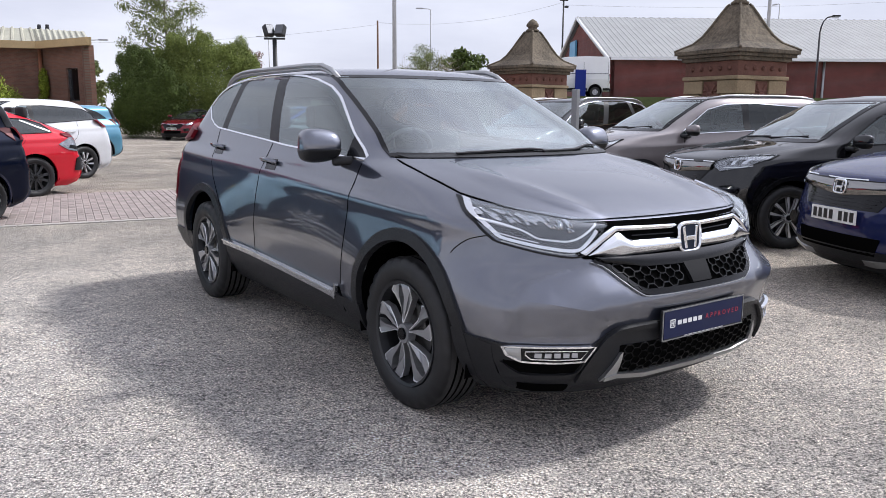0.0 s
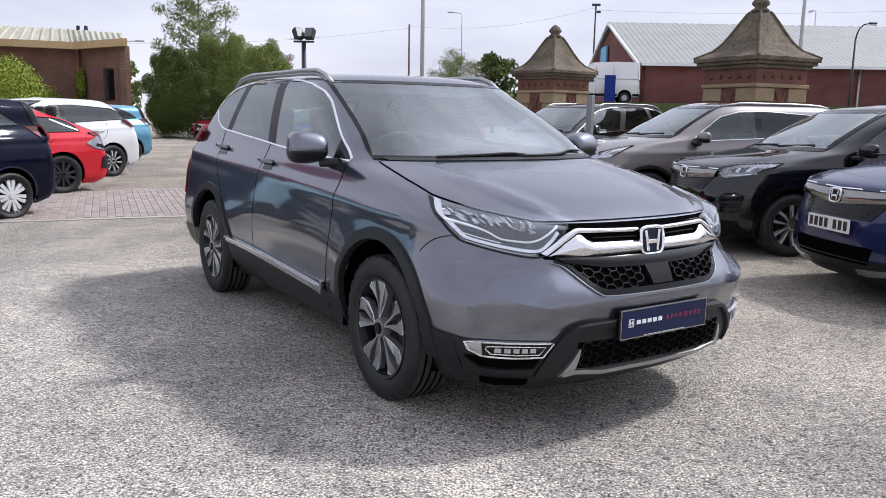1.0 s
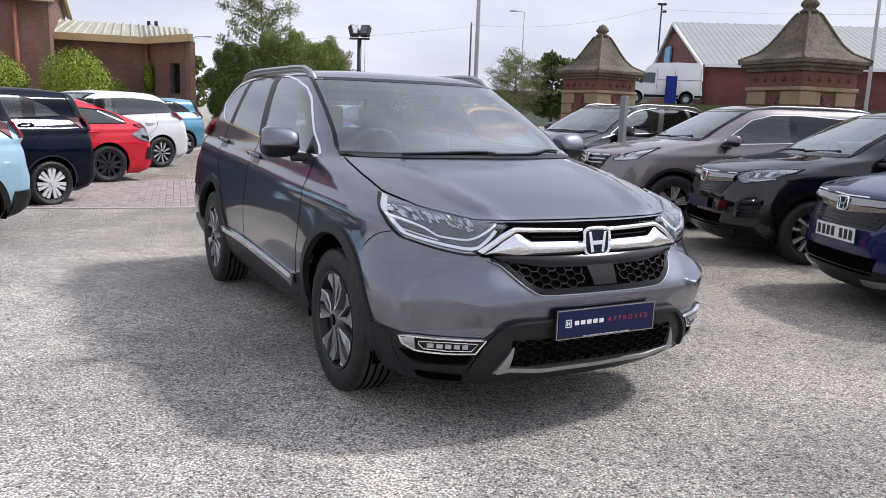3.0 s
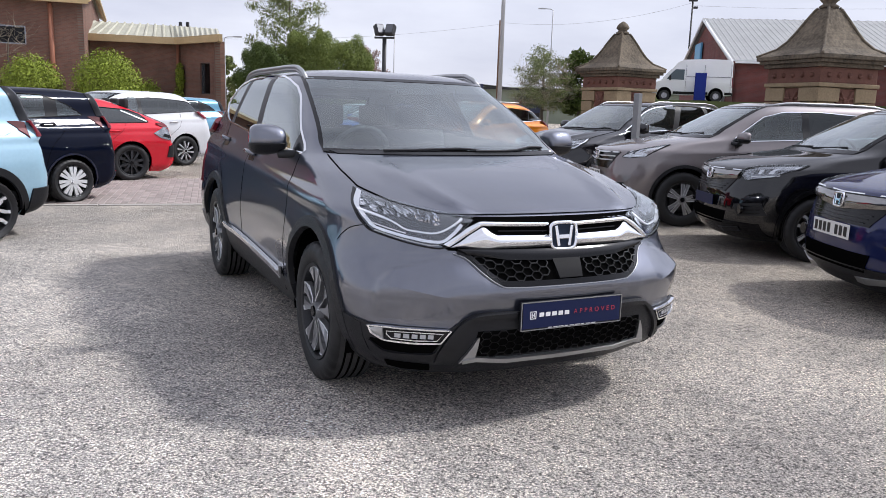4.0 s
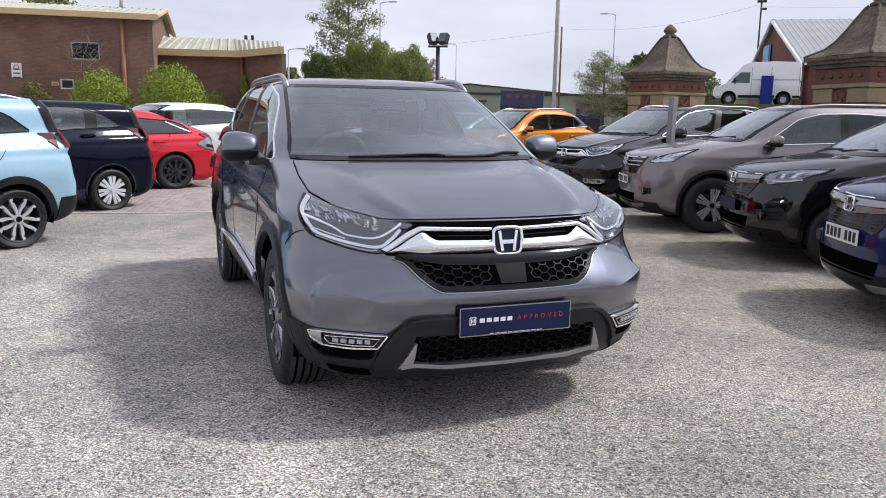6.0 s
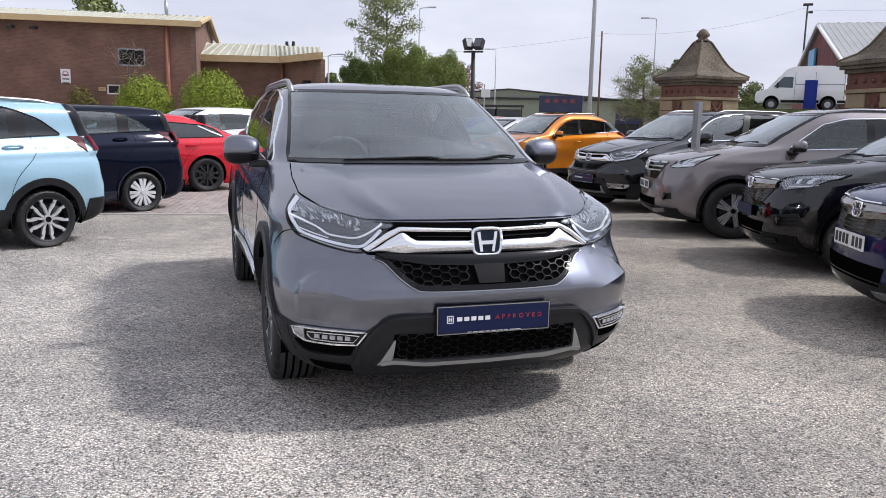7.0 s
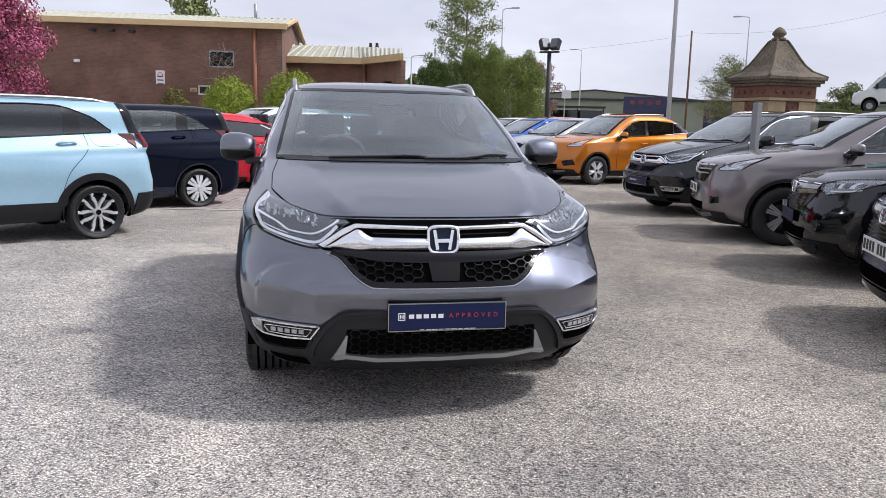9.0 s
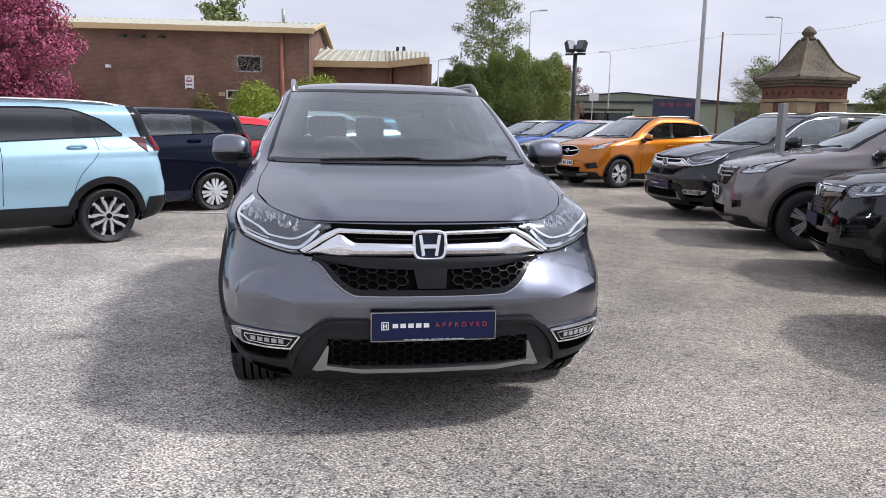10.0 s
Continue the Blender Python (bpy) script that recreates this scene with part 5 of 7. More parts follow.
    sheet("rear_cladding", [(-F.hw + 0.12, F.gc + 0.006), (F.hw - 0.12, F.gc + 0.006)], [(-F.hw + 0.10, cladding + 0.10), (F.hw - 0.10, cladding + 0.10)], F.rear, BLACK_PLASTIC if tyre_trim is None else tyre_trim, car, 0.014, 26, 5, 0.02, flip=True)
    # grille
    if face == "oval":
        ring = [(0.37 * math.copysign(abs(math.cos(a)) ** 0.7, math.cos(a)), nz - 0.135 + 0.115 * math.sin(a)) for a in [2 * math.pi * j / 40 for j in range(40)]]
        sheet("grille", [(-0.36, nz - 0.15), (-0.26, nz - 0.235), (0, nz - 0.25), (0.26, nz - 0.235), (0.36, nz - 0.15)], [(-0.36, nz - 0.12), (-0.26, nz - 0.035), (0, nz - 0.02), (0.26, nz - 0.035), (0.36, nz - 0.12)], F.front, DARK, car, 0.006, 24, 8, 0.015)
        ribbon("grille_surround", ring, 0.016, F.front, CHROME, car, 0.012, True, 0.02)
        ribbon("grille_bar", [(-0.34, nz - 0.105), (-0.1, nz - 0.135), (0.1, nz - 0.135), (0.34, nz - 0.105)], 0.024, F.front, CHROME, car, 0.020, False, 0.02)
        disc = part("emblem", rod(bmesh.new(), (0, 0, 0), (0.03, 0, 0), 0.055, 0.052, 28), CHROME, car)
        disc.matrix_local = Matrix.Translation(F.front(0, nz - 0.135, 0.015))
    else:
        sheet("grille", [(-0.40, nz - 0.24), (0.40, nz - 0.24)], [(-0.58, nz - 0.015), (0.58, nz - 0.015)], F.front, GLOSS_BLACK, car, 0.006, 20, 6, 0.015)
    if face == "slim":
        sheet("chrome_wing", [(-0.53, nz - 0.095), (0, nz - 0.145), (0.53, nz - 0.095)], [(-0.54, nz - 0.022), (0, nz - 0.032), (0.54, nz - 0.022)], F.front, SMOKED_CHROME, car, 0.016, 30, 8, 0.03, swell=0.016)
        ribbon("top_bar", [(-0.54, nz - 0.012), (0, nz - 0.020), (0.54, nz - 0.012)], 0.010, F.front, CHROME, car, 0.022, False, 0.02)
        for j in range(3):
            z = nz - 0.165 - 0.028 * j
            ribbon("grille_bar", [(-0.40 + 0.03 * j, z + 0.006), (0, z), (0.40 - 0.03 * j, z + 0.006)], 0.007, F.front, BLACK_PLASTIC, car, 0.016, False, 0.012)
    elif face != "oval":
        for j in range(3):
            z, w = nz - 0.035 - 0.052 * j, 0.56 - 0.045 * j
            ribbon("grille_bar", [(-w, z + 0.012), (-0.15, z), (0.15, z), (w, z + 0.012)], 0.020 if face == "chrome" else (0.030, 0.014, 0.012)[j], F.front, ALLOY if j == 0 or face == "chrome" else GLOSS_BLACK, car, 0.022, False, 0.02)
    sheet("lower_grille", [(-0.42, 0.33), (0.42, 0.33)], [(-0.46, 0.46), (0.46, 0.46)], F.front, DARK, car, 0.010, 16, 4, 0.01)
    ribbon("skid_bar", [(-0.62, F.gc + 0.12), (-0.4, F.gc + 0.09), (0.4, F.gc + 0.09), (0.62, F.gc + 0.12)], 0.05, F.front, SATIN if rails else BLACK_PLASTIC, car, 0.024, False, 0.03)
    if face != "oval":
        badge(car, F, nz - 0.075, 0.13, 0.105, 0.03, GLOSS_BLACK)
    if plate == "dealer":
        number_plate(car, F, True, NAVY_PLATE, plate_z, mat_bar=WHITE, bars=False)
    else:
        number_plate(car, F, True, PLATE_WHITE, plate_z)
    number_plate(car, F, False, PLATE_YELLOW, 0.78)
    for pts in ([(-0.42, F.cowl + 0.022), (0.05, F.cowl + 0.036)], [(0.10, F.cowl + 0.022), (0.56, F.cowl + 0.05)]):
        ribbon("wiper", pts, 0.008, F.front, BLACK_PLASTIC, car, 0.020, False, 0.010)
    return car


# ---- ground and setting ----
def tarmac():
    m = bpy.data.materials.new("worn_tarmac")
    m.use_nodes = True
    n, l = m.node_tree.nodes, m.node_tree.links
    b = n["Principled BSDF"]
    b.inputs["Roughness"].default_value = 0.85
    co = n.new("ShaderNodeNewGeometry").outputs["Position"]

    def tex(kind, scale, detail=3.0, rough=0.6):
        t = n.new(kind)
        t.inputs["Scale"].default_value = scale
        if "Detail" in t.inputs:
            t.inputs["Detail"].default_value, t.inputs["Roughness"].default_value = detail, rough
        l.new(co, t.inputs["Vector"])
        return t

    def ramp(src, stops):
        r = n.new("ShaderNodeValToRGB")
        e = r.color_ramp.elements
        while len(e) < len(stops):
            e.new(0.5)
        for k, (p, c) in enumerate(stops):
            e[k].position, e[k].color = p, (*c, 1) if len(c) == 3 else c
        l.new(src, r.inputs[0])
        return r.outputs[0]

    def mix(kind, fac, a, c):
        x = n.new("ShaderNodeMixRGB")
        x.blend_type = kind
        if isinstance(fac, float):
            x.inputs[0].default_value = fac
        else:
            l.new(fac, x.inputs[0])
        l.new(a, x.inputs[1]), l.new(c, x.inputs[2])
        return x.outputs[0]
    chips = tex("ShaderNodeTexVoronoi", 60.0)
    sep = n.new("ShaderNodeSeparateColor")
    l.new(chips.outputs["Color"], sep.inputs[0])
    stone = ramp(sep.outputs[0], [(0.0, (0.03, 0.03, 0.032)), (0.28, (0.11, 0.108, 0.11)), (0.60, (0.42, 0.408, 0.40)), (1.0, (0.95, 0.93, 0.91))])
    gap = ramp(chips.outputs["Distance"], [(0.0, (1, 1, 1)), (0.55, (0.9, 0.9, 0.9)), (0.9, (0.35, 0.35, 0.36))])
    base = mix("MULTIPLY", 0.85, stone, gap)
    fine = ramp(tex("ShaderNodeTexNoise", 88.0, 3.0, 0.7).outputs["Fac"], [(0.36, (0.16, 0.158, 0.155)), (0.50, (0.96, 0.95, 0.94)), (0.64, (1.85, 1.85, 1.82))])
    base = mix("MULTIPLY", 1.0, base, fine)
    patch = ramp(tex("ShaderNodeTexNoise", 0.55, 6.0, 0.62).outputs["Fac"], [(0.36, (0.76, 0.745, 0.74)), (0.50, (1.0, 0.98, 0.955)), (0.62, (1.32, 1.28, 1.24))])
    base = mix("MULTIPLY", 1.0, base, patch)
    stain = ramp(tex("ShaderNodeTexNoise", 2.3, 5.0, 0.7).outputs["Fac"], [(0.30, (0.80, 0.80, 0.81)), (0.52, (1, 1, 1)), (0.70, (1.10, 1.09, 1.07))])
    base = mix("MULTIPLY", 1.0, base, stain)
    clump = ramp(tex("ShaderNodeTexNoise", 15.0, 4.0, 0.75).outputs["Fac"], [(0.36, (0.80, 0.80, 0.81)), (0.50, (1.0, 0.995, 0.985)), (0.64, (1.20, 1.19, 1.17))])
    base = mix("MULTIPLY", 1.0, base, clump)
    # darker, browner surface on the yard's far side; parked cars' joined shadows painted in
    dot = n.new("ShaderNodeVectorMath")
    dot.operation = "DOT_PRODUCT"
    dot.inputs[1].default_value = (0.55, 0.83, 0.0)
    l.new(co, dot.inputs[0])
    wob = n.new("ShaderNodeMath")
    wob.operation = "MULTIPLY_ADD"
    wob.inputs[1].default_value = 3.5
    l.new(tex("ShaderNodeTexNoise", 0.35, 5.0, 0.65).outputs["Fac"], wob.inputs[0]), l.new(dot.outputs["Value"], wob.inputs[2])
    far_span = n.new("ShaderNodeMapRange")
    far_span.inputs["From Min"].default_value, far_span.inputs["From Max"].default_value = -1.0, 10.0
    l.new(wob.outputs[0], far_span.inputs["Value"])
    worn = ramp(far_span.outputs[0], [(0.25, (0.93, 0.915, 0.89)), (0.39, (0.85, 0.835, 0.81)), (0.55, (0.70, 0.68, 0.645)), (0.72, (0.62, 0.59, 0.54)), (0.93, (0.50, 0.465, 0.41))])
    tone = n.new("ShaderNodeVectorMath")
    tone.operation = "MULTIPLY"
    l.new(base, tone.inputs[0]), l.new(worn, tone.inputs[1])
    full = n.new("ShaderNodeVectorMath")
    full.operation = "SCALE"
    full.inputs["Scale"].default_value = 1.90
    l.new(tone.outputs[0], full.inputs[0])
    l.new(full.outputs[0], b.inputs["Base Color"])
    k = n.new("ShaderNodeBump")
    k.inputs["Strength"].default_value, k.inputs["Distance"].default_value = 1.0, 0.010
    h = n.new("ShaderNodeMath")
    h.operation = "SUBTRACT"
    l.new(sep.outputs[0], h.inputs[0]), l.new(chips.outputs["Distance"], h.inputs[1])
    l.new(h.outputs[0], k.inputs["Height"]), l.new(k.outputs[0], b.inputs["Normal"])
    return m


def brickwork(name, a, c, mortar, scale=1.0):
    """Brick courses along a wall's own x and z."""
    m = bpy.data.materials.new(name)
    m.use_nodes = True
    n, l = m.node_tree.nodes, m.node_tree.links
    b = n["Principled BSDF"]
    b.inputs["Roughness"].default_value = 0.88
    tc = n.new("ShaderNodeTexCoord")
    sep, com = n.new("ShaderNodeSeparateXYZ"), n.new("ShaderNodeCombineXYZ")
    l.new(tc.outputs["Object"], sep.inputs[0])
    l.new(sep.outputs["X"], com.inputs["X"]), l.new(sep.outputs["Z"], com.inputs["Y"])
    t = n.new("ShaderNodeTexBrick")
    t.inputs["Scale"].default_value = 1.0
    t.inputs["Brick Width"].default_value, t.inputs["Row Height"].default_value, t.inputs["Mortar Size"].default_value = 0.225, 0.075, 0.008
    t.inputs["Color1"].default_value, t.inputs["Color2"].default_value, t.inputs["Mortar"].default_value = (*a, 1), (*c, 1), (*mortar, 1)
    l.new(com.outputs[0], t.inputs["Vector"])
    w = n.new("ShaderNodeTexNoise")
    w.inputs["Scale"].default_value, w.inputs["Detail"].default_value = 0.6, 6
    l.new(tc.outputs["Object"], w.inputs["Vector"])
    r = n.new("ShaderNodeMapRange")
    r.inputs["From Min"].default_value, r.inputs["From Max"].default_value = 0.3, 0.7
    r.inputs["To Min"].default_value, r.inputs["To Max"].default_value = 0.75, 1.25
    l.new(w.outputs["Fac"], r.inputs["Value"])
    s = n.new("ShaderNodeVectorMath")
    s.operation = "SCALE"
    l.new(t.outputs["Color"], s.inputs[0]), l.new(r.outputs[0], s.inputs["Scale"])
    l.new(s.outputs[0], b.inputs["Base Color"])
    return m


TARMAC = tarmac()
BRICK_BROWN = brickwork("brown_brick", (0.205, 0.100, 0.070), (0.150, 0.074, 0.054), (0.165, 0.125, 0.10))
BRICK_RED = brickwork("red_brick", (0.175, 0.046, 0.040), (0.13, 0.037, 0.034), (0.14, 0.09, 0.085))
CREAM = material("cream_fascia", (0.52, 0.38, 0.20), 0.6, 0, 0.12, 1.5)
ROOF_SHEET = material("weathered_roof_sheet", (0.42, 0.41, 0.33), 0.55, 0.1, 0.22, 1.2)
ROOF_GREY = material("pale_roof_sheet", (0.27, 0.275, 0.275), 0.65, 0.05, 0.14, 0.7)
SANDSTONE = material("buff_sandstone", (0.27, 0.205, 0.125), 0.9, 0, 0.25, 3.5, 0.5, 40)
CAPSTONE = material("weathered_capstone", (0.112, 0.090, 0.064), 0.92, 0, 0.75, 2.2, 0.6, 30)
REDSTONE = material("red_sandstone", (0.145, 0.066, 0.048), 0.9, 0, 0.3, 4, 0.6, 40)
LAMP_STEEL = material("dull_lamp_column", (0.42, 0.43, 0.45), 0.6, 0.1, 0.12, 3)
GALV = material("galvanised_steel", (0.38, 0.39, 0.40), 0.45, 0.6, 0.12, 5)
DARK_METAL = material("dark_painted_metal", (0.03, 0.03, 0.033), 0.5, 0.3, 0.2, 4)
WOOD = material("weathered_pole_wood", (0.14, 0.08, 0.05), 0.85, 0, 0.3, 6, 0.3, 30)
BARK = material("bark", (0.10, 0.085, 0.065), 0.9, 0, 0.35, 8, 0.6, 40)
LEAF_DARK = material("dark_green_leaves", (0.075, 0.105, 0.028), 0.55, 0, 0.35, 0.7, piece=0.35, spec=0.12)
LEAF_BUSH = material("bush_leaves", (0.20, 0.25, 0.035), 0.55, 0, 0.25, 1.0, piece=0.35, spec=0.12)
LEAF_LIGHT = material("spring_leaves", (0.17, 0.20, 0.075), 0.55, 0, 0.25, 1.0, piece=0.35, spec=0.12)
BLOSSOM = material("pink_blossom", (0.32, 0.085, 0.145), 0.6, 0, 0.25, 1.5, piece=0.35, spec=0.12)
TERRACOTTA = material("terracotta_pipe", (0.30, 0.12, 0.07), 0.6, 0, 0.1, 3)
GREEN_CLAD = material("green_grey_cladding", (0.22, 0.25, 0.19), 0.6, 0.1, 0.08, 1)
VAN_WHITE = material("white_van_paint", (0.72, 0.73, 0.74), 0.35, 0, 0.04, 2, coat=0.5)
CONT_BLUE = material("blue_container", (0.030, 0.037, 0.085), 0.5, 0.1, 0.2, 2)
RED_CAB = material("red_cab_paint", (0.12, 0.015, 0.03), 0.4, 0, coat=0.5)
GRASS = material("rough_verge", (0.07, 0.09, 0.03), 0.9, 0, 0.4, 2, 0.5, 20)

bm = bmesh.new()
bmesh.ops.create_grid(bm, x_segments=40, y_segments=40, size=700)
g = part("ground", bm, TARMAC)
tagged(g, "worn light grey tarmac with loose aggregate and darker patches", "ground", kind="structure")


def wall_slab(name, a, b, h, openings, mat, parent, thick=0.3, z0=0.0):
    """A wall from a to b with openings (along, along, bottom, top) cut right through it."""
    a, b = Vector((*a, 0)), Vector((*b, 0))
    L = (b - a).length
    xs = sorted({0.0, L, *[o[0] for o in openings], *[o[1] for o in openings]})
    zs = sorted({z0, h, *[o[2] for o in openings], *[o[3] for o in openings]})
    bm = bmesh.new()
    for x0, x1 in zip(xs, xs[1:]):
        for zz0, zz1 in zip(zs, zs[1:]):
            if not any(o[0] <= (x0 + x1) / 2 <= o[1] and o[2] <= (zz0 + zz1) / 2 <= o[3] for o in openings):
                box(bm, (x0 + x1) / 2, thick / 2, (zz0 + zz1) / 2, x1 - x0, thick, zz1 - zz0)
    bmesh.ops.remove_doubles(bm, verts=bm.verts, dist=0.001)
    ob = part(name, bm, mat, parent)
    d = b - a
    m = Matrix.Translation(a) @ Matrix.Rotation(math.atan2(d.y, d.x), 4, "Z")
    ob.matrix_local = m
    for x0, x1, q0, q1 in openings:
        w = part("window", box(bmesh.new(), (x0 + x1) / 2, 0.20, (q0 + q1) / 2, x1 - x0, 0.02, q1 - q0), GLOSS_BLACK, ob)
        bm = bmesh.new()
        for cx, cz, sx, sz in (((x0 + x1) / 2, q0 + 0.04, x1 - x0, 0.08), ((x0 + x1) / 2, q1 - 0.04, x1 - x0, 0.08), (x0 + 0.04, (q0 + q1) / 2, 0.08, q1 - q0 - 0.16), (x1 - 0.04, (q0 + q1) / 2, 0.08, q1 - q0 - 0.16)):
            box(bm, cx, 0.14, cz, sx, 0.10, sz)
        part("window_frame", bm, WHITE if x1 - x0 < 0.9 else LAMP_MID, ob)
    return ob


def ribbed_roof(name, a, b, c, d, mat, parent, pitch=0.5, rib=0.06):
    """A ribbed sheet roof: eave from a to b, ridge from d to c."""
    a, b, c, d = (Vector(p) for p in (a, b, c, d))
    n = max(2, int((b - a).length / pitch))
    up = (b - a).cross(d - a).normalized()
    vs, fs = [], []
    for i in range(n):
        for t, h in ((0.0, 0), (0.62, 0), (0.72, rib), (0.90, rib), (1.0, 0)):
            q = (i + t) / n
            vs += [a.lerp(b, q) + up * h, d.lerp(c, q) + up * h]
    m = len(vs) // 2
    fs = [(2 * k, 2 * k + 2, 2 * k + 3, 2 * k + 1) for k in range(m - 1)]
    ob = mesh_object(name, vs, fs, mat, parent, False)
    s = ob.modifiers.new("thickness", "SOLIDIFY")
    s.thickness = 0.05
    return ob


def fascia(name, pts, z, h, depth, mat, parent):
    bm = bmesh.new()
    for p, q in zip(pts, pts[1:]):
        p, q = Vector((*p, 0)), Vector((*q, 0))
        d = q - p
        box(bm, *((p + q) / 2 + Vector((0, 0, z))), d.length + depth * 0.6, depth, h, 0, Matrix.Rotation(math.atan2(d.y, d.x), 4, "Z"))
    return part(name, bm, mat, parent)


def pipe(name, x, y, z0, z1, r, mat, parent=None):
    return part(name, rod(bmesh.new(), (x, y, z0), (x, y, z1), r, r, 8), mat, parent, "", True)


# long brick building
U, N = Vector((0.883, 0.469)), Vector((-0.469, 0.883))
A = Vector((-27.5, 42.8))
hall = thing("brick_hall", Matrix(), "long brown brick hall with a pale ribbed roof and cream eaves", "building")
B = A - U * 42
wall_slab("wall", B, A, 6.9, [(42 - 4.64, 42 - 3.05, 4.35, 5.4), (42 - 5.35, 42 - 4.58, 2.6, 3.2)], BRICK_BROWN, hall)
E0, E1 = A, A + N * 11
wall_slab("gable_wall", E0, E1, 6.9, [], BRICK_BROWN, hall)
ridge = A + N * 5.5
vs = [(*A, 6.9), (*(A + N * 11), 6.9), (*ridge, 7.95), (*(A - U * 0.3), 6.9), (*(A + N * 11 - U * 0.3), 6.9), (*(ridge - U * 0.3), 7.95)]
mesh_object("gable_top", vs, [(0, 1, 2), (5, 4, 3), (0, 2, 5, 3), (2, 1, 4, 5), (1, 0, 3, 4)], BRICK_BROWN, hall, False)
ov = -N * 0.6
ribbed_roof("roof", (*(B + ov), 7.05), (*(A + ov + U * 0.35), 7.05), (*(ridge + U * 0.35), 8.1), (*(B + N * 5.5), 8.1), ROOF_SHEET, hall, 0.45, 0.07)
ribbed_roof("roof", (*(A + N * 11.4 + U * 0.35), 7.05), (*(B + N * 11.4), 7.05), (*(B + N * 5.5), 8.1), (*(ridge + U * 0.35), 8.1), ROOF_SHEET, hall, 0.45, 0.07)
fascia("fascia", [B - N * 0.5, A - N * 0.5 + U * 0.3], 6.95, 0.34, 0.22, CREAM, hall)
bm = bmesh.new()
for k in range(2):
    p, q = (A + U * 0.3 - N * 0.5, ridge + U * 0.3) if k == 0 else (ridge + U * 0.3, A + N * 11.4 + U * 0.3)
    rod(bm, (*p, 7.0 if k == 0 else 8.05), (*q, 8.05 if k == 0 else 7.0), 0.16, 0.16, 6)
part("barge_board", bm, CREAM, hall)
dp = A - U * 1.7 - N * 0.12
pipe("downpipe", dp.x, dp.y, 0, 6.8, 0.13, TERRACOTTA, hall)
for u, z, w, h, mt in ((-7.65, 3.62, 0.55, 0.85, WHITE), (-16.0, 3.33, 0.45, 0.26, CREAM), (-5.6, 2.9, 0.4, 0.25, CREAM)):
    p = A + U * u - N * 0.03
    s = part("wall_sign", box(bmesh.new(), 0, 0, 0, w, 0.04, h), mt)
    s.matrix_world = Matrix.Translation((*p, z)) @ Matrix.Rotation(math.atan2(U.y, U.x), 4, "Z")
    tagged(s, "small pale sign fixed to a brown brick wall", "sign")
    bm = bmesh.new()
    for k in range(3):
        box(bm, 0, -0.022, h * (0.28 - 0.28 * k) - h * 0.2, w * 0.7, 0.004, h * 0.08)
    part("faded_print", bm, INK if w > 0.5 else DARK_METAL, s)
    if w > 0.5:
        ring = [Vector((0.14 * math.cos(a), -0.024, 0.16 + 0.14 * math.sin(a))) for a in np.linspace(0, 2 * math.pi, 20)]
        tube("red_ring", ring, 0.022, RED_INK, s, 6)
for u in (-11.65, -10.5, -9.25):
    p = A + U * u - N * 0.2
    part("eave_lamp", box(bmesh.new(), p.x, p.y, 6.4, 0.4, 0.3, 0.16, 0.03), DARK_METAL, hall)
p = A - U * 12.7 - N * 0.15
part("wall_lamp", box(bmesh.new(), p.x, p.y, 4.5, 0.3, 0.25, 0.2, 0.04), WHITE, hall)
p = A + N * 5 - U * 2.4
pipe("flue", p.x, p.y, 7.8, 9.0, 0.12, GALV, hall)

# lower wing with a canted end
wing = thing("brick_wing", Matrix(), "low brown brick wing with a ribbed cream-edged roof", "building")
WL, WM, WR = Vector((-31.0, 44.7)), Vector((-24.0, 47.6)), Vector((-19.9, 44.7))
WB2 = Vector((-24.9, 53.0))
wall_slab("wall", WL, WM, 5.0, [], BRICK_BROWN, wing)
wall_slab("canted_wall", WM, WR, 5.0, [(2.55, 3.75, 1.9, 3.8)], BRICK_BROWN, wing)
wall_slab("end_wall", WR, WB2, 5.0, [], BRICK_BROWN, wing)
RL, RR_ = Vector((-33.5, 51.0)), Vector((-20.2, 50.4))
eL, eM, eR, eB = WL + Vector((0.2, -0.7)), WM + Vector((0.1, -0.75)), WR + Vector((0.35, -0.75)), WB2 + Vector((0.25, 0))
ribbed_roof("roof", (*eL, 5.25), (*eM, 5.25), (-24.9, 48.4, 6.22), (-32.0, 48.6, 6.5), ROOF_SHEET, wing, 0.55, 0.08)
ribbed_roof("roof", (*eM, 5.25), (*eR, 5.25), (-21.7, 48.2, 6.05), (-24.9, 48.4, 6.22), ROOF_SHEET, wing, 0.55, 0.08)
ribbed_roof("roof", (*eR, 5.25), (*eB, 5.25), (-25.0, 53, 6.2), (-21.7, 48.2, 6.05), ROOF_SHEET, wing, 0.55, 0.08)
fascia("fascia", [eL, eM, eR, eB], 5.14, 0.42, 0.25, CREAM, wing)
dp = WM + Vector((-0.05, -0.2))
pipe("downpipe", dp.x, dp.y, 0, 5.0, 0.10, TERRACOTTA, wing)
chim = part("chimney", box(bmesh.new(), -27.7, 55.4, 4.95, 0.95, 0.5, 3.8, 0.03), BRICK_BROWN, wing)
for dx in (-0.28, 0.28):
    part("chimney_pot", rod(bmesh.new(), (-27.7 + dx, 55.4, 6.75), (-27.7 + dx, 55.4, 7.2), 0.15, 0.11, 10), DARK_METAL, chim)

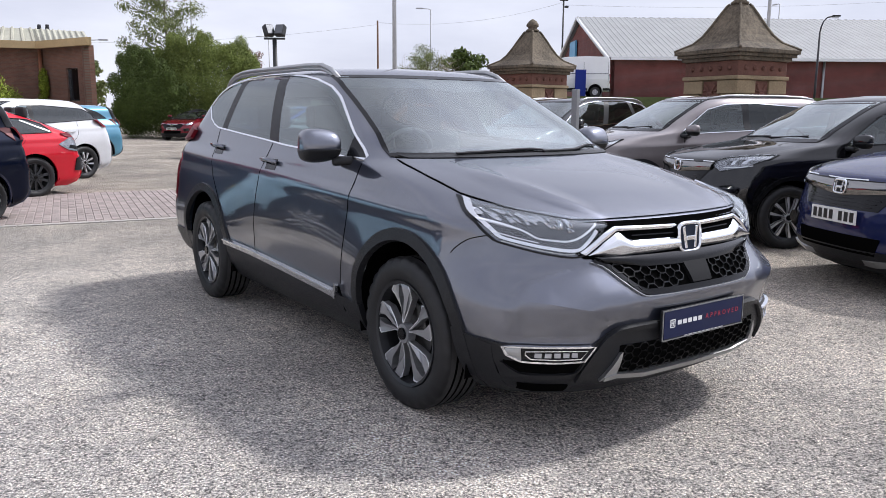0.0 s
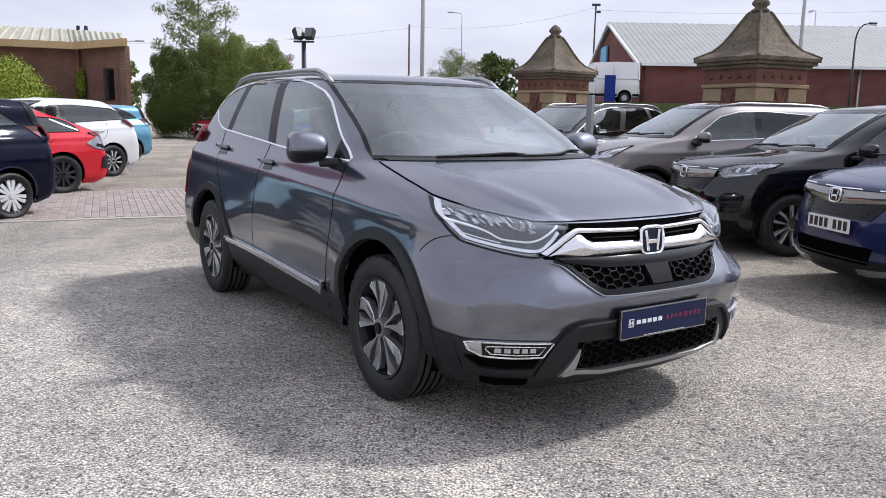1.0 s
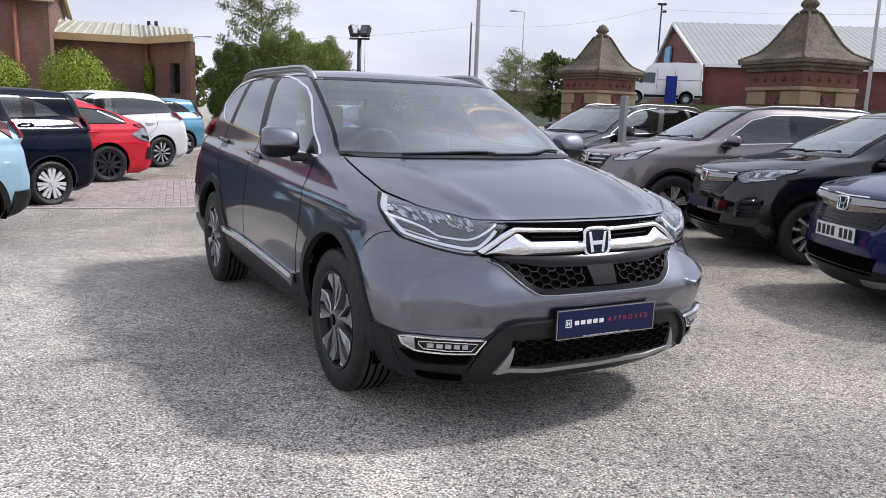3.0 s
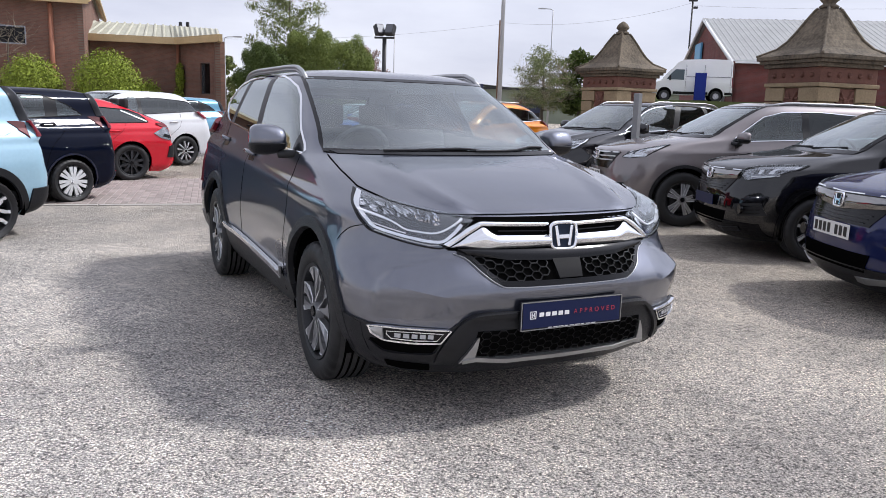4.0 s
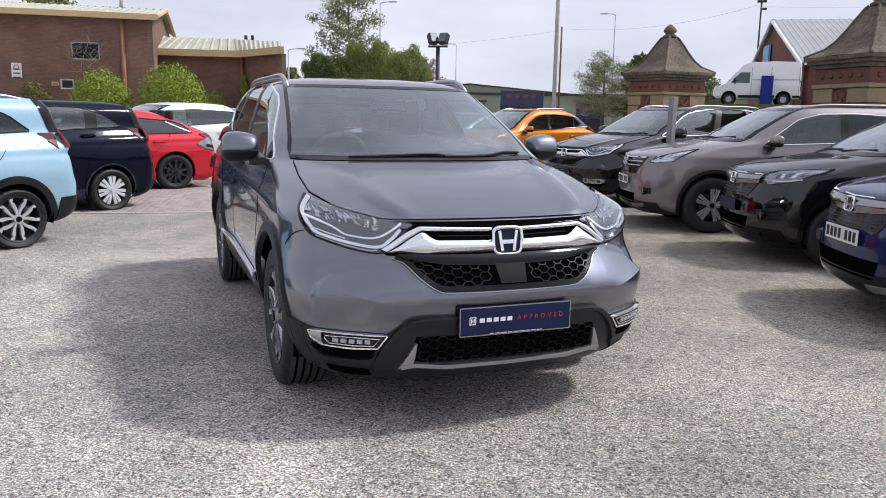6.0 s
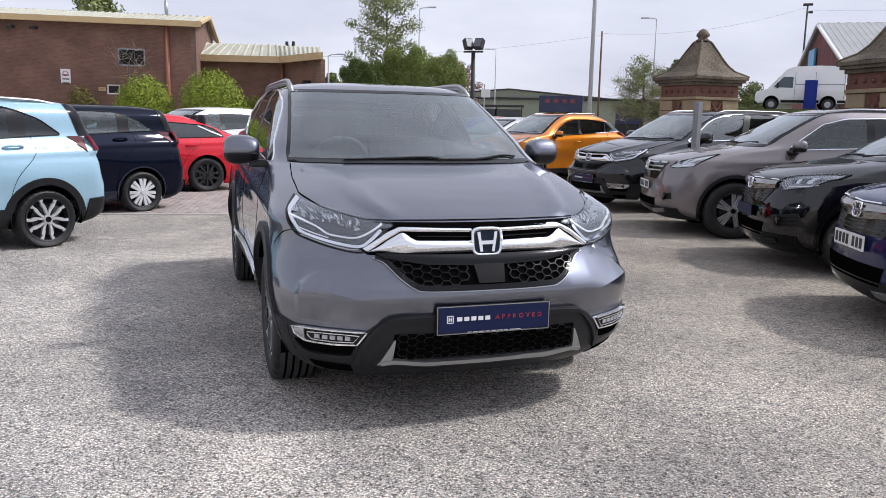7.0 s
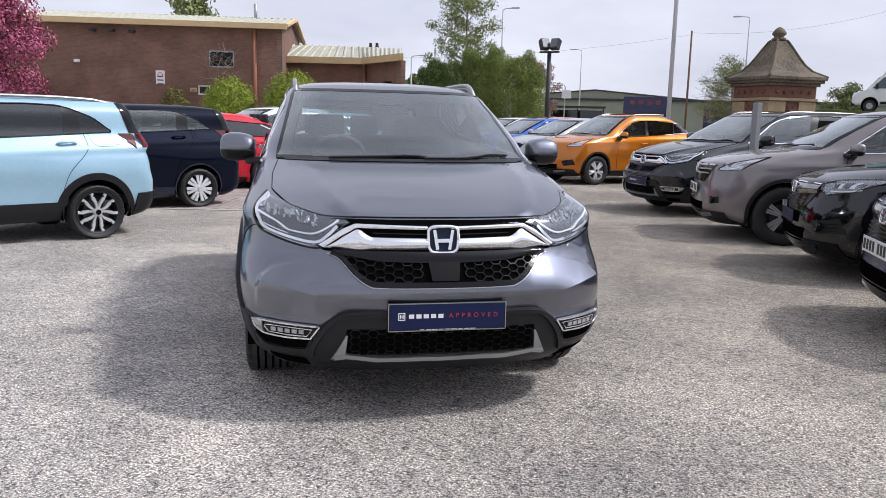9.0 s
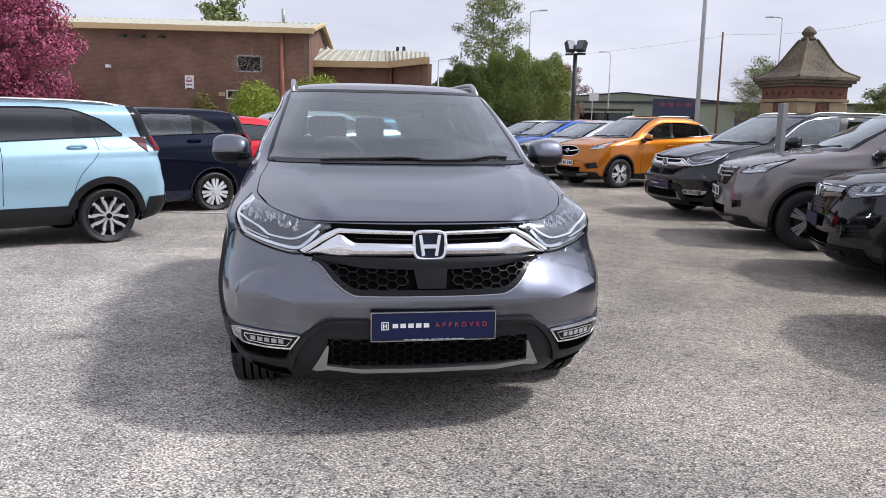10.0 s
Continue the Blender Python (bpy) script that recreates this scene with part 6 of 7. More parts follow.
# pale-roofed red brick warehouse
ware = thing("warehouse", pose(11.6, 68.5, 0, 0, 0, 1.5) @ pose(-11.6, -68.5, 0), "red brick warehouse with a pale ribbed gable roof", "building")
wall_slab("gable_wall", (11.6, 80), (11.6, 57), 5.3, [], BRICK_RED, ware)
wall_slab("front_wall", (11.6, 57), (75, 57), 5.3, [], BRICK_RED, ware)
mesh_object("gable_top", [(11.6, 57, 5.3), (11.6, 80, 5.3), (11.6, 68.5, 9.2), (12.0, 57, 5.3), (12.0, 80, 5.3), (12.0, 68.5, 9.2)], [(1, 0, 2), (3, 4, 5), (0, 3, 5, 2), (2, 5, 4, 1), (0, 1, 4, 3)], BRICK_RED, ware, False)
ribbed_roof("roof", (11.2, 56.6, 5.35), (75, 56.6, 5.35), (75, 68.5, 9.5), (11.2, 68.5, 9.5), ROOF_GREY, ware, 0.42, 0.022)
ribbed_roof("roof", (75, 80.4, 5.35), (11.2, 80.4, 5.35), (11.2, 68.5, 9.5), (75, 68.5, 9.5), ROOF_GREY, ware, 0.7, 0.04)
for p, q in (((11.25, 56.5, 5.25), (11.25, 68.5, 9.4)), ((11.25, 68.5, 9.4), (11.25, 80.5, 5.25))):
    tube("barge_board", [p, q], 0.13, VAN_WHITE, ware, 4)
for x in (19, 27, 35, 43):
    pipe("downpipe", x, 56.85, 0, 5.2, 0.09, GALV, ware)
part("gutter", box(bmesh.new(), 43, 56.5, 5.28, 63, 0.2, 0.2), VAN_WHITE, ware)
part("shutter", box(bmesh.new(), 11.45, 62.5, 2.6, 0.25, 6.5, 4.4), ROOF_GREY, ware)
part("lintel", box(bmesh.new(), 11.4, 62.0, 5.0, 0.4, 8.0, 0.5), DARK_METAL, ware)
part("sign_board", box(bmesh.new(), 11.42, 70.6, 6.7, 0.15, 2.6, 1.9), material("sky_blue_board", (0.10, 0.33, 0.55), 0.5), ware)



def gate_pier(x, y, turn):
    """A stone gate pier: plinth, shaft with carved panels, frieze, cornice and a concave pyramid cap with a finial."""
    t = thing("gate_pier", pose(x, y, 0, 0, 0, turn), "weathered buff sandstone gate pier with a pyramid cap", "gate pier", "pair of gate piers")

    def block(name, w, z0, z1, mat, parent=t, bevel=0.015):
        return part(name, box(bmesh.new(), 0, 0, (z0 + z1) / 2, w, w, z1 - z0, bevel), mat, parent)
    block("plinth", 1.45, 0, 0.5, SANDSTONE)
    z = 0.5
    k = 0
    while z < 2.0:
        h = 0.245
        for sx in (-1, 1):
            for sy in (-1, 1):
                wide = 0.46 if k % 2 else 0.38
                part("stone", box(bmesh.new(), sx * (0.635 - wide / 2), sy * (0.635 - wide / 2), z + h / 2, wide, wide, h - 0.012, 0.012), SANDSTONE, t)
        z += 0.25
        k += 1
    block("core", 1.12, 0.5, 2.0, SANDSTONE, bevel=0)
    for a in range(4):
        r = Matrix.Rotation(a * math.pi / 2, 4, "Z")
        pan = part("carved_panel", box(bmesh.new(), 0.575, 0, 1.72, 0.05, 0.40, 0.52, 0.01), REDSTONE, t)
        pan.matrix_local = r
        bm = bmesh.new()
        for s in (-1, 1):
            rod(bm, (0.61, -0.12 * s, 1.52), (0.61, 0.12 * s, 1.92), 0.022, 0.03, 6)
            rod(bm, (0.61, -0.15, 1.75 + 0.06 * s), (0.61, 0.15, 1.75 + 0.06 * s), 0.018, 0.018, 6)
        bmesh.ops.create_icosphere(bm, subdivisions=1, radius=0.075, matrix=Matrix.Translation((0.60, 0, 1.74)))
        c = part("carving", bm, REDSTONE, pan)
    block("string_course", 1.32, 2.0, 2.07, SANDSTONE)
    fz = block("frieze", 1.25, 2.07, 2.33, REDSTONE)
    for a in range(4):
        for j in range(5):
            bm = bmesh.new()
            bmesh.ops.create_icosphere(bm, subdivisions=1, radius=0.05, matrix=Matrix.Translation((0.63, -0.44 + 0.22 * j, 2.2)))
            ro = part("rosette", bm, REDSTONE, fz)
            ro.matrix_local = Matrix.Rotation(a * math.pi / 2, 4, "Z")
    block("cornice", 1.36, 2.33, 2.40, CAPSTONE)
    block("cornice", 1.48, 2.40, 2.46, CAPSTONE)
    block("cornice", 1.56, 2.46, 2.53, CAPSTONE)
    bm = bmesh.new()
    prof = [(0.78, 2.53), (0.73, 2.56), (0.55, 2.66), (0.43, 2.80), (0.33, 2.98), (0.235, 3.17), (0.15, 3.33), (0.115, 3.37)]
    rows = []
    for r, zz in prof:
        ring = []
        for a in range(4):
            c0 = Vector((r, -r)), Vector((r, r))
            for j in range(4):
                q = c0[0].lerp(c0[1], j / 4)
                q.rotate(Matrix.Rotation(a * math.pi / 2, 2))
                ring.append(bm.verts.new((q.x, q.y, zz + 0.012 * noise.noise(Vector((q.x * 7, q.y * 7, zz * 5 + x))))))
        rows.append(ring)
    for a, b in zip(rows, rows[1:]):
        for j in range(16):
            bm.faces.new((a[j], a[(j + 1) % 16], b[(j + 1) % 16], b[j]))
    bm.faces.new(rows[-1])
    cap = part("cap", bm, CAPSTONE, t)
    for a in range(4):
        m = Matrix.Rotation(a * math.pi / 2, 4, "Z")
        tube("hip_roll", [m @ Vector((r, r, zz)) for r, zz in prof], 0.028, CAPSTONE, cap, 6)
    vs, fs = lathe([(0.001, 3.36), (0.15, 3.36), (0.165, 3.40), (0.12, 3.43), (0.10, 3.45), (0.155, 3.50), (0.15, 3.54), (0.09, 3.62), (0.03, 3.66), (0.001, 3.67)], 16)
    f = mesh_object("finial", [(v[0], v[2], v[1]) for v in vs], fs, CAPSTONE, t)
    return t


gate_pier(2.17, 19.80, 40)
gate_pier(5.39, 14.75, 28)


# ---- trees and bushes ----
def leaves(name, clumps, count, size, mat, parent, seed, fill=0.35):
    """Many small leaf blades scattered through ellipsoid clumps (centre, radii)."""
    rng = np.random.default_rng(seed)
    vol = np.array([c[1][0] * c[1][1] * c[1][2] for c in clumps]) ** 0.7
    pick = rng.choice(len(clumps), count, p=vol / vol.sum())
    d = rng.normal(size=(count, 3))
    d /= np.linalg.norm(d, axis=1)[:, None]
    rad = (fill + (1 - fill) * rng.random(count)) ** 0.6 * (0.88 + 0.22 * rng.random(count))
    cen = np.array([c[0] for c in clumps])[pick]
    rr = np.array([c[1] for c in clumps])[pick]
    p = cen + d * rr * rad[:, None]
    n = d + rng.normal(size=(count, 3)) * 0.55
    a = np.cross(n, rng.normal(size=(count, 3)))
    a /= np.linalg.norm(a, axis=1)[:, None]
    b = np.cross(a, n)
    b /= np.linalg.norm(b, axis=1)[:, None]
    s = size * (0.6 + 0.8 * rng.random(count))[:, None]
    vs = np.stack([p - a * s, p + b * s * 0.55, p + a * s, p - b * s * 0.55], 1).reshape(-1, 3)
    me = bpy.data.meshes.new(name)
    me.from_pydata(vs.tolist(), [], np.arange(count * 4).reshape(-1, 4).tolist())
    me.materials.append(mat)
    ob = new(name, me)
    ob.parent = parent
    return ob


def tree(name, label, x, y, height, crown, mat, count, size, seed, trunk=0.16, clear=0.3, limbs=10, lean=0.0, fill=0.2, clump=0.34, category="tree"):
    """A tapered trunk, limbs, and a crown of small leaves with gaps."""
    rng = random.Random(seed)
    t = thing(name, pose(x, y, 0), label, category)
    top = Vector((lean, 0, height * 0.93))
    tr = [Vector((0, 0, 0)).lerp(top, q) + Vector((rng.uniform(-1, 1), rng.uniform(-1, 1), 0)) * 0.03 * height * q * (1 - q) for q in np.linspace(0, 1, 9)]
    tube("trunk", tr, [trunk * (1 - 0.85 * q) for q in np.linspace(0, 1, 9)], BARK, t, 8)
    clumps = []
    vs, fs = [], []
    for k in range(limbs):
        q = clear + (0.97 - clear) * (k + 0.5) / limbs
        base = Vector((0, 0, 0)).lerp(top, q)
        ang = k * 2.4 + rng.uniform(-0.4, 0.4)
        shape = math.sin(math.pi * min(1, max(0.08, (q - clear) / (1 - clear) * 0.85 + 0.15))) ** 0.7
        reach = crown * shape * rng.uniform(0.65, 1.0)
        tip = base + Vector((math.cos(ang) * reach, math.sin(ang) * reach, height * 0.07 * rng.uniform(0.4, 1.5)))
        tube("limb", [base, base.lerp(tip, 0.5) + Vector((0, 0, 0.05 * height * 0.3)), tip], [trunk * 0.4 * (1 - q * 0.6), trunk * 0.25 * (1 - q * 0.6), 0.012], BARK, t, 6)
        for w in (0.55, 1.0):
            c = base.lerp(tip, w)
            r = crown * clump * rng.uniform(0.7, 1.15)
            clumps.append((tuple(c), (r, r, r * 0.75)))
    leaves("crown", clumps, count, size, mat, t, seed, fill)
    return t


def bush(name, label, x, y, lumps, mat, count, size, seed, category="bush"):
    t = thing(name, pose(x, y, 0), label, category)
    bm = bmesh.new()
    rng = random.Random(seed)
    for k in range(7):
        a = k * 0.9
        rod(bm, (0, 0, 0), (math.cos(a) * lumps[0][1][0] * 0.5, math.sin(a) * lumps[0][1][1] * 0.5, lumps[0][0][2]), 0.05, 0.015, 6)
    part("stems", bm, BARK, t)
    leaves("foliage", lumps, count, size, mat, t, seed, 0.45 if size > 0.045 or count < 90000 else 0.25)
    return t


def spikes(lumps, seed, n):
    """Small tufts round the upper side of a hedge's lumps, for an uneven outline."""
    r = random.Random(seed)
    out = list(lumps)
    for _ in range(n):
        (cx, cy, cz), (rx, ry, rz) = r.choice(lumps)
        a, e = r.uniform(0, 6.28), r.uniform(0.2, 1.4)
        q = r.uniform(0.22, 0.42)
        out.append(((cx + rx * 0.97 * math.cos(a) * math.cos(e), cy + ry * 0.97 * math.sin(a) * math.cos(e), cz + rz * 0.97 * math.sin(e)), (q, q, q * r.uniform(1.0, 1.9))))
    return out


dark_lumps = [((-1.95, 0.2, 1.1), (0.8, 1.0, 1.2)), ((-1.45, -0.2, 2.0), (1.15, 1.3, 2.1)), ((-1.5, 0.0, 3.4), (0.85, 1.0, 0.9)), ((-0.3, -0.2, 1.8), (1.4, 1.3, 1.9))]
bush("holly_hedge", "dense dark green holly hedge at the yard's edge", -14.1, 40.4, spikes(dark_lumps, 3, 26), LEAF_DARK, 110000, 0.042, 11, "hedge")
green_lumps = [((-0.6, 0.6, 2.7), (1.3, 1.3, 2.0)), ((0.6, 0.3, 2.3), (1.6, 1.4, 2.3)), ((2.2, 0.2, 2.3), (1.5, 1.3, 2.3)), ((3.5, 0.3, 2.0), (1.1, 1.1, 2.1)), ((0.0, 0.5, 4.1), (1.0, 1.0, 0.9)), ((1.7, 0.4, 4.2), (1.0, 1.0, 0.9)), ((3.2, 0.4, 3.8), (0.8, 0.8, 1.0))]
LEAF_MID = material("conifer_green", (0.165, 0.205, 0.055), 0.55, 0, 0.35, 0.8, piece=0.35, spec=0.12)
bush("conifer_hedge", "tall loose green conifer hedge beside a holly", -13.9, 41.2, spikes(green_lumps, 7, 44), LEAF_MID, 140000, 0.041, 12, "hedge")
tree("birch", "slender birch with thin airy spring leaves", -15.5, 44.6, 9.6, 2.4, LEAF_LIGHT, 15000, 0.06, 5, 0.13, 0.32, 22, fill=0.1, clump=0.30)
tree("conifer", "dark green conifer beside a bare tree", 1.6, 64, 6.4, 2.0, LEAF_DARK, 5000, 0.16, 9, 0.18, 0.2, 16, fill=0.3, clump=0.42)
tree("far_tree", "pale green tree beyond the yard", -29.4, 66, 5.4, 1.3, LEAF_LIGHT, 1800, 0.18, 21, 0.2, 0.2, 14, fill=0.25, clump=0.38)
tree("cherry_tree", "ornamental cherry tree covered in dark pink blossom", -33.3, 25.4, 8.2, 3.6, BLOSSOM, 40000, 0.085, 14, 0.2, 0.22, 24, fill=0.15, clump=0.34)
for x, y, s, sd in ((-19.42, 32.2, 0.98, 31), (-22.2, 30.9, 0.88, 32)):
    bush("round_bush", "clipped yellow-green bush in front of a brick wall", x, y, [((0, 0, 1.8 * s), (1.55 * s, 1.5 * s, 1.85 * s)), ((1.5 * s, 0.3, 0.9 * s), (1.3 * s, 1.2 * s, 1.0 * s))], LEAF_BUSH, 30000, 0.046, sd)
tree("roof_tree", "tree top showing above a hall roof", -46, 56, 11.6, 3.2, LEAF_LIGHT, 4000, 0.2, 41, 0.25, 0.4, 14, fill=0.25, clump=0.38)


def twigs(parent, starts, count, length, thick, seed, mat=BARK):
    """A haze of fine bare twigs that fork from a few limbs."""
    rng = random.Random(seed)
    vs, fs = [], []
    for _ in range(count):
        p = Vector(rng.choice(starts))
        d = Vector((rng.gauss(0, 1), rng.gauss(0, 1), abs(rng.gauss(0.35, 0.7)))).normalized()
        r = thick
        ring = None
        for k in range(4):
            u = d.orthogonal().normalized()
            w = d.cross(u)
            now = len(vs)
            vs += [p + (u * math.cos(a) + w * math.sin(a)) * r for a in (0, 2.09, 4.19)]
            if ring is not None:
                fs += [(ring + j, ring + (j + 1) % 3, now + (j + 1) % 3, now + j) for j in range(3)]
            ring = now
            p = p + d * length * rng.uniform(0.2, 0.36)
            d = (d + Vector((rng.gauss(0, 0.35), rng.gauss(0, 0.35), rng.gauss(0.12, 0.3)))).normalized()
            r *= 0.68
    return mesh_object("twig_haze", vs, fs, mat, parent, False)


TWIG = material("pale_bare_twigs", (0.27, 0.23, 0.17), 0.85, 0, 0.2, 8)
rng = random.Random(5)
bare = tree("bare_tree", "sparsely leaved broad tree behind the gate pier", -1.3, 62, 6.3, 2.6, LEAF_LIGHT, 15000, 0.05, 8, 0.17, 0.26, 26, fill=0.1, clump=0.30)
twigs(bare, [(rng.uniform(-1.9, 1.9), rng.uniform(-1.9, 1.9), rng.uniform(1.6, 4.8)) for _ in range(60)], 800, 1.7, 0.014, 6, TWIG)
tree("small_tree", "small leafy green tree beside a gate pier", 6.2, 62, 4.3, 1.7, LEAF_LIGHT, 9000, 0.07, 63, 0.1, 0.2, 14, fill=0.2, clump=0.38)
pale = tree("blossoming_tree", "small pale pink-brown tree behind a hedge", -11.6, 47.5, 5.2, 1.3, material("pale_pink_buds", (0.26, 0.17, 0.15), 0.7, 0, 0.25, 1.5, piece=0.3, spec=0.12), 5000, 0.055, 61, 0.09, 0.25, 16, fill=0.1, clump=0.32)
bush("low_hedge", "low yellow-green hedge growing against a brick wall", -25.2, 45.6, [((0, 0, 1.3), (1.1, 0.6, 1.5)), ((-1.4, -0.6, 1.2), (1.1, 0.6, 1.45)), ((1.0, 0.1, 0.8), (0.7, 0.5, 1.0))], LEAF_BUSH, 16000, 0.048, 66, "hedge")
bush("ivy", "dark green ivy climbing a brick corner", WM.x + 0.1, WM.y - 0.55, [((0, 0, 1.1), (0.5, 0.35, 1.2)), ((0.15, 0, 2.9), (0.30, 0.28, 1.0))], LEAF_BUSH, 4500, 0.06, 62, "shrub")
sp = A - U * 3.9 - N * 0.9
shrub = thing("wall_shrub", pose(sp.x, sp.y, 0), "bare twiggy climbing shrub before a hall window", "shrub")
tube("stem", [(0, 0, 0), (0.1, 0, 2.0), (-0.05, 0.1, 3.6), (0.05, 0.1, 4.6)], [0.06, 0.05, 0.035, 0.02], BARK, shrub)
twigs(shrub, [(rng.gauss(0, 0.5), rng.gauss(0, 0.2), rng.uniform(3.6, 5.4)) for _ in range(24)], 70, 1.35, 0.011, 9, TWIG)
for u, r, top, sd, mt, lab in ((-6.6, 1.0, 3.1, 51, material("bronze_leaves", (0.13, 0.12, 0.035), 0.55, 0, 0.3, 1.0, piece=0.35, spec=0.12), "loose bronze-green shrub against a brick wall"), (-14.6, 1.0, 3.3, 52, material("maroon_leaves", (0.11, 0.03, 0.04), 0.55, 0, 0.3, 1.0, piece=0.35, spec=0.12), "loose maroon shrub against a brick wall")):
    q = A + U * u - N * 1.1
    bush("loose_shrub", lab, q.x, q.y, [((0, 0, top * 0.5), (r, r * 0.8, top * 0.5)), ((0.7, 0, top * 0.42), (0.7, 0.6, top * 0.38))], mt, 5000, 0.055, sd, "shrub")
shut = part("shutter", box(bmesh.new(), 11.55, 62.0, 2.25, 0.10, 5.0, 4.5, 0.01), GALV, ware)
for k in range(14):
    part("shutter_slat", box(bmesh.new(), 11.49, 62.0, 0.3 + 0.3 * k, 0.03, 4.9, 0.24, 0.01), GALV, shut)

# ---- posts and lamps ----
def pole(name, label, x, y, h, r0, r1, mat, category="pole"):
    t = thing(name, pose(x, y, 0), label, category)
    part("shaft", rod(bmesh.new(), (0, 0, 0), (0, 0, h), r0, r1, 12), mat, t, "", True)
    return t


def street_lamp(x, y, h, turn, label="tall galvanised street lamp"):
    t = pole("street_lamp", label, x, y, h, 0.10, 0.055, LAMP_STEEL, "street lamp")
    tube("arm", [(0, 0, h - 0.05), (0.25 * math.cos(turn), 0.25 * math.sin(turn), h + 0.06), (0.9 * math.cos(turn), 0.9 * math.sin(turn), h + 0.10)], 0.04, LAMP_STEEL, t)
    hd = part("lantern", box(bmesh.new(), 0, 0, 0, 0.7, 0.22, 0.12, 0.03), LAMP_STEEL, t)
    hd.matrix_local = pose(1.1 * math.cos(turn), 1.1 * math.sin(turn), h + 0.10, 0, 0, math.degrees(turn))
    return t


pole("tall_mast", "tall plain grey metal mast", -2.19, 35.1, 15, 0.10, 0.07, LAMP_STEEL)
pole("tall_mast", "tall plain grey metal mast", 20.0, 49.7, 18, 0.12, 0.08, LAMP_STEEL)
t = pole("telegraph_pole", "weathered wooden telegraph pole", -7.04, 84.5, 10.9, 0.12, 0.09, WOOD)
t = pole("lighting_mast", "tall dark metal mast with small lamps near its top", 12.2, 82.8, 13.0, 0.11, 0.08, DARK_METAL)
for z, sx in ((12.2, 0.3), (12.9, -0.2), (12.9, 0.25)):
    part("lamp", box(bmesh.new(), sx, 0, z, 0.4, 0.25, 0.22, 0.04), DARK_METAL, t)
street_lamp(-1.35, 78.6, 11.3, 3.2)
street_lamp(-20.7, 65.7, 10.9, 0.1)
street_lamp(-21.2, 96.6, 10.2, 3.2)
street_lamp(35.0, 74.0, 10.2, 0.3)
street_lamp(31.3, 75.4, 11.6, 1.6)
street_lamp(-27.6, 62.0, 6.7, 0.2)
neck = pole("street_lamp", "dark swan-neck street lamp before a warehouse", 24.6, 52.6, 6.8, 0.09, 0.06, DARK_METAL, "street lamp")
tube("arm", [(0, 0, 6.75), (0.05, 0, 7.1), (0.18, 0, 7.45), (0.42, 0, 7.7), (0.8, 0, 7.8)], [0.055, 0.05, 0.045, 0.04, 0.04], DARK_METAL, neck)
part("lantern", box(bmesh.new(), 0.98, 0, 7.8, 0.5, 0.2, 0.1, 0.03), DARK_METAL, neck)
fl = pole("floodlight_post", "dark post with a pair of floodlights", -7.0, 33.0, 4.35, 0.10, 0.09, DARK_METAL, "floodlight")
part("crossbar", box(bmesh.new(), 0, 0, 4.35, 0.86, 0.08, 0.08), DARK_METAL, fl)
for sx in (-0.22, 0.26):
    bm = box(bmesh.new(), 0, 0, 0, 0.40, 0.26, 0.46, 0.04)
    h = part("floodlight", bm, DARK_METAL, fl)
    h.matrix_local = pose(sx, -0.05, 4.66, -25, 0, 46 if sx < 0 else -16)
    part("lamp_face", box(bmesh.new(), 0, -0.135, 0, 0.33, 0.02, 0.37), LAMP_GREY, h)
post = thing("square_post", pose(2.08, 12.5, 0, 0, 0, -38), "square grey metal marker post between parked cars", "post")
part("post_body", box(bmesh.new(), 0, 0, 0.88, 0.096, 0.096, 1.76, 0.008), material("dull_post_grey", (0.22, 0.225, 0.235), 0.5, 0.3, 0.1, 4), post)

cable_ends = [((-7.04, 84.5, 10.7), (12.0, 82.8, 12.6)), ((-7.04, 84.5, 10.5), (-48.0, 88.0, 9.0)), ((12.0, 82.8, 12.4), (60.0, 76.0, 13.5))]
for p, q in cable_ends:
    p, q = Vector(p), Vector(q)
    c = tube("overhead_cable", [p.lerp(q, k / 14) - Vector((0, 0, 0.9 * 4 * (k / 14) * (1 - k / 14))) for k in range(15)], 0.012, LAMP_STEEL, None, 5)
    tagged(c, "thin dark overhead cable strung between poles", "cable", "overhead cables")

# far buildings and the road beyond
shelter = thing("bus_shelter", pose(-11.0, 54.5, 0, 0, 0, 12), "dark glazed bus shelter beyond the parked cars", "shelter")
part("roof", box(bmesh.new(), 0, 0, 2.5, 3.9, 1.5, 0.14, 0.02), DARK_METAL, shelter)
for sx in (-1.8, 0, 1.8):
    part("post", box(bmesh.new(), sx, 0.6, 1.21, 0.08, 0.08, 2.42), DARK_METAL, shelter)
part("glass_panel", box(bmesh.new(), 0, 0.6, 1.35, 3.5, 0.02, 1.9), TINTED, shelter)
board = thing("road_sign", pose(-11.4, 52.5, 0, 0, 0, 10), "small white road sign on a thin grey post", "sign")
part("post", rod(bmesh.new(), (0, 0, 0), (0, 0, 3.8), 0.04, 0.04, 8), GALV, board)
part("panel", box(bmesh.new(), 0.1, -0.06, 3.3, 0.62, 0.03, 0.55, 0.01), VAN_WHITE, board)
far = thing("far_shed", Matrix(), "long low green-grey industrial shed", "building")
wall_slab("wall", (-29, 108), (30, 116), 4.6, [], GREEN_CLAD, far)
ribbed_roof("roof", (-29.4, 107.6, 4.6), (30, 115.6, 4.6), (28, 130, 5.3), (-22, 126, 5.3), GREEN_CLAD, far, 1.4, 0.1)
part("trim", box(bmesh.new(), 0, 111.6, 4.65, 60, 0.3, 0.3, 0, Matrix.Rotation(0.13, 4, "Z")), DARK_METAL, far)
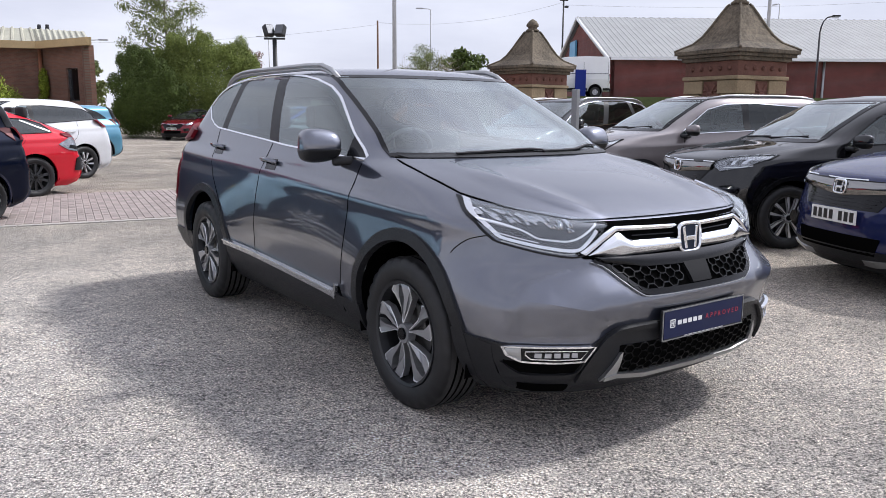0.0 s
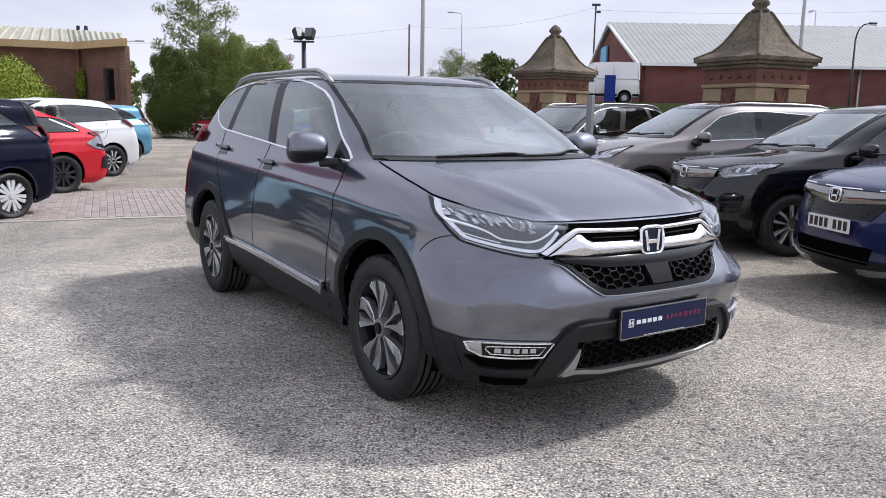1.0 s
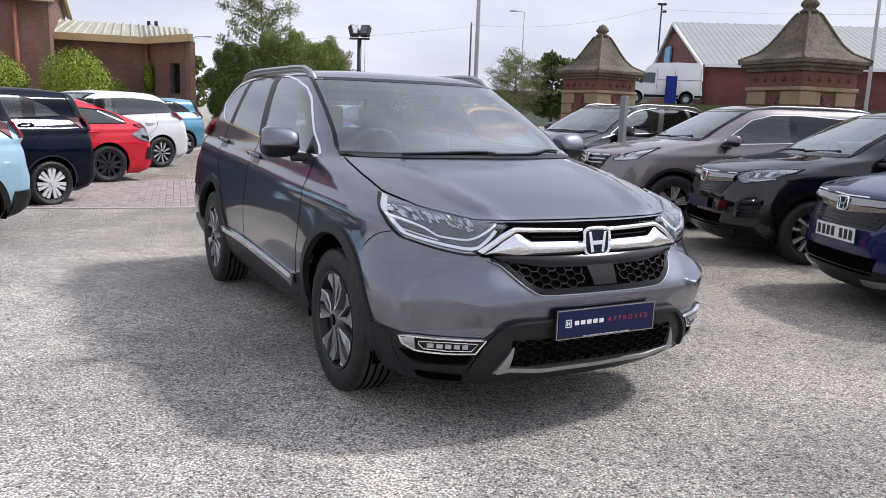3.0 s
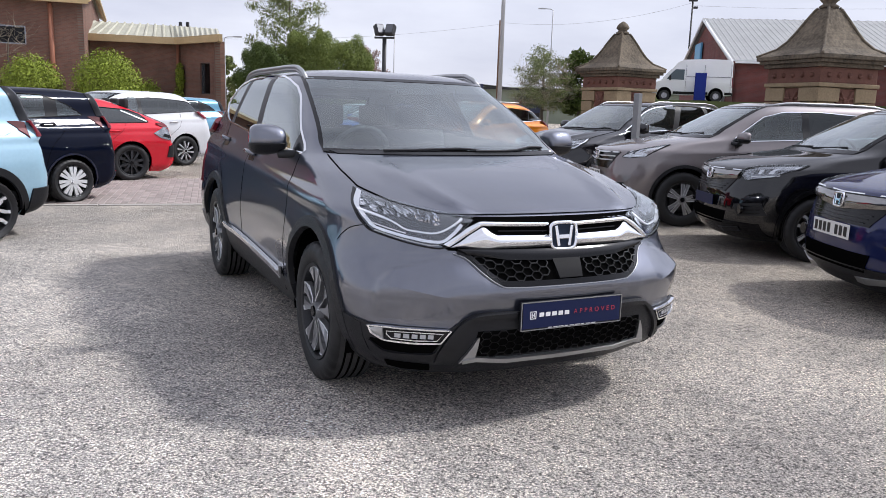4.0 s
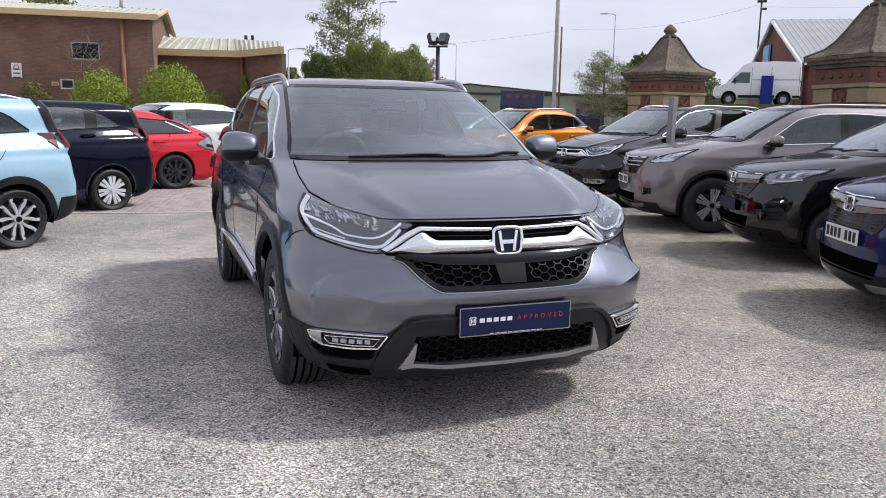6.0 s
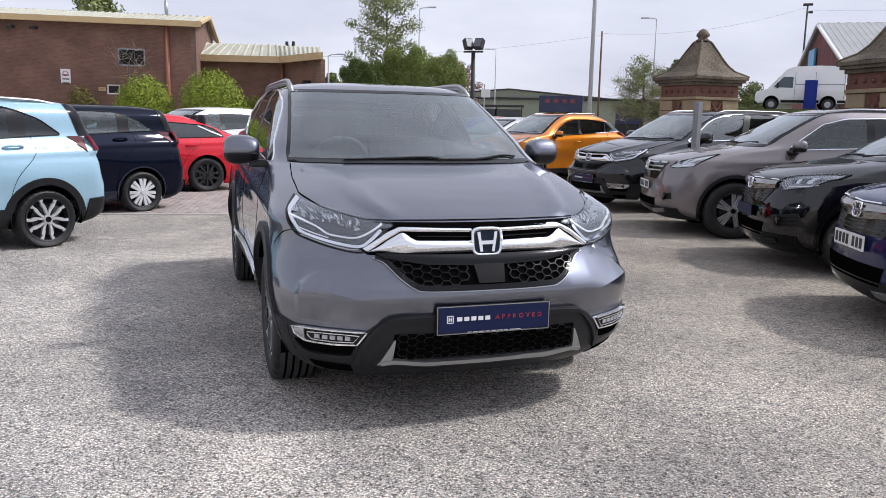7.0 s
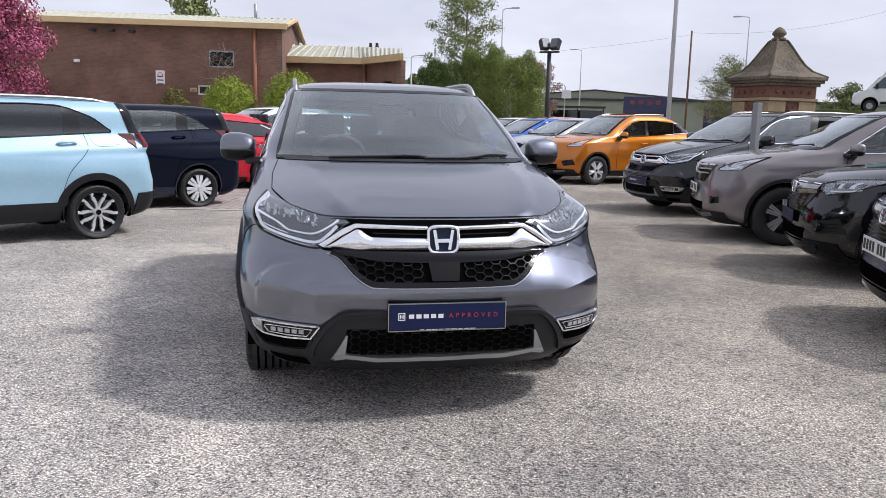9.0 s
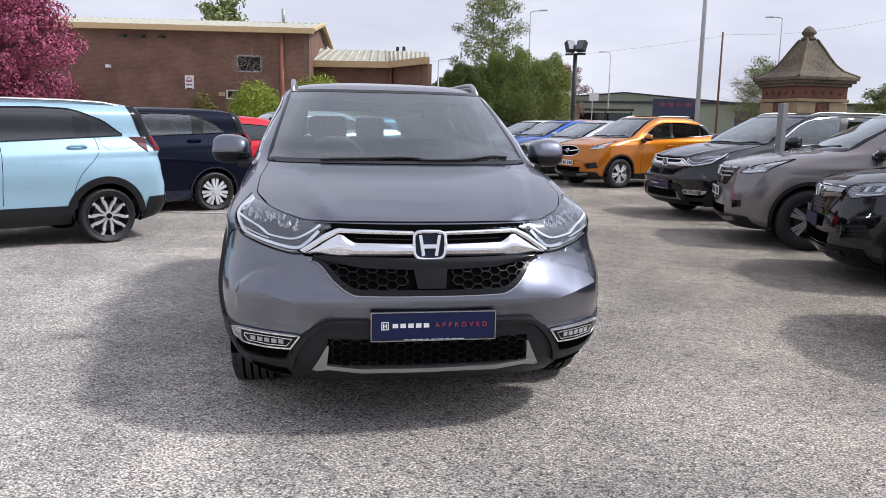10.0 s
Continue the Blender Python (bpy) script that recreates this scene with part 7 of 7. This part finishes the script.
slope = [(-29, 5.4), (-22, 5.95), (-8, 4.75)]
front = [(x, 107.95 + (x + 29) * 8 / 59, z) for x, z in [(-8, 4.6), (-29, 4.6)] + slope]
mesh_object("gable", front + [(x, y + 13, z) for x, y, z in front], [(0, 1, 2, 3, 4)] + [(k, k + 5, (k + 1) % 5 + 5, (k + 1) % 5) for k in range(5)] + [(9, 8, 7, 6, 5)], GREEN_CLAD, far, False)
tube("gable_trim", [(x, 107.75 + (x + 29) * 8 / 59, z) for x, z in slope], 0.13, DARK_METAL, far, 4)
for x, y, w, top in ((-9.4, 74.2, 4.0, 3.9), (-3.2, 74.8, 2.4, 2.9)):
    c = thing("container", pose(x, y, 0, 0, 0, 6), "dark blue shipping container on a far yard", "container", "far containers")
    part("box", box(bmesh.new(), 0, 0, top - 0.75, w, 2.4, 1.5, 0.03), CONT_BLUE, c)
    part("chassis", box(bmesh.new(), 0, 0, (top - 1.5) / 2, w, 2.2, top - 1.5), DARK_METAL, c)
    for k in range(4):
        part("bar", box(bmesh.new(), -w * 0.3 + k * w * 0.19, -1.21, top - 0.5, w * 0.12, 0.02, 0.4), RED_CAB, c)


TINTED_VAN = material("cab_glass", (0.05, 0.075, 0.085), 0.08, 0, spec=0.6)


def van(x, y, z, turn):
    t = thing("van", pose(x, y, z, 0, 0, turn), "white high-roof panel van on the raised road", "van")
    prof = [(2.86, 0.42), (3.02, 0.55), (3.04, 0.92), (2.92, 1.10), (2.25, 1.36), (1.62, 2.10), (1.30, 2.52), (0.9, 2.70), (-0.6, 2.76), (-2.06, 2.72), (-2.18, 2.58), (-2.22, 1.2), (-2.22, 0.42)]
    half = [(0.42, 0.93), (0.60, 0.985), (1.25, 1.0), (1.9, 0.955), (2.35, 0.90), (2.76, 0.80)]
    bm = bmesh.new()
    rows = []
    for c in (-1, -0.985, -0.9, 0.9, 0.985, 1):
        rows.append([bm.verts.new((px * (1 - 0.02 * (abs(c) > 0.95)), c * float(np.interp(pz, *zip(*half))), pz - (0.05 if abs(c) == 1 and pz > 2.3 else 0.0))) for px, pz in prof])
    n = len(prof)
    for p, q in zip(rows, rows[1:]):
        for i in range(n):
            bm.faces.new((p[i], p[(i + 1) % n], q[(i + 1) % n], q[i]))
    bm.faces.new(rows[0][::-1]), bm.faces.new(rows[-1])
    part("body", bm, VAN_WHITE, t)
    for s in (-1, 1):
        def plate(name, pts, mat, off):
            me = mesh_object(name, [(px, s * (float(np.interp(pz, *zip(*half))) + off), pz) for px, pz in pts], [tuple(range(len(pts)))], mat, t, False)
            so = me.modifiers.new("thickness", "SOLIDIFY")
            so.thickness, so.offset = 0.02, 0
        plate("cab_window", [(1.98, 1.42), (1.72, 1.74), (1.42, 2.06), (0.85, 2.06), (0.85, 1.38)], TINTED_VAN, 0.010)
        for x0 in (0.72, -0.45, -2.1):
            plate("door_seam", [(x0, 0.55), (x0 + 0.022, 0.55), (x0 + 0.022, 1.25), (x0 + 0.022, 2.38), (x0, 2.38), (x0, 1.25)], LAMP_MID, 0.002)
        plate("side_rail", [(0.7, 1.58), (-2.1, 1.58), (-2.1, 1.62), (0.7, 1.62)], LAMP_MID, 0.002)
        plate("sill_trim", [(1.5, 0.46), (-0.7, 0.46), (-0.7, 0.62), (1.5, 0.62)], BLACK_PLASTIC, 0.006)
        plate("rear_trim", [(-1.75, 0.46), (-2.18, 0.46), (-2.18, 0.62), (-1.75, 0.62)], BLACK_PLASTIC, 0.006)
        for wx in (2.05, -1.22):
            # black disc painted for the shaded arch opening
            part("wheel_arch", rod(bmesh.new(), (wx, s * 0.7, 0.44), (wx, s * 1.012, 0.44), 0.46, 0.46, 28), DARK, t)
            w = part("wheel", rod(bmesh.new(), (wx, s * 0.78, 0.35), (wx, s * 1.02, 0.35), 0.35, 0.35, 28), RUBBER, t)
            part("rim", rod(bmesh.new(), (wx, s * 1.0, 0.35), (wx, s * 1.03, 0.35), 0.21, 0.19, 20), LAMP_MID, w)
        part("headlamp", box(bmesh.new(), 2.86, s * 0.76, 1.02, 0.22, 0.30, 0.26, 0.05), LED, t)
        part("tail_lamp", box(bmesh.new(), -2.19, s * 0.91, 1.25, 0.10, 0.12, 0.62, 0.02), RED_LENS, t)
        part("mirror", box(bmesh.new(), 1.75, s * 1.13, 1.52, 0.12, 0.2, 0.36, 0.04), GLOSS_BLACK, t)
    lean = math.atan2(0.74, 0.63)
    part("windscreen", box(bmesh.new(), 1.945, 0, 1.745, 0.90, 1.62, 0.02, 0.008, Matrix.Rotation(lean, 4, "Y")), GLOSS_BLACK, t)
    part("front_bumper", box(bmesh.new(), 2.96, 0, 0.50, 0.20, 1.80, 0.24, 0.05), BLACK_PLASTIC, t)
    part("rear_bumper", box(bmesh.new(), -2.22, 0, 0.50, 0.14, 1.84, 0.18, 0.03), BLACK_PLASTIC, t)
    part("grille", box(bmesh.new(), 3.03, 0, 0.85, 0.05, 1.1, 0.22, 0.02), BLACK_PLASTIC, t)
    return t


bank = part("road_bank", box(bmesh.new(), 34, 54.2, 1.15, 62, 5.0, 2.7), GRASS)
tagged(bank, "low grassed bank carrying a road", "bank", kind="structure")
van(9.15, 55.2, 2.5, 176)
# blue panel seen with the van, stood here by itself on an added foot
blue = thing("upright_panel", pose(9.2, 53.6, 2.5, 0, 0, 4), "broad blue upright panel beside a white van", "upright")
part("panel", box(bmesh.new(), 0, 0, 0.95, 0.72, 0.10, 1.75, 0.015), material("royal_blue_panel", (0.010, 0.025, 0.20), 0.6, 0, 0.08, 3, spec=0.2), blue)
part("foot", box(bmesh.new(), 0, 0, 0.04, 0.9, 0.4, 0.08, 0.01), DARK_METAL, blue)

# ---- parked cars ----
HATCH = dict(wb=2.53, fo=0.78, ro=0.80, hw=0.85, top=1.535, gc=0.17, nose=0.88, cowl=1.06, cowl_x=-0.12, ws_x=-1.05, roof_w=0.61, rear_lean=0.20, tail=0.8, corner=0.5, tyre=0.305)
CROSS = dict(wb=2.61, fo=0.85, ro=0.86, hw=0.885, top=1.605, gc=0.18, nose=0.90, cowl=1.10, cowl_x=-0.18, ws_x=-1.02, roof_w=0.61, rear_lean=0.55, tyre=0.335)


main_suv(pose(0.574, 4.040, 0, 0, 0, -54.7), "steel-grey metallic family SUV with chrome grille, parked on gravelly tarmac", GREY_PAINT)

F = Form(**CROSS)
parked_car(pose(3.97, 6.35, 0, 0, 0, 191), "crossover_car", "dark navy blue crossover with a white number plate", paint("navy_paint", (0.012, 0.018, 0.075), 0.3), F, "five", 0.335, 0.216, 1.06, 1.20, 1.47, -3.05, [(-1.55, -1.64)], plate_z=0.60, rails=SATIN, face="slim")
parked_car(pose(3.43, 8.88, 0, 0, 0, 190.5), "crossover_car", "black crossover with bright headlamps", paint("black_paint", (0.004, 0.004, 0.005), 0.0, 0.2, 1.0, 1.6), F, "blade", 0.335, 0.230, 1.06, 1.20, 1.47, -3.05, [(-1.55, -1.64)], tyre_trim=GLOSS_BLACK, plate="dealer", face="slim")
F = Form(wb=2.62, fo=0.93, ro=0.98, hw=0.91, top=1.655, nose=0.95, cowl=1.16)
parked_car(pose(2.34, 11.10, 0, 0, 0, 194), "older_suv", "brown-grey metallic older SUV with chrome window line", paint("bronze_grey_paint", (0.19, 0.168, 0.168), 0.45, 0.35, 1.0, 1.7), F, "five", 0.36, 0.225, 1.12, 1.24, 1.53, -3.15, [(-1.60, -1.70), (-2.55, -2.62)], chrome=True, rails=SATIN, face="chrome", plate_z=0.62)
main_suv(pose(1.07, 13.55, 0, 0, 0, 220), "black family SUV with chrome grille, parked in a row", paint("black_mica_paint", (0.006, 0.006, 0.008), 0.2, 0.22, 1.0, 1.6), "parked cars")
F = Form(wb=2.55, fo=0.86, ro=0.86, hw=0.89, top=1.655, nose=0.95, cowl=1.13, cowl_x=-0.15, ws_x=-0.98, rear_lean=0.85, roof_drop=0.3, tyre=0.34)
parked_car(pose(-2.12, 18.5, 0, 0, 0, 232), "small_suv", "amber-orange metallic small SUV with silver wheels", paint("amber_paint", (0.50, 0.16, 0.012), 0.4, 0.3), F, "silver", 0.34, 0.22, 1.09, 1.22, 1.50, -2.92, [(-1.52, -1.60), (-2.42, -2.46)], plate_z=0.55, chrome=True, rails=SATIN, face="oval")
F = Form(**{**HATCH, "top": 1.56, "gc": 0.225})
parked_car(pose(-6.10, 4.33, 0, 0, 0, 249.7), "crossover_hatchback", "pale sky-blue crossover hatchback with black wheel-arch trim", paint("sky_blue_paint", (0.30, 0.465, 0.57), 0.1, 0.3), F, "loop", 0.305, 0.232, 1.075, 1.175, 1.465, -2.76, [(-1.45, -1.53), (-2.25, -2.42)], rails=SATIN, arch=0.09, diagonal=True, face="hatch", cladding=0.40)
F = Form(**HATCH)
parked_car(pose(-7.41, 7.45, 0, 0, 0, 244.2), "hatchback", "midnight-blue hatchback with silver wheel covers", paint("midnight_paint", (0.003, 0.005, 0.014), 0.2, 0.4, 0.45, 1.4), F, "cover", 0.30, 0.215, 1.075, 1.175, 1.445, -2.76, [(-1.45, -1.53), (-2.25, -2.42)], tyre_trim=paint("midnight_trim", (0.008, 0.012, 0.035), 0.3, 0.25), rear_tint=GLASS, arch=0.03, diagonal=True, face="hatch")
F = Form(wb=2.70, fo=0.88, ro=0.93, hw=0.90, top=1.44, gc=0.15, nose=0.80, cowl=0.98, cowl_x=-0.30, ws_x=-1.30, roof_w=0.55, rear_lean=0.95, roof_drop=0.1, tyre=0.325)
RED_PAINT = paint("red_paint", (0.55, 0.008, 0.022), 0.05, 0.3)
parked_car(pose(-8.85, 10.79, 0, 0, 0, 233.4), "hatchback", "bright red sporty hatchback with black wheels", RED_PAINT, F, "ten", 0.325, 0.225, 0.97, 1.02, 1.29, -3.05, [(-1.62, -1.70)], tyre_trim=RED_PAINT, arch=0.03, face="sport")
F = Form(**CROSS)
PEARL = paint("pearl_white_paint", (0.58, 0.59, 0.61), 0.0, 0.3)
parked_car(pose(-9.33, 14.08, 0, 0, 0, 242.9), "crossover_car", "pearl white crossover with black and silver wheels", PEARL, F, "blade", 0.335, 0.230, 1.06, 1.20, 1.47, -3.05, [(-1.55, -1.64)], tyre_trim=PEARL, arch=0.03, face="slim")
F = Form(**HATCH)
parked_car(pose(-11.0, 18.9, 0, 0, 0, 240), "hatchback", "light blue hatchback beside a white crossover", paint("teal_blue_paint", (0.12, 0.30, 0.42), 0.3, 0.3), F, "five", 0.30, 0.20, 1.075, 1.175, 1.445, -2.76, [(-1.45, -1.53), (-2.25, -2.42)], arch=0.03, tyre_trim=BLACK_PLASTIC, diagonal=True, face="hatch")
parked_car(pose(-12.75, 38.0, 0, 0, 0, 258), "hatchback", "dark red hatchback under the hedge", paint("dark_red_paint", (0.14, 0.006, 0.014), 0.2, 0.3), Form(**{**HATCH, "top": 1.40, "cowl": 0.98, "nose": 0.80}), "five", 0.30, 0.20, 1.075, 1.175, 1.445, -2.80, [(-1.45, -1.53)], arch=0.03)
parked_car(pose(-5.2, 21.7, 0, 0, 0, 234), "hatchback", "bright blue hatchback in a row of parked cars", paint("bright_blue_paint", (0.015, 0.09, 0.42), 0.3, 0.3), F, "five", 0.30, 0.20, 1.075, 1.175, 1.445, -2.80, [(-1.45, -1.53)], arch=0.03)
parked_car(pose(-3.7, 20.1, 0, 0, 0, 233), "hatchback", "silver hatchback in a row of parked cars", paint("silver_paint", (0.45, 0.46, 0.47), 0.6, 0.3), F, "five", 0.30, 0.20, 1.075, 1.175, 1.445, -2.80, [(-1.45, -1.53)], arch=0.03)
F = Form(wb=2.55, fo=0.86, ro=0.86, hw=0.89, top=1.60, nose=0.95, cowl=1.13, cowl_x=-0.15, ws_x=-0.98, rear_lean=0.55, tyre=0.34)
parked_car(pose(-6.2, 26.8, 0, 0, 0, 236), "small_suv", "orange small SUV at the end of a row", paint("orange_paint", (0.42, 0.10, 0.012), 0.3, 0.3), F, "five", 0.34, 0.22, 1.09, 1.20, 1.50, -3.05, [(-1.52, -1.60)], face="oval")
parked_car(pose(-6.6, 23.4, 0, 0, 0, 235), "hatchback", "white hatchback in a row of parked cars", PEARL, Form(**HATCH), "five", 0.30, 0.20, 1.075, 1.175, 1.445, -2.80, [(-1.45, -1.53)], arch=0.03, tyre_trim=PEARL)

# ---- block paving ----
PAVER = material("brown_block_paver", (0.29, 0.245, 0.228), 0.85, 0, 0.15, 3.0, 0.25, 80, piece=0.15)
JOINT = material("sandy_joint", (0.27, 0.235, 0.215), 0.95, 0, 0.2, 9)
EDGING = material("pale_concrete_edging", (0.36, 0.34, 0.31), 0.9, 0, 0.2, 4, 0.3, 60)
PU, PN = Vector((0.90, 0.435)).normalized(), Vector((-0.435, 0.90)).normalized()
PO = Vector((-3.39, 10.16))
paving = mesh_object("paving", [(*(PO + PU * u + PN * n), 0.004) for u, n in ((-13, 0.0), (1.3, 0.0), (1.3, 3.8), (-13, 3.8))], [(0, 1, 2, 3)], JOINT, None, False)
tagged(paving, "strip of brown block paving laid across the tarmac", "paving", kind="structure")
turn = Matrix.Rotation(math.atan2(PU.y, PU.x), 4, "Z")
bm = box(bmesh.new(), 0, 0, -0.025, 0.094, 0.194, 0.06, 0)
top = [e for e in bm.edges if all(v.co.z > 0 for v in e.verts)]
bmesh.ops.bevel(bm, geom=top, offset=0.006, segments=1, affect="EDGES")
paver_mesh = bpy.data.meshes.new("paver")
bm.to_mesh(paver_mesh)
bm.free()
paver_mesh.materials.append(PAVER)
pv, pf = np.array([v.co for v in paver_mesh.vertices]), [tuple(p.vertices) for p in paver_mesh.polygons]
rest_v, rest_f = [], []
rng = random.Random(9)
for i in range(143):
    for j in range(19):
        u, n = -13 + i * 0.1 + 0.05, 0.1 + j * 0.2 + (0.1 if i % 2 else 0.0)
        if n > 3.72:
            continue
        c = PO + PU * u + PN * n
        z = 0.008 + rng.uniform(-0.002, 0.002)
        if -3.2 < u < -0.6 and j < 12:
            o = new("paver", paver_mesh)
            o.parent = paving
            o.matrix_local = Matrix.Translation((c.x, c.y, z)) @ turn
        else:
            base = len(rest_v)
            m = Matrix.Translation((c.x, c.y, z)) @ turn
            rest_v += [tuple(m @ Vector(v)) for v in pv]
            rest_f += [tuple(base + k for k in f) for f in pf]
ob = mesh_object("paver_field", rest_v, rest_f, PAVER, paving, False)
tagged(ob, "field of brown block pavers", kind="stuff")
for k in range(15):
    c = PO + PU * (-13 + 0.46 + k * 0.92) - PN * 0.06
    e = part("edging_stone", box(bmesh.new(), 0, 0, -0.03, 0.905, 0.10, 0.085, 0.006), EDGING, paving)
    e.matrix_local = Matrix.Translation((c.x, c.y, 0)) @ turn
